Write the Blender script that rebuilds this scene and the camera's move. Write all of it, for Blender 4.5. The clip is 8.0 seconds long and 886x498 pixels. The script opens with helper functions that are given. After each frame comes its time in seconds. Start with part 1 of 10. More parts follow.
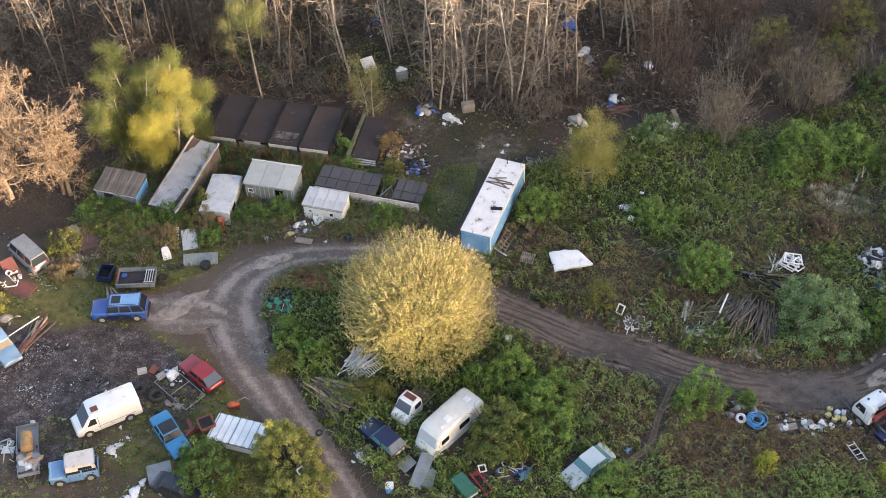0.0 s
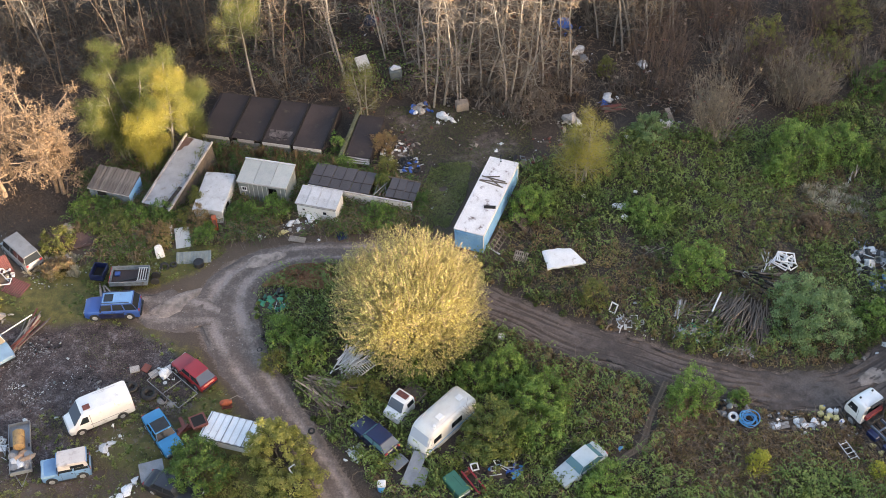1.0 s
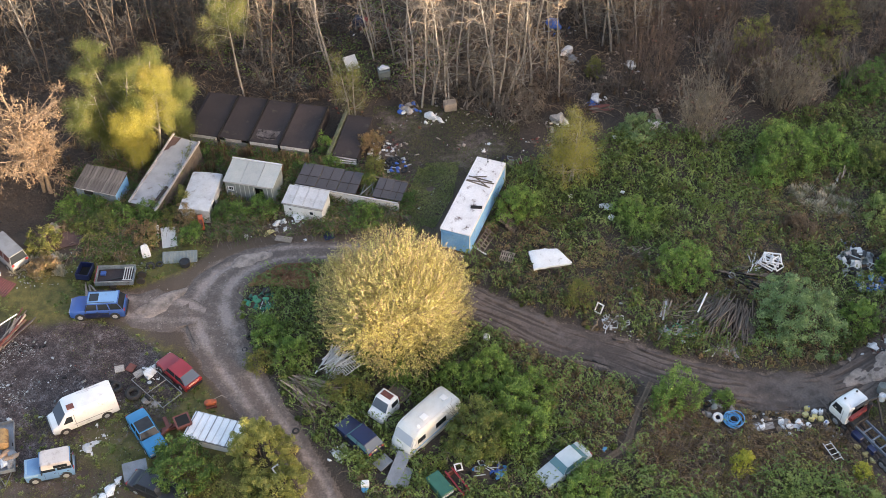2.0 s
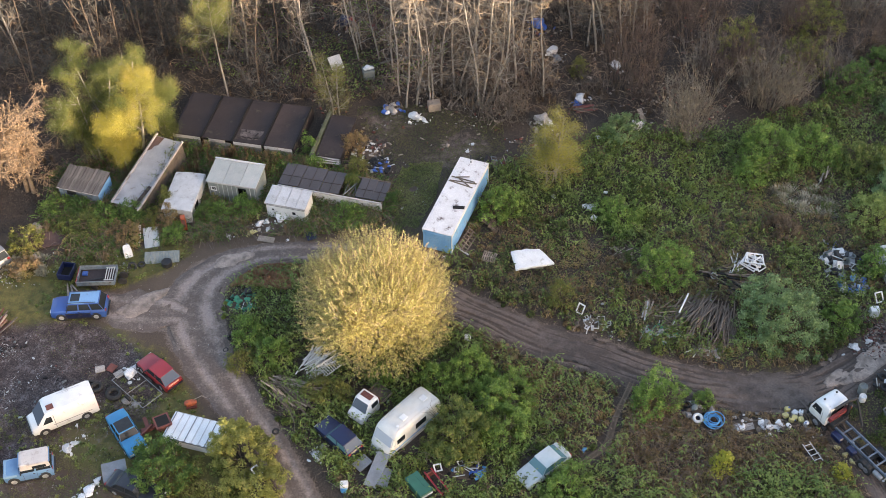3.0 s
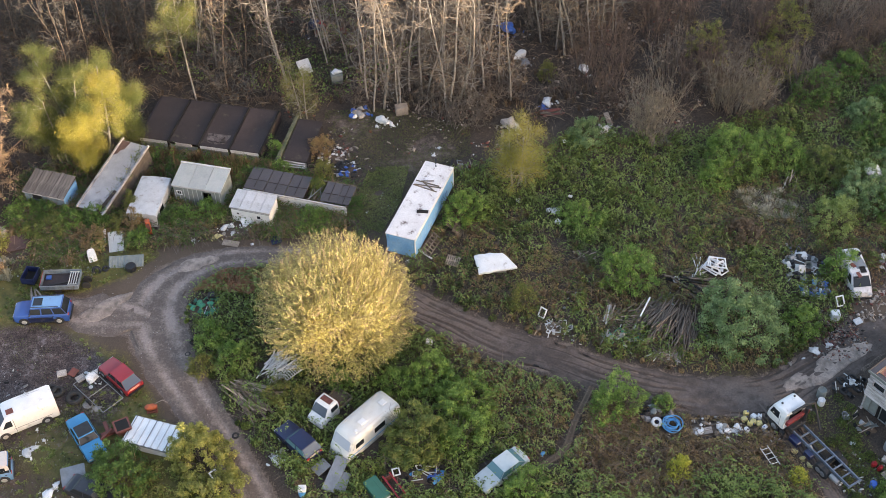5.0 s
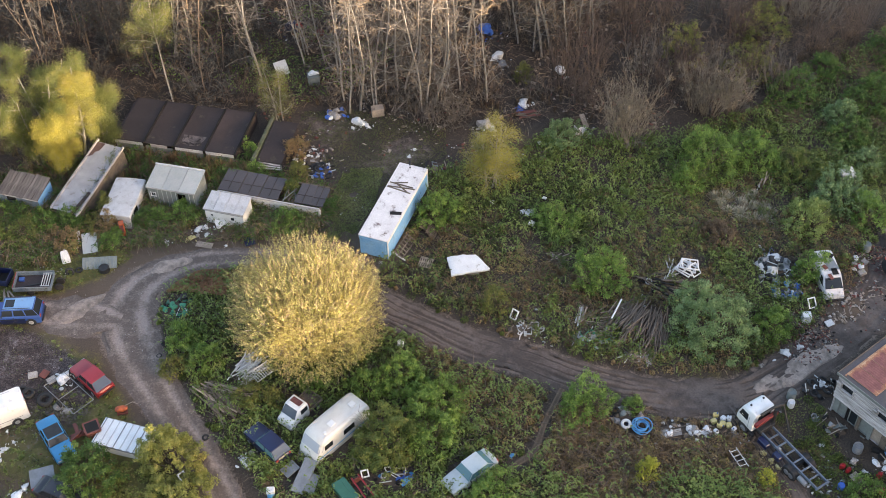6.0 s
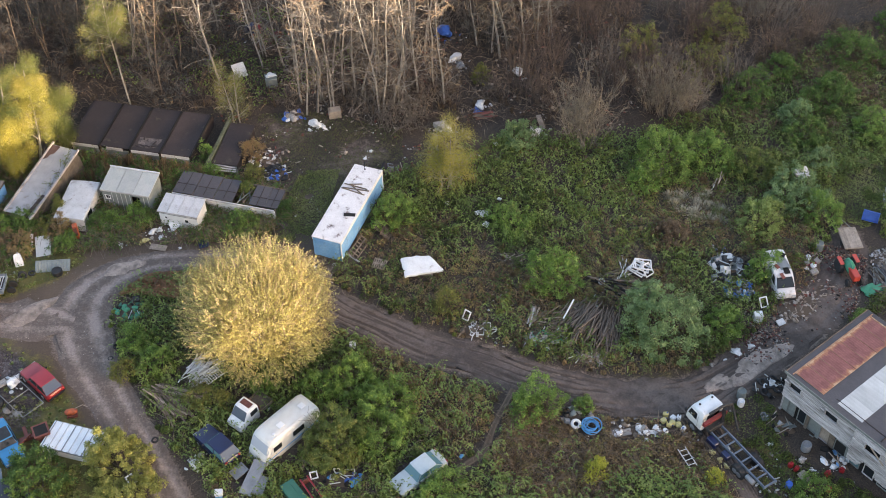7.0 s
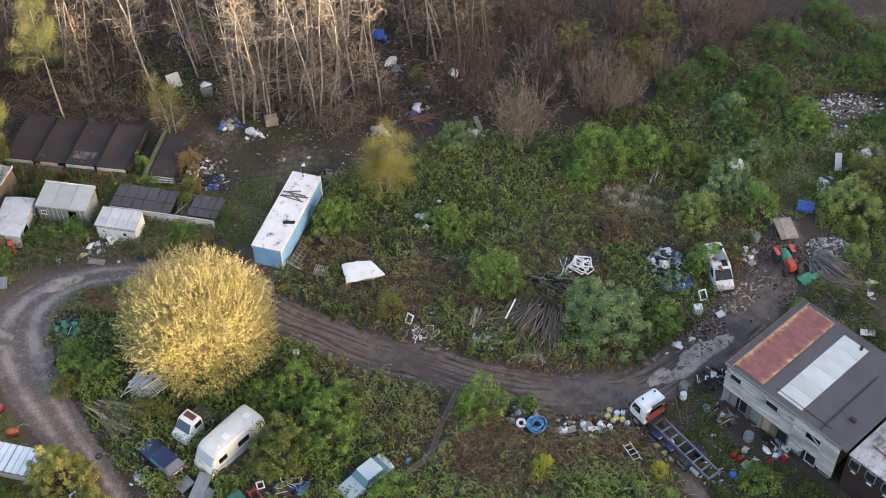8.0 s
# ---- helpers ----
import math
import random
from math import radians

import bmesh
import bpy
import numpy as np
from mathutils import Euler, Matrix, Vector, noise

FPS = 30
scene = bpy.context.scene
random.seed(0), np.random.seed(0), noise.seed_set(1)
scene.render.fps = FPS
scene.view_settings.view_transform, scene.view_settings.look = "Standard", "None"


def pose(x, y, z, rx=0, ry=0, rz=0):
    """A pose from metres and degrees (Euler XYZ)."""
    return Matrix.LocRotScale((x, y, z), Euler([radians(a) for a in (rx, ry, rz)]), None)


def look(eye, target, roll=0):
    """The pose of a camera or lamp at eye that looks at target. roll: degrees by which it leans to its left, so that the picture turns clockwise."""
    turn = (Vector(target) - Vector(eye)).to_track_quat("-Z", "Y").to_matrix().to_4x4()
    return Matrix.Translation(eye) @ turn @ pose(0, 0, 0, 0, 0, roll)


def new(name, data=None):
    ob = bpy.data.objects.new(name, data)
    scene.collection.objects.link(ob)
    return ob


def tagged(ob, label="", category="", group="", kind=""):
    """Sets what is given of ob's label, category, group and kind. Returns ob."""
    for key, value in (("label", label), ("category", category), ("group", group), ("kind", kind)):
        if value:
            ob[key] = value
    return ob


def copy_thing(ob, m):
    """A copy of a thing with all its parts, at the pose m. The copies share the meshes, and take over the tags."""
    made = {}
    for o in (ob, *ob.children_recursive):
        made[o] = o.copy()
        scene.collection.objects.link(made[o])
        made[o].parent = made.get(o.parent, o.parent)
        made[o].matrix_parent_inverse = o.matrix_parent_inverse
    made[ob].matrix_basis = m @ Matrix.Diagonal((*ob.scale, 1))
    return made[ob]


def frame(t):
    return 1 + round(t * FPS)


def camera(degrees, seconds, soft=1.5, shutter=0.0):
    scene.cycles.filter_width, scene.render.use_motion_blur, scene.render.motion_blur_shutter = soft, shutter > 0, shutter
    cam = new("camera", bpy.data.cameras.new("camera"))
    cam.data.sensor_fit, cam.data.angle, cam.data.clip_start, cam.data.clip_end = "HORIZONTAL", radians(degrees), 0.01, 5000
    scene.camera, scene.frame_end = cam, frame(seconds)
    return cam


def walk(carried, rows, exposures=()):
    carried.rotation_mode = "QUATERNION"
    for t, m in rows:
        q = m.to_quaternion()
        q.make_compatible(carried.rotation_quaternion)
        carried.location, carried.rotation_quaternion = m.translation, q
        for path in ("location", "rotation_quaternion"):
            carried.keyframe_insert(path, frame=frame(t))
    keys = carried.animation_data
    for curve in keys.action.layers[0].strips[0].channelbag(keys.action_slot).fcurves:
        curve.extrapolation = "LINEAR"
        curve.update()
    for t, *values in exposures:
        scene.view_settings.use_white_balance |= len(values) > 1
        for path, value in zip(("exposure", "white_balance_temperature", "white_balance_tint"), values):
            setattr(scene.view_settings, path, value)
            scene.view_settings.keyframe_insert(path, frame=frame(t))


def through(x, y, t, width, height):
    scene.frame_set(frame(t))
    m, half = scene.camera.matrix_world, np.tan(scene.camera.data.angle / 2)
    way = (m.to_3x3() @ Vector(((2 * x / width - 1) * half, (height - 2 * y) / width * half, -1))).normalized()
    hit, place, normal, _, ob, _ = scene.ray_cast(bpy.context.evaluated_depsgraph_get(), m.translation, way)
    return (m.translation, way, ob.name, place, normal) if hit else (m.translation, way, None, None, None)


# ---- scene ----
cam = camera(38.5, 8.0, soft=0.8)
PATH = [
    (0, (-0.093, -0.037, 79.59), (-0.098, 1.344, 78.143), -2.2),
    (0.5, (0.105, -0.082, 79.523), (0.099, 1.298, 78.076), -2.2),
    (1, (0.373, -0.109, 79.506), (0.37, 1.271, 78.059), -2.1),
    (1.5, (0.819, -0.132, 79.43), (0.817, 1.25, 77.983), -2.0),
    (3, (2.958, -0.03, 79.34), (2.957, 1.35, 77.893), -1.9),
    (3.5, (3.668, -0.055, 79.381), (3.666, 1.326, 77.934), -1.9),
    (4, (4.482, 0.013, 79.452), (4.48, 1.394, 78.005), -2.0),
    (4.5, (5.097, -0.031, 79.545), (5.098, 1.35, 78.098), -1.9),
    (6, (8.182, -0.001, 79.701), (8.185, 1.38, 78.254), -1.8),
    (6.5, (9.626, -0.138, 79.531), (9.63, 1.246, 78.086), -1.8),
    (7, (11.281, -0.238, 79.502), (11.3, 1.146, 78.059), -1.6),
    (7.2, (11.626, -0.25, 79.536), (11.686, 1.133, 78.093), -1.32),
    (7.5, (12.001, -0.264, 79.573), (12.096, 1.118, 78.13), -1.2),
    (8, (12.172, -0.212, 79.703), (12.268, 1.168, 78.26), -1.3),
]
EXPOSURE, KELVIN, TINT = 2.54, 6800, 19
walk(cam, [(t, look(eye, target, roll)) for t, eye, target, roll in PATH], [(t, EXPOSURE, KELVIN, TINT) for t in (0.0, 8.0)])

# ---- light: a low warm sun behind an added unseen ridge, and the sky ----
SUN_AZ, SUN_EL = -36.0, 8.0  # direction towards the sun: degrees from +x, and above the ground
world = bpy.data.worlds.new("world")
scene.world = world
world.use_nodes = True
sky = world.node_tree.nodes.new("ShaderNodeTexSky")
sky.sky_type, sky.sun_disc = "NISHITA", False
sky.sun_elevation, sky.sun_rotation = radians(SUN_EL), radians(90 - SUN_AZ)
sky.air_density, sky.dust_density, sky.ozone_density = 1.0, 3.0, 1.0
background = world.node_tree.nodes["Background"]
background.inputs[1].default_value = 0.15
world.node_tree.links.new(sky.outputs[0], background.inputs[0])
sun = new("sun", bpy.data.lights.new("sun", "SUN"))
sun.data.energy, sun.data.angle, sun.data.color = 2.6, radians(0.6), (1.0, 0.84, 0.62)
TO_SUN = Vector((math.cos(radians(SUN_EL)) * math.cos(radians(SUN_AZ)), math.cos(radians(SUN_EL)) * math.sin(radians(SUN_AZ)), math.sin(radians(SUN_EL))))
sun.matrix_world = look(TO_SUN * 200, (0, 0, 0))

# ---- materials ----
def nodes_of(name):
    m = bpy.data.materials.new(name)
    m.use_nodes = True
    return m, m.node_tree.nodes, m.node_tree.links, m.node_tree.nodes["Principled BSDF"]


def noise_node(nt, links, coord, scale, detail=4, rough=0.6):
    n = nt.new("ShaderNodeTexNoise")
    n.inputs["Scale"].default_value, n.inputs["Detail"].default_value, n.inputs["Roughness"].default_value = scale, detail, rough
    links.new(coord, n.inputs["Vector"])
    return n.outputs["Fac"]


def span(nt, links, value, lo, hi, to_lo=0.0, to_hi=1.0):
    n = nt.new("ShaderNodeMapRange")
    n.inputs[1].default_value, n.inputs[2].default_value = lo, hi
    n.inputs[3].default_value, n.inputs[4].default_value = to_lo, to_hi
    links.new(value, n.inputs[0])
    return n.outputs[0]


def blend(nt, links, fac, a, b, kind="MIX"):
    n = nt.new("ShaderNodeMix")
    n.data_type, n.blend_type = "RGBA", kind
    for socket, v in ((n.inputs[0], fac), (n.inputs[6], a), (n.inputs[7], b)):
        if isinstance(v, (int, float)):
            socket.default_value = v
        elif isinstance(v, tuple):
            socket.default_value = (*v[:3], 1)
        else:
            links.new(v, socket)
    return n.outputs[2]


def mat(name, a, b=None, rough=0.7, scale=1.2, grain=14.0, bump=0.25, metal=0.0, dirt=None, dirt_at=(0.55, 0.7), coat=0.0, stretch=(1, 1, 1), vary=0.12):
    """A surface of two tones in large patches, a fine grain, and dirt or rust in worn spots."""
    m, nt, links, p = nodes_of(name)
    tc = nt.new("ShaderNodeTexCoord")
    mp = nt.new("ShaderNodeMapping")
    mp.inputs["Scale"].default_value = stretch
    links.new(tc.outputs["Object"], mp.inputs["Vector"])
    co = mp.outputs[0]
    b = b or tuple(v * 0.8 for v in a)
    big = span(nt, links, noise_node(nt, links, co, scale, 5), 0.35, 0.65)
    col = blend(nt, links, big, a, b)
    fine = noise_node(nt, links, co, grain, 6, 0.7)
    tone = span(nt, links, fine, 0.3, 0.7, 1 - vary * 1.6, 1 + vary)
    col = blend(nt, links, 1.0, col, tone, "MULTIPLY")
    info = nt.new("ShaderNodeObjectInfo")
    own = span(nt, links, info.outputs["Random"], 0, 1, 1 - vary, 1 + vary * 0.6)
    col = blend(nt, links, 1.0, col, own, "MULTIPLY")
    if dirt:
        spot = span(nt, links, noise_node(nt, links, co, scale * 1.9, 9, 0.72), *dirt_at)
        col = blend(nt, links, spot, col, dirt)
    links.new(col, p.inputs["Base Color"])
    p.inputs["Roughness"].default_value, p.inputs["Metallic"].default_value = rough, metal
    p.inputs["Coat Weight"].default_value, p.inputs["Coat Roughness"].default_value = coat, 0.12
    if bump:
        bn = nt.new("ShaderNodeBump")
        bn.inputs["Strength"].default_value, bn.inputs["Distance"].default_value = bump, 0.03
        links.new(fine, bn.inputs["Height"])
        links.new(bn.outputs[0], p.inputs["Normal"])
    return m


def leaf_mat(name, colours, through=0.3, patch=0.35, rough=0.55, clumps=False, jitter=0.26):
    """Leaves: each leaf takes its own tone, and the tones gather in patches."""
    m, nt, links, p = nodes_of(name)
    geo = nt.new("ShaderNodeNewGeometry")
    tc = nt.new("ShaderNodeTexCoord")
    big = span(nt, links, noise_node(nt, links, tc.outputs["Object"], patch, 3), 0.3, 0.7)
    if clumps:
        own = nt.new("ShaderNodeAttribute")
        own.attribute_name = "tone"
        big = own.outputs["Fac"]
    add = nt.new("ShaderNodeMath")
    add.operation = "MULTIPLY_ADD"
    links.new(geo.outputs["Random Per Island"], add.inputs[0])
    add.inputs[1].default_value = jitter
    half = nt.new("ShaderNodeMath")
    half.operation = "MULTIPLY"
    half.inputs[1].default_value = 0.98 - jitter
    links.new(big, half.inputs[0])
    links.new(half.outputs[0], add.inputs[2])
    ramp = nt.new("ShaderNodeValToRGB")
    while len(ramp.color_ramp.elements) < len(colours):
        ramp.color_ramp.elements.new(0.5)
    for n, (el, c) in enumerate(zip(ramp.color_ramp.elements, colours)):
        el.position, el.color = 0.1 + 0.8 * n / (len(colours) - 1), (*c, 1)
    links.new(add.outputs[0], ramp.inputs[0])
    links.new(ramp.outputs[0], p.inputs["Base Color"])
    p.inputs["Roughness"].default_value = rough
    tr = nt.new("ShaderNodeBsdfTranslucent")
    links.new(ramp.outputs[0], tr.inputs[0])
    mx = nt.new("ShaderNodeMixShader")
    mx.inputs[0].default_value = through
    links.new(p.outputs[0], mx.inputs[1])
    links.new(tr.outputs[0], mx.inputs[2])
    links.new(mx.outputs[0], nt["Material Output"].inputs[0])
    return m


def ground_mat():
    """Soil, moss, leaf litter and rubble, laid by the plan's zones; litter also paints shade under brambles."""
    m, nt, links, p = nodes_of("ground_soil")
    tc = nt.new("ShaderNodeTexCoord")
    co = tc.outputs["Object"]
    big, mid, fine = (noise_node(nt, links, co, s, 6, 0.65) for s in (0.18, 1.3, 9.0))
    soil = blend(nt, links, span(nt, links, big, 0.35, 0.65), (0.068, 0.048, 0.036), (0.105, 0.077, 0.056))

    def zone(name):
        n = nt.new("ShaderNodeAttribute")
        n.attribute_name = name
        return n.outputs["Fac"]

    def edge(name):
        n = nt.new("ShaderNodeMath")
        n.operation = "MULTIPLY_ADD"
        links.new(mid, n.inputs[0])
        n.inputs[1].default_value = 0.9
        links.new(zone(name), n.inputs[2])
        f = nt.new("ShaderNodeMath")
        f.operation = "MULTIPLY_ADD"
        links.new(fine, f.inputs[0])
        f.inputs[1].default_value = 0.7
        links.new(n.outputs[0], f.inputs[2])
        return span(nt, links, f.outputs[0], 1.1, 1.42)

    litter = blend(nt, links, span(nt, links, fine, 0.35, 0.65), (0.03, 0.023, 0.018), (0.078, 0.058, 0.044))
    col = blend(nt, links, edge("litter"), soil, litter)
    moss = blend(nt, links, span(nt, links, mid, 0.35, 0.65), (0.06, 0.062, 0.016), (0.165, 0.135, 0.042))
    col = blend(nt, links, edge("moss"), col, moss)
    ash = blend(nt, links, span(nt, links, fine, 0.38, 0.64), (0.02, 0.013, 0.013), (0.105, 0.075, 0.07))
    swirl = span(nt, links, noise_node(nt, links, co, 0.45, 5, 0.7), 0.42, 0.58)
    grey = span(nt, links, noise_node(nt, links, co, 2.6, 9, 0.78), 0.5, 0.62)
    ash = blend(nt, links, blend(nt, links, 1.0, grey, swirl, "MULTIPLY"), ash, (0.17, 0.15, 0.15))
    speck = span(nt, links, noise_node(nt, links, co, 7.0, 9, 0.85), 0.57, 0.64)
    ash = blend(nt, links, blend(nt, links, 1.0, speck, swirl, "MULTIPLY"), ash, (0.4, 0.38, 0.38))
    ash = blend(nt, links, 1.0, ash, span(nt, links, noise_node(nt, links, co, 0.9, 6, 0.7), 0.35, 0.65, 0.5, 1.35), "MULTIPLY")
    col = blend(nt, links, edge("rubble"), col, ash)
    tread = blend(nt, links, span(nt, links, mid, 0.35, 0.65), (0.132, 0.1, 0.083), (0.19, 0.148, 0.122))
    col = blend(nt, links, edge("tread"), col, tread)
    tone = span(nt, links, fine, 0.3, 0.7, 0.75, 1.2)
    links.new(blend(nt, links, 1.0, col, tone, "MULTIPLY"), p.inputs["Base Color"])
    p.inputs["Roughness"].default_value = 0.95
    bn = nt.new("ShaderNodeBump")
    bn.inputs["Strength"].default_value, bn.inputs["Distance"].default_value = 0.6, 0.08
    links.new(fine, bn.inputs["Height"])
    links.new(bn.outputs[0], p.inputs["Normal"])
    return m


def track_mat(name, worn, soil, dark, scale):
    """A dirt track: pale where wheels have worn it, darker between, wet in hollows."""
    m, nt, links, p = nodes_of(name)
    tc = nt.new("ShaderNodeTexCoord")
    co = tc.outputs["Object"]
    lane = nt.new("ShaderNodeAttribute")
    lane.attribute_name = "lane"
    big, mid, fine = (noise_node(nt, links, co, s, 9, 0.74) for s in (scale, scale * 5, 6.0))
    mixed = nt.new("ShaderNodeMath")
    mixed.operation = "MULTIPLY_ADD"
    links.new(mid, mixed.inputs[0])
    mixed.inputs[1].default_value = 1.7
    links.new(lane.outputs["Fac"], mixed.inputs[2])
    col = blend(nt, links, span(nt, links, mixed.outputs[0], 0.85, 1.45), soil, worn)
    col = blend(nt, links, span(nt, links, big, 0.52, 0.68), col, dark)
    tone = span(nt, links, fine, 0.3, 0.7, 0.72, 1.25)
    links.new(blend(nt, links, 1.0, col, tone, "MULTIPLY"), p.inputs["Base Color"])
    links.new(span(nt, links, big, 0.45, 0.7, 0.97, 0.85), p.inputs["Roughness"])
    bn = nt.new("ShaderNodeBump")
    bn.inputs["Strength"].default_value, bn.inputs["Distance"].default_value = 0.7, 0.06
    links.new(fine, bn.inputs["Height"])
    links.new(bn.outputs[0], p.inputs["Normal"])
    return m


def glass_mat(name, tint):
    m, nt, links, p = nodes_of(name)
    p.inputs["Base Color"].default_value = (*tint, 1)
    p.inputs["Roughness"].default_value, p.inputs["IOR"].default_value = 0.08, 1.5
    p.inputs["Specular IOR Level"].default_value = 0.35
    return m


def paint(name, a, b=None, rough=0.35, dirt=(0.12, 0.1, 0.08), at=(0.6, 0.78)):
    return mat(name, a, b, rough, 0.9, 25, 0.04, 0.0, dirt, at, coat=0.35, vary=0.06)


def rust_sheet_mat():
    """Purple-brown rusted sheet, bleached to ochre in ragged stains along its two ends."""
    m, nt, links, p = nodes_of("rusted_sheet")
    tc = nt.new("ShaderNodeTexCoord")
    co = tc.outputs["Object"]
    xyz = nt.new("ShaderNodeSeparateXYZ")
    links.new(co, xyz.inputs[0])
    far = nt.new("ShaderNodeMath")
    far.operation = "ABSOLUTE"
    links.new(xyz.outputs[0], far.inputs[0])
    info = nt.new("ShaderNodeObjectInfo")
    mp = nt.new("ShaderNodeMapping")
    links.new(info.outputs["Location"], mp.inputs["Location"])
    links.new(co, mp.inputs["Vector"])
    big, fine = noise_node(nt, links, mp.outputs[0], 1.3, 7, 0.7), noise_node(nt, links, mp.outputs[0], 9.0, 6, 0.7)
    reach = nt.new("ShaderNodeMath")
    reach.operation = "MULTIPLY_ADD"
    links.new(big, reach.inputs[0])
    reach.inputs[1].default_value = 1.5
    links.new(far.outputs[0], reach.inputs[2])
    col = blend(nt, links, span(nt, links, big, 0.35, 0.65), (0.17, 0.062, 0.06), (0.26, 0.105, 0.095))
    col = blend(nt, links, span(nt, links, reach.outputs[0], 1.7, 2.0), col, (0.36, 0.16, 0.085))
    col = blend(nt, links, span(nt, links, reach.outputs[0], 1.93, 2.15), col, (0.5, 0.34, 0.22))
    links.new(blend(nt, links, 1.0, col, span(nt, links, fine, 0.3, 0.7, 0.7, 1.2), "MULTIPLY"), p.inputs["Base Color"])
    p.inputs["Roughness"].default_value = 0.85
    return m


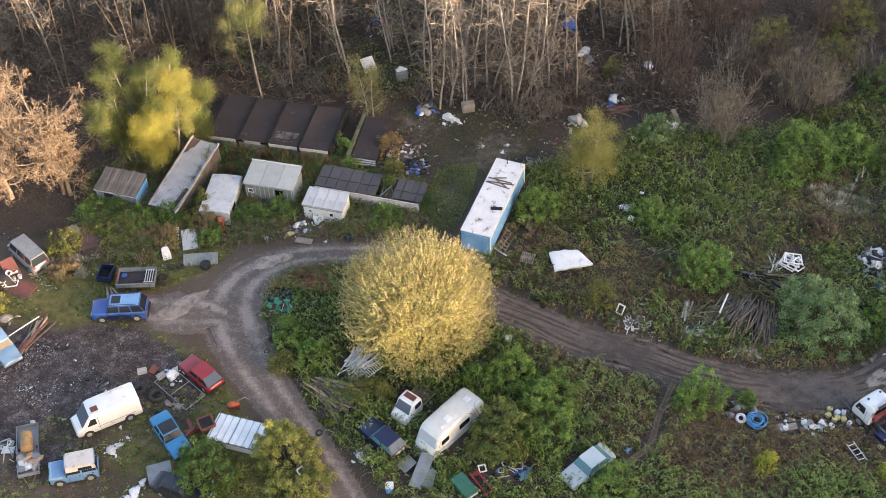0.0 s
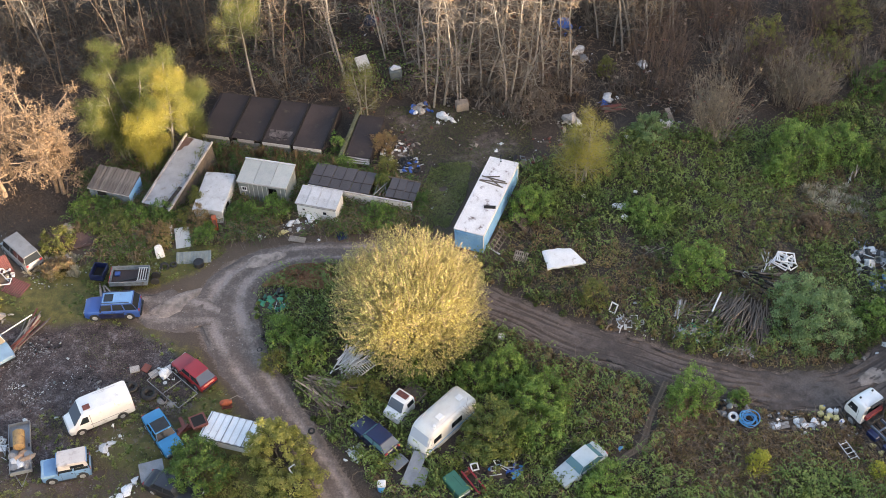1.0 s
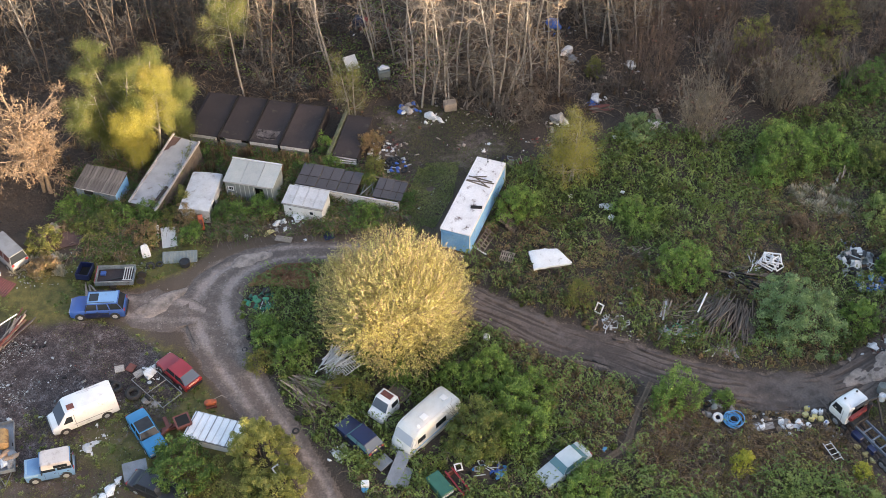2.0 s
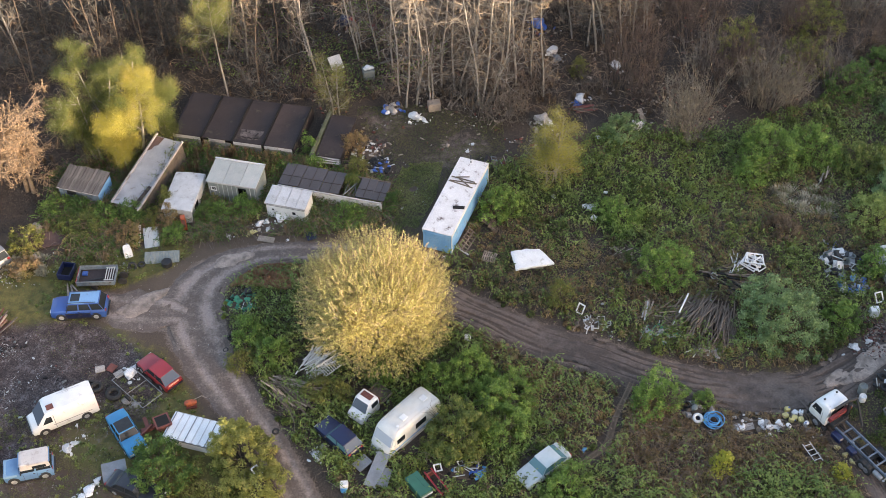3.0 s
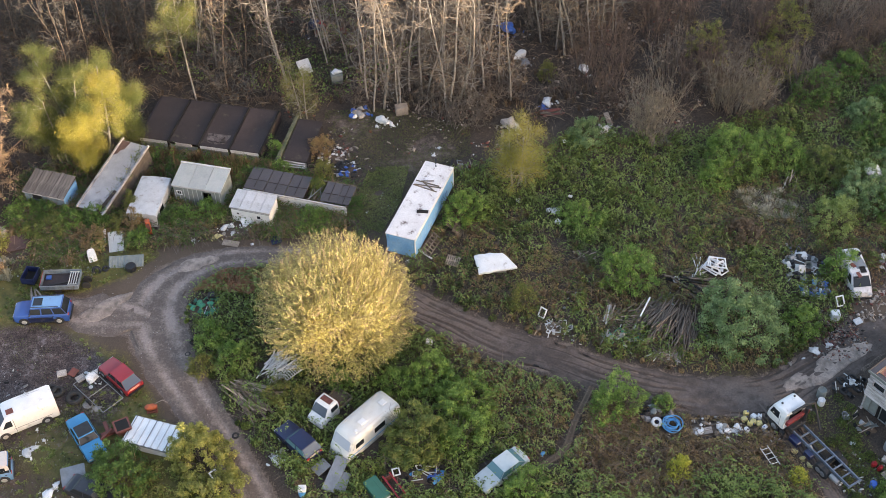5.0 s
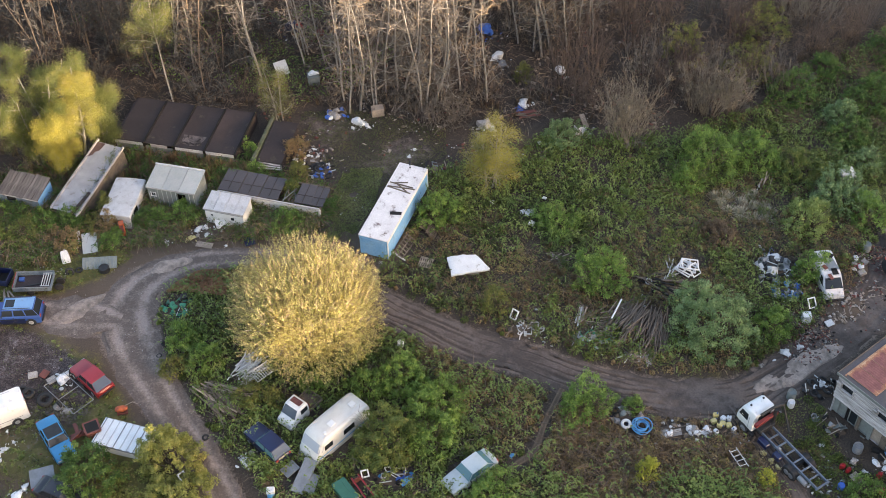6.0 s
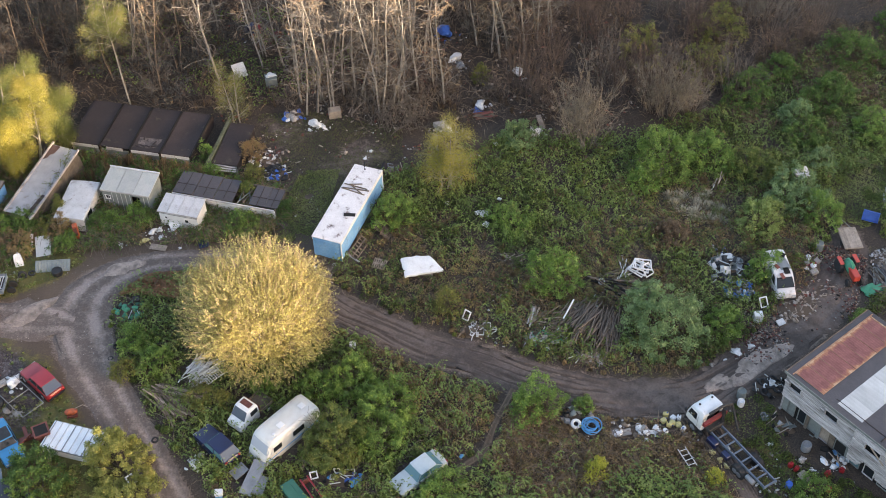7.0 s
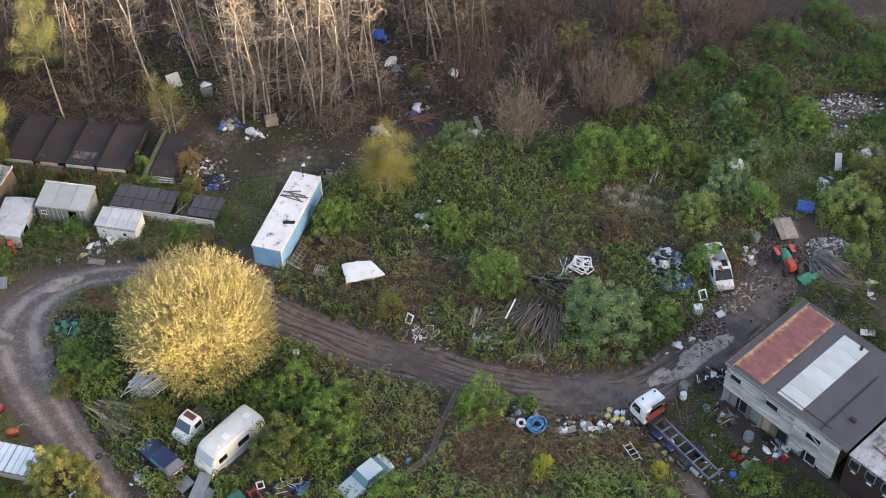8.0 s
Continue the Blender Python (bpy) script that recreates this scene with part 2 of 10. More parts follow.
M = {
    "ground": ground_mat(),
    "road": track_mat("pale_gravel_dirt", (0.28, 0.228, 0.204), (0.12, 0.095, 0.082), (0.1, 0.078, 0.066), 0.3),
    "path": track_mat("trodden_brown_earth", (0.16, 0.115, 0.08), (0.1, 0.072, 0.05), (0.06, 0.045, 0.032), 0.35),
    "mud": track_mat("wet_mud", (0.135, 0.106, 0.092), (0.072, 0.055, 0.047), (0.048, 0.037, 0.032), 0.35),
    "mossy": mat("moss_grown_concrete", (0.13, 0.125, 0.085), (0.075, 0.085, 0.04), 0.95, 1.2, 9, 0.5, dirt=(0.2, 0.17, 0.14), dirt_at=(0.58, 0.72), vary=0.25),
    "bareroof": mat("bare_grey_roof_boards", (0.2, 0.165, 0.155), (0.09, 0.075, 0.072), 0.9, 0.9, 8, 0.3, dirt=(0.03, 0.025, 0.025), dirt_at=(0.5, 0.62), vary=0.25),
    "slab": mat("pale_broken_concrete", (0.38, 0.305, 0.26), (0.24, 0.19, 0.16), 0.95, 0.8, 6, 0.5, dirt=(0.13, 0.11, 0.095), dirt_at=(0.5, 0.66), vary=0.25),
    "white": paint("white_paint", (0.75, 0.76, 0.77), (0.67, 0.67, 0.67)),
    "cream": paint("cream_gelcoat", (0.68, 0.68, 0.66), (0.6, 0.59, 0.56), 0.45, (0.35, 0.32, 0.25), (0.62, 0.8)),
    "offwhite": mat("weathered_white_roof", (0.57, 0.575, 0.59), (0.45, 0.45, 0.46), 0.75, 0.9, 12, 0.15, dirt=(0.2, 0.17, 0.14), dirt_at=(0.57, 0.72)),
    "trailer_roof": mat("rust_stained_white_roof", (0.7, 0.685, 0.69), (0.58, 0.56, 0.56), 0.6, 0.6, 9, 0.1, dirt=(0.14, 0.1, 0.095), dirt_at=(0.56, 0.66)),
    "paleblue": mat("faded_blue_panel", (0.13, 0.33, 0.62), (0.22, 0.42, 0.66), 0.6, 0.7, 12, 0.1, dirt=(0.1, 0.09, 0.08), dirt_at=(0.58, 0.75)),
    "greygreen": mat("pale_grey_green_roof", (0.35, 0.38, 0.37), (0.42, 0.43, 0.42), 0.8, 0.8, 16, 0.15, dirt=(0.2, 0.2, 0.15), dirt_at=(0.6, 0.78)),
    "greyroof": mat("grey_sheet_roof", (0.36, 0.37, 0.4), (0.27, 0.28, 0.3), 0.8, 0.7, 14, 0.15, dirt=(0.13, 0.1, 0.08), dirt_at=(0.6, 0.73)),
    "peeling": mat("peeling_pale_roof", (0.5, 0.49, 0.49), (0.3, 0.29, 0.29), 0.85, 0.7, 9, 0.3, dirt=(0.11, 0.1, 0.1), dirt_at=(0.5, 0.62), stretch=(1, 0.5, 1), vary=0.2),
    "greyboard": mat("grey_green_boarding", (0.16, 0.18, 0.175), (0.21, 0.23, 0.22), 0.85, 2.5, 20, 0.3),
    "hardtop": paint("dull_cream_hardtop", (0.62, 0.565, 0.53), (0.54, 0.48, 0.45), 0.55, (0.3, 0.24, 0.2), (0.55, 0.72)),
    "midblue": paint("chalky_mid_blue_paint", (0.13, 0.26, 0.44), (0.1, 0.2, 0.36), 0.5),
    "railblue": mat("blue_grey_steel", (0.16, 0.2, 0.26), (0.1, 0.125, 0.17), 0.55, 1.5, 14, 0.1, 0.2, dirt=(0.1, 0.06, 0.045), dirt_at=(0.6, 0.75)),
    "cabinbrown": mat("dark_brown_cabin_panel", (0.045, 0.026, 0.026), (0.03, 0.019, 0.02), 0.6, 1.0, 12, 0.1, dirt=(0.09, 0.07, 0.06), dirt_at=(0.6, 0.75)),
    "rustbrown": mat("rust_brown_sheet", (0.14, 0.085, 0.075), (0.09, 0.055, 0.05), 0.9, 1.0, 10, 0.2, vary=0.2),
    "greyblue": mat("grey_blue_boarding", (0.17, 0.22, 0.27), (0.12, 0.15, 0.18), 0.85, 1.5, 12, 0.3, dirt=(0.07, 0.07, 0.06), dirt_at=(0.52, 0.66), vary=0.2),
    "dirtywhite": mat("dirt_streaked_white_panel", (0.76, 0.77, 0.78), (0.66, 0.67, 0.68), 0.6, 0.8, 12, 0.15, dirt=(0.22, 0.2, 0.17), dirt_at=(0.6, 0.68), vary=0.1),
    "felt": mat("dark_roofing_felt", (0.046, 0.034, 0.034), (0.028, 0.022, 0.023), 0.9, 0.4, 11, 0.3, dirt=(0.1, 0.08, 0.06), dirt_at=(0.57, 0.75), vary=0.18),
    "feltgrey": mat("grey_roofing_felt", (0.082, 0.078, 0.086), (0.062, 0.06, 0.067), 0.9, 0.35, 10, 0.2, dirt=(0.1, 0.1, 0.1), dirt_at=(0.62, 0.8), vary=0.12),
    "shedboard": mat("grey_weathered_roof_boards", (0.23, 0.205, 0.195), (0.13, 0.118, 0.115), 0.9, 1.3, 12, 0.4, dirt=(0.07, 0.065, 0.05), dirt_at=(0.52, 0.66), stretch=(3, 0.4, 1), vary=0.3),
    "oldboard": mat("silvered_boards", (0.56, 0.54, 0.55), (0.38, 0.365, 0.37), 0.85, 1.1, 8, 0.4, dirt=(0.13, 0.11, 0.095), dirt_at=(0.52, 0.66), stretch=(0.35, 1, 3), vary=0.26),
    "wood": mat("weathered_wood", (0.2, 0.16, 0.125), (0.12, 0.095, 0.075), 0.85, 2.0, 22, 0.4, vary=0.28),
    "palewood": mat("pale_weathered_timber", (0.4, 0.33, 0.27), (0.27, 0.22, 0.18), 0.85, 1.5, 18, 0.3, vary=0.25),
    "pole": mat("old_round_poles", (0.23, 0.18, 0.145), (0.13, 0.1, 0.082), 0.9, 1.1, 15, 0.4, vary=0.35),
    "rust": mat("rusted_sheet", (0.15, 0.05, 0.045), (0.105, 0.042, 0.042), 0.85, 0.6, 7, 0.2, dirt=(0.33, 0.16, 0.085), dirt_at=(0.58, 0.85), stretch=(0.4, 1, 1), vary=0.2),
    "redpaint": paint("faded_red_paint", (0.32, 0.018, 0.024), (0.26, 0.018, 0.022)),
    "rust_sheet": rust_sheet_mat(),
    "rust_pale": mat("pale_orange_rust", (0.42, 0.3, 0.2), (0.28, 0.14, 0.08), 0.9, 1.6, 12, 0.2, dirt=(0.17, 0.06, 0.04), dirt_at=(0.55, 0.68), vary=0.2),
    "tractor": paint("faded_tractor_red", (0.5, 0.06, 0.035), (0.42, 0.05, 0.03), 0.5),
    "darkred": mat("dull_dark_red_paint", (0.2, 0.02, 0.022), (0.14, 0.022, 0.022), 0.6, 1.5, 15, 0.1, dirt=(0.06, 0.03, 0.028), dirt_at=(0.55, 0.7)),
    "brownred": mat("rusty_brown_steel", (0.2, 0.06, 0.045), (0.13, 0.045, 0.035), 0.75, 1.5, 15, 0.2),
    "blue": paint("mid_blue_paint", (0.024, 0.075, 0.28), (0.022, 0.066, 0.23)),
    "paleblue_car": paint("pale_blue_roof", (0.16, 0.32, 0.55), (0.14, 0.28, 0.5)),
    "cyan": paint("bright_blue_paint", (0.03, 0.25, 0.48), (0.03, 0.21, 0.4)),
    "lightblue": paint("light_blue_paint", (0.25, 0.38, 0.5), (0.2, 0.31, 0.42)),
    "navy": paint("navy_paint", (0.007, 0.013, 0.06), (0.006, 0.011, 0.045)),
    "silver": paint("silver_paint", (0.5, 0.55, 0.56), (0.43, 0.48, 0.49), 0.3),
    "grey": mat("dull_grey_metal", (0.27, 0.28, 0.3), (0.2, 0.21, 0.22), 0.5, 1.2, 14, 0.1, 0.3, dirt=(0.12, 0.1, 0.09), dirt_at=(0.6, 0.75)),
    "zinc": mat("galvanised_sheet", (0.55, 0.56, 0.555), (0.46, 0.47, 0.465), 0.55, 0.6, 14, 0.1, 0.15, dirt=(0.35, 0.35, 0.35), dirt_at=(0.6, 0.8)),
    "black": mat("black_plastic", (0.016, 0.016, 0.018), (0.028, 0.028, 0.03), 0.6, 3, 20, 0.1),
    "blackcar": paint("black_paint", (0.012, 0.013, 0.02), (0.02, 0.02, 0.026)),
    "tyre": mat("tyre_rubber", (0.02, 0.02, 0.021), (0.035, 0.034, 0.034), 0.9, 4, 25, 0.2),
    "rim": mat("wheel_steel", (0.5, 0.5, 0.5), (0.35, 0.35, 0.35), 0.45, 4, 20, 0.05, 0.4),
    "glass": glass_mat("dark_window_glass", (0.02, 0.024, 0.028)),
    # blue-grey base colour paints sky reflection into dark windscreens
    "screenglass": glass_mat("grimy_windscreen_glass", (0.09, 0.11, 0.14)),
    # pale base paints sky reflection on the motorhome's windscreen; also headlights and loose panes
    "paleglass": glass_mat("pale_window_glass", (0.4, 0.43, 0.48)),
    "tealglass": glass_mat("greenish_glass", (0.1, 0.2, 0.22)),
    # near-black: paints shade into openings, and colours dark scrap and steel
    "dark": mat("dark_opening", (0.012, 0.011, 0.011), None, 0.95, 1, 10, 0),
    "green": paint("dark_green_plastic", (0.025, 0.13, 0.085), (0.02, 0.1, 0.065), 0.5),
    "tarp": mat("green_tarpaulin", (0.045, 0.27, 0.15), (0.03, 0.18, 0.1), 0.5, 2, 12, 0.3),
    "bluetarp": mat("blue_plastic", (0.04, 0.13, 0.48), (0.035, 0.1, 0.36), 0.45, 2, 14, 0.15),
    "hose": mat("light_blue_hose", (0.07, 0.3, 0.62), (0.06, 0.25, 0.5), 0.4, 2, 14, 0.05),
    "orange": mat("orange_paint", (0.5, 0.11, 0.035), (0.33, 0.07, 0.03), 0.65, 2, 14, 0.1, dirt=(0.14, 0.06, 0.04), dirt_at=(0.52, 0.68)),
    "yellowp": mat("yellowed_plastic", (0.62, 0.55, 0.25), (0.55, 0.47, 0.2), 0.5, 3, 16, 0.05, vary=0.2),
    "ochre": mat("ochre_tank", (0.4, 0.25, 0.1), (0.27, 0.16, 0.07), 0.75, 2, 14, 0.1, dirt=(0.12, 0.07, 0.045), dirt_at=(0.5, 0.68)),
    "plastic": mat("white_plastic_waste", (0.72, 0.72, 0.72), (0.6, 0.61, 0.63), 0.55, 3, 14, 0.2, vary=0.2),
    "block": mat("pale_rubble_block", (0.4, 0.37, 0.34), (0.28, 0.25, 0.23), 0.9, 2, 14, 0.4, vary=0.3),
    "bark_pale": mat("pale_grey_bark", (0.33, 0.308, 0.278), (0.205, 0.188, 0.168), 0.9, 1.3, 9, 0.5, vary=0.3),
    "bark_brown": mat("brown_bark", (0.15, 0.115, 0.09), (0.1, 0.078, 0.06), 0.9, 1.3, 9, 0.5, vary=0.3),
    "bark_tan": mat("tan_oak_bark", (0.27, 0.2, 0.14), (0.17, 0.125, 0.088), 0.9, 1.3, 9, 0.5, vary=0.3),
    "twig": mat("grey_brown_twigs", (0.2, 0.17, 0.14), (0.115, 0.097, 0.08), 0.9, 0.5, 6, 0.2, vary=0.25),
    "twig_pale": mat("pale_brown_twigs", (0.34, 0.255, 0.17), (0.23, 0.17, 0.115), 0.9, 0.5, 6, 0.2, vary=0.25),
    "twig_fan": mat("pale_grey_rods", (0.26, 0.22, 0.17), (0.15, 0.13, 0.1), 0.9, 0.5, 6, 0.2, vary=0.25),
    "twig_dark": mat("dark_grey_twigs", (0.118, 0.112, 0.1), (0.066, 0.064, 0.058), 0.9, 0.5, 6, 0.2, vary=0.3),
    "twig_red": mat("dull_brown_twigs", (0.155, 0.113, 0.09), (0.1, 0.074, 0.06), 0.9, 0.5, 6, 0.2, vary=0.25),
    "leaf_gold": leaf_mat("golden_leaves", [(0.42, 0.36, 0.12), (0.56, 0.51, 0.17), (0.68, 0.64, 0.22), (0.72, 0.7, 0.26), (0.55, 0.62, 0.2)], 0.55, 0.45, jitter=0.4),
    "leaf_sapling": leaf_mat("yellow_birch_leaves", [(0.2, 0.2, 0.035), (0.34, 0.31, 0.055), (0.46, 0.4, 0.08)], 0.35, 0.5),
    "leaf_yellow": leaf_mat("yellow_green_leaves", [(0.15, 0.16, 0.035), (0.26, 0.26, 0.055), (0.38, 0.34, 0.075), (0.45, 0.36, 0.09)], 0.35, 0.35),
    "leaf_bright": leaf_mat("bright_yellow_leaves", [(0.24, 0.27, 0.035), (0.42, 0.42, 0.06), (0.58, 0.54, 0.09)], 0.4, 0.5),
    "leaf_birch": leaf_mat("olive_birch_leaves", [(0.055, 0.075, 0.02), (0.1, 0.125, 0.03), (0.16, 0.175, 0.045), (0.24, 0.215, 0.06)], 0.3, 0.5),
    "leaf_olive": leaf_mat("olive_leaves", [(0.085, 0.105, 0.028), (0.145, 0.16, 0.038), (0.22, 0.215, 0.055), (0.3, 0.25, 0.075)], 0.3, 0.5),
    "leaf_rust": leaf_mat("tan_oak_leaves", [(0.24, 0.15, 0.085), (0.37, 0.25, 0.15), (0.48, 0.35, 0.23)], 0.3, 0.5),
    "leaf_green": leaf_mat("green_leaves", [(0.061, 0.108, 0.025), (0.128, 0.218, 0.046), (0.213, 0.33, 0.07), (0.336, 0.456, 0.11)], 0.35, 1.1),
    "leaf_dark": leaf_mat("dark_green_leaves", [(0.034, 0.069, 0.016), (0.069, 0.132, 0.028), (0.115, 0.196, 0.041), (0.172, 0.265, 0.057)], 0.3, 1.1),
    "leaf_deep": leaf_mat("blue_green_leaves", [(0.081, 0.132, 0.053), (0.149, 0.23, 0.092), (0.23, 0.328, 0.138), (0.345, 0.443, 0.207)], 0.3, 1.1),
    "leaf_bramble": leaf_mat("bramble_leaves", [(0.046, 0.068, 0.018), (0.087, 0.121, 0.032), (0.128, 0.166, 0.045), (0.173, 0.188, 0.059), (0.224, 0.199, 0.092)], 0.3, 0.3),
    "leaf_clump": leaf_mat("bramble_clump_leaves", [(0.041, 0.059, 0.013), (0.083, 0.119, 0.023), (0.139, 0.186, 0.036), (0.218, 0.252, 0.056), (0.277, 0.238, 0.084), (0.277, 0.181, 0.094)], 0.35, 0.3, clumps=True),
    "leaf_runner": leaf_mat("bramble_runner_leaves", [(0.099, 0.155, 0.039), (0.165, 0.241, 0.061), (0.231, 0.31, 0.083), (0.275, 0.31, 0.094)], 0.3, 0.7, jitter=0.14),
    "leaf_pale": leaf_mat("pale_yellow_green_leaves", [(0.144, 0.202, 0.059), (0.254, 0.328, 0.1), (0.387, 0.454, 0.152)], 0.35, 0.8),
    "leaf_bushy": leaf_mat("olive_green_bush_leaves", [(0.06, 0.095, 0.025), (0.12, 0.165, 0.04), (0.2, 0.23, 0.06), (0.29, 0.28, 0.085)], 0.35, 0.8),
    "leaf_turning": leaf_mat("yellowing_bush_leaves", [(0.14, 0.165, 0.045), (0.25, 0.265, 0.07), (0.38, 0.37, 0.1), (0.47, 0.4, 0.14)], 0.35, 0.8),
    "leaf_dry": leaf_mat("dry_brown_growth", [(0.08, 0.052, 0.03), (0.14, 0.095, 0.055), (0.2, 0.14, 0.085), (0.13, 0.13, 0.045)], 0.2, 0.4),
    "leaf_stalk": leaf_mat("dry_stalk_clumps", [(0.095, 0.06, 0.032), (0.155, 0.102, 0.055), (0.22, 0.15, 0.085), (0.32, 0.235, 0.145)], 0.15, 0.4, clumps=True),
    "leaf_tan": leaf_mat("dry_tan_leaves", [(0.1, 0.066, 0.032), (0.2, 0.132, 0.064), (0.31, 0.21, 0.105), (0.24, 0.215, 0.062), (0.42, 0.31, 0.17)], 0.25, 0.5),
    "leaf_red": leaf_mat("reddish_dead_leaves", [(0.22, 0.105, 0.058), (0.35, 0.18, 0.1), (0.43, 0.27, 0.16)], 0.2, 0.4),
    "leaf_litter": leaf_mat("fallen_leaves", [(0.04, 0.03, 0.022), (0.075, 0.055, 0.042), (0.12, 0.09, 0.07)], 0.05, 0.3, 0.8),
    "grass": leaf_mat("rough_grass", [(0.04, 0.07, 0.015), (0.08, 0.115, 0.022), (0.14, 0.15, 0.035), (0.17, 0.15, 0.06)], 0.25, 0.3),
    "grass_bright": leaf_mat("rough_green_grass", [(0.12, 0.16, 0.04), (0.21, 0.245, 0.065), (0.3, 0.325, 0.1), (0.37, 0.35, 0.15)], 0.25, 0.3),
    "straw": leaf_mat("bleached_grass", [(0.28, 0.26, 0.18), (0.42, 0.39, 0.29), (0.54, 0.5, 0.4)], 0.2, 0.4),
}

# ---- building blocks ----
RNG = np.random.default_rng(7)


def quick_mesh(name, verts, faces, material=None, smooth=False):
    """A mesh from arrays: vertices and faces of one corner count."""
    verts, faces = np.asarray(verts, np.float32).reshape(-1, 3), np.asarray(faces, np.int32)
    me = bpy.data.meshes.new(name)
    me.vertices.add(len(verts))
    me.vertices.foreach_set("co", verts.ravel())
    me.loops.add(faces.size)
    me.loops.foreach_set("vertex_index", faces.ravel())
    me.polygons.add(len(faces))
    me.polygons.foreach_set("loop_start", np.arange(0, faces.size, faces.shape[1], dtype=np.int32))
    if smooth:
        me.polygons.foreach_set("use_smooth", np.ones(len(faces), bool))
    me.update(calc_edges=True)
    me.validate()
    if material:
        me.materials.append(material)
    return me


class Geo:
    """Gathers boxes, tubes and sheets of one part."""

    def __init__(self):
        self.v, self.f = [], []

    def add(self, verts, faces):
        n = len(self.v)
        self.v += [tuple(p) for p in verts]
        self.f += [tuple(i + n for i in f) for f in faces]
        return self

    def box(self, x, y, z, sx, sy, sz, rz=0.0, rx=0.0, ry=0.0, taper=1.0):
        m = pose(x, y, z, rx, ry, rz)
        c = [(-1, -1, -1), (1, -1, -1), (1, 1, -1), (-1, 1, -1), (-1, -1, 1), (1, -1, 1), (1, 1, 1), (-1, 1, 1)]
        vs = [m @ Vector((a * sx / 2 * (taper if k > 0 else 1), b * sy / 2 * (taper if k > 0 else 1), k * sz / 2)) for a, b, k in c]
        return self.add(vs, [(3, 2, 1, 0), (4, 5, 6, 7), (0, 1, 5, 4), (1, 2, 6, 5), (2, 3, 7, 6), (3, 0, 4, 7)])

    def tube(self, pts, r, sides=8, closed=True, r_end=None):
        pts = [Vector(p) for p in pts]
        rings = []
        for i, p in enumerate(pts):
            d = (pts[min(i + 1, len(pts) - 1)] - pts[max(i - 1, 0)]).normalized()
            a = d.cross(Vector((0, 0, 1)) if abs(d.z) < 0.95 else Vector((1, 0, 0))).normalized()
            b = d.cross(a)
            rr = r if r_end is None else r + (r_end - r) * i / (len(pts) - 1)
            rings.append([p + (a * math.cos(t) + b * math.sin(t)) * rr for t in (2 * math.pi * k / sides for k in range(sides))])
        n = len(self.v)
        self.v += [tuple(q) for ring in rings for q in ring]
        for i in range(len(pts) - 1):
            for k in range(sides):
                j = (k + 1) % sides
                self.f.append((n + i * sides + k, n + i * sides + j, n + (i + 1) * sides + j, n + (i + 1) * sides + k))
        if closed:
            self.f.append(tuple(n + k for k in reversed(range(sides))))
            self.f.append(tuple(n + (len(pts) - 1) * sides + k for k in range(sides)))
        return self

    def loft(self, rings, closed=True):
        n, s = len(self.v), len(rings[0])
        self.v += [tuple(q) for ring in rings for q in ring]
        for i in range(len(rings) - 1):
            for k in range(s):
                j = (k + 1) % s
                self.f.append((n + i * s + k, n + i * s + j, n + (i + 1) * s + j, n + (i + 1) * s + k))
        if closed:
            self.f.append(tuple(n + k for k in reversed(range(s))))
            self.f.append(tuple(n + (len(rings) - 1) * s + k for k in range(s)))
        return self

    def sheet(self, w, d, waves, depth, thick=0.02, m=None, steps=2):
        """A corrugated sheet, its waves running along y, w wide in x, centred."""
        m = m or Matrix()
        nx = waves * steps
        top = [[m @ Vector((-w / 2 + w * i / nx, yy, depth * (i % 2) if steps == 2 else depth * (0.5 + 0.5 * math.cos(2 * math.pi * i / steps)))) for i in range(nx + 1)] for yy in (-d / 2, d / 2)]
        down = m.to_3x3() @ Vector((0, 0, -thick))
        n = len(self.v)
        for row in top:
            self.v += [tuple(p) for p in row]
        for row in top:
            self.v += [tuple(p + down) for p in row]
        c = nx + 1
        for i in range(nx):
            self.f.append((n + i, n + i + 1, n + c + i + 1, n + c + i))
            self.f.append((n + 2 * c + i + 1, n + 2 * c + i, n + 3 * c + i, n + 3 * c + i + 1))
            self.f.append((n + i + 1, n + i, n + 2 * c + i, n + 2 * c + i + 1))
            self.f.append((n + c + i, n + c + i + 1, n + 3 * c + i + 1, n + 3 * c + i))
        self.f.append((n, n + c, n + 3 * c, n + 2 * c))
        self.f.append((n + c - 1, n + 3 * c - 1, n + 4 * c - 1, n + 2 * c - 1))
        return self

    def mesh(self, name, material, bevel=0.0, smooth=None, segments=1):
        me = bpy.data.meshes.new(name)
        me.from_pydata(self.v, [], self.f)
        if bevel:
            bm = bmesh.new()
            bm.from_mesh(me)
            edges = [e for e in bm.edges if len(e.link_faces) == 2 and e.calc_face_angle(0) > 0.5]
            bmesh.ops.bevel(bm, geom=edges, offset=bevel, segments=segments, affect="EDGES", clamp_overlap=True)
            bm.to_mesh(me)
            bm.free()
        if smooth is not None:
            me.polygons.foreach_set("use_smooth", np.ones(len(me.polygons), bool))
            me.set_sharp_from_angle(angle=radians(smooth))
        me.update()
        me.materials.append(material)
        return me


def part(name, me, parent, label="", m=None):
    ob = new(name, me)
    ob.parent = parent
    if m is not None:
        ob.matrix_local = m
    return tagged(ob, label) if label else ob


def thing(name, x, y, rz, label, category, group="", z=0.0, kind="", rx=0.0, ry=0.0):
    ob = new(name)
    ob.empty_display_size = 0.3
    ob.matrix_world = pose(x, y, z, rx, ry, rz)
    return tagged(ob, label, category, group, kind)


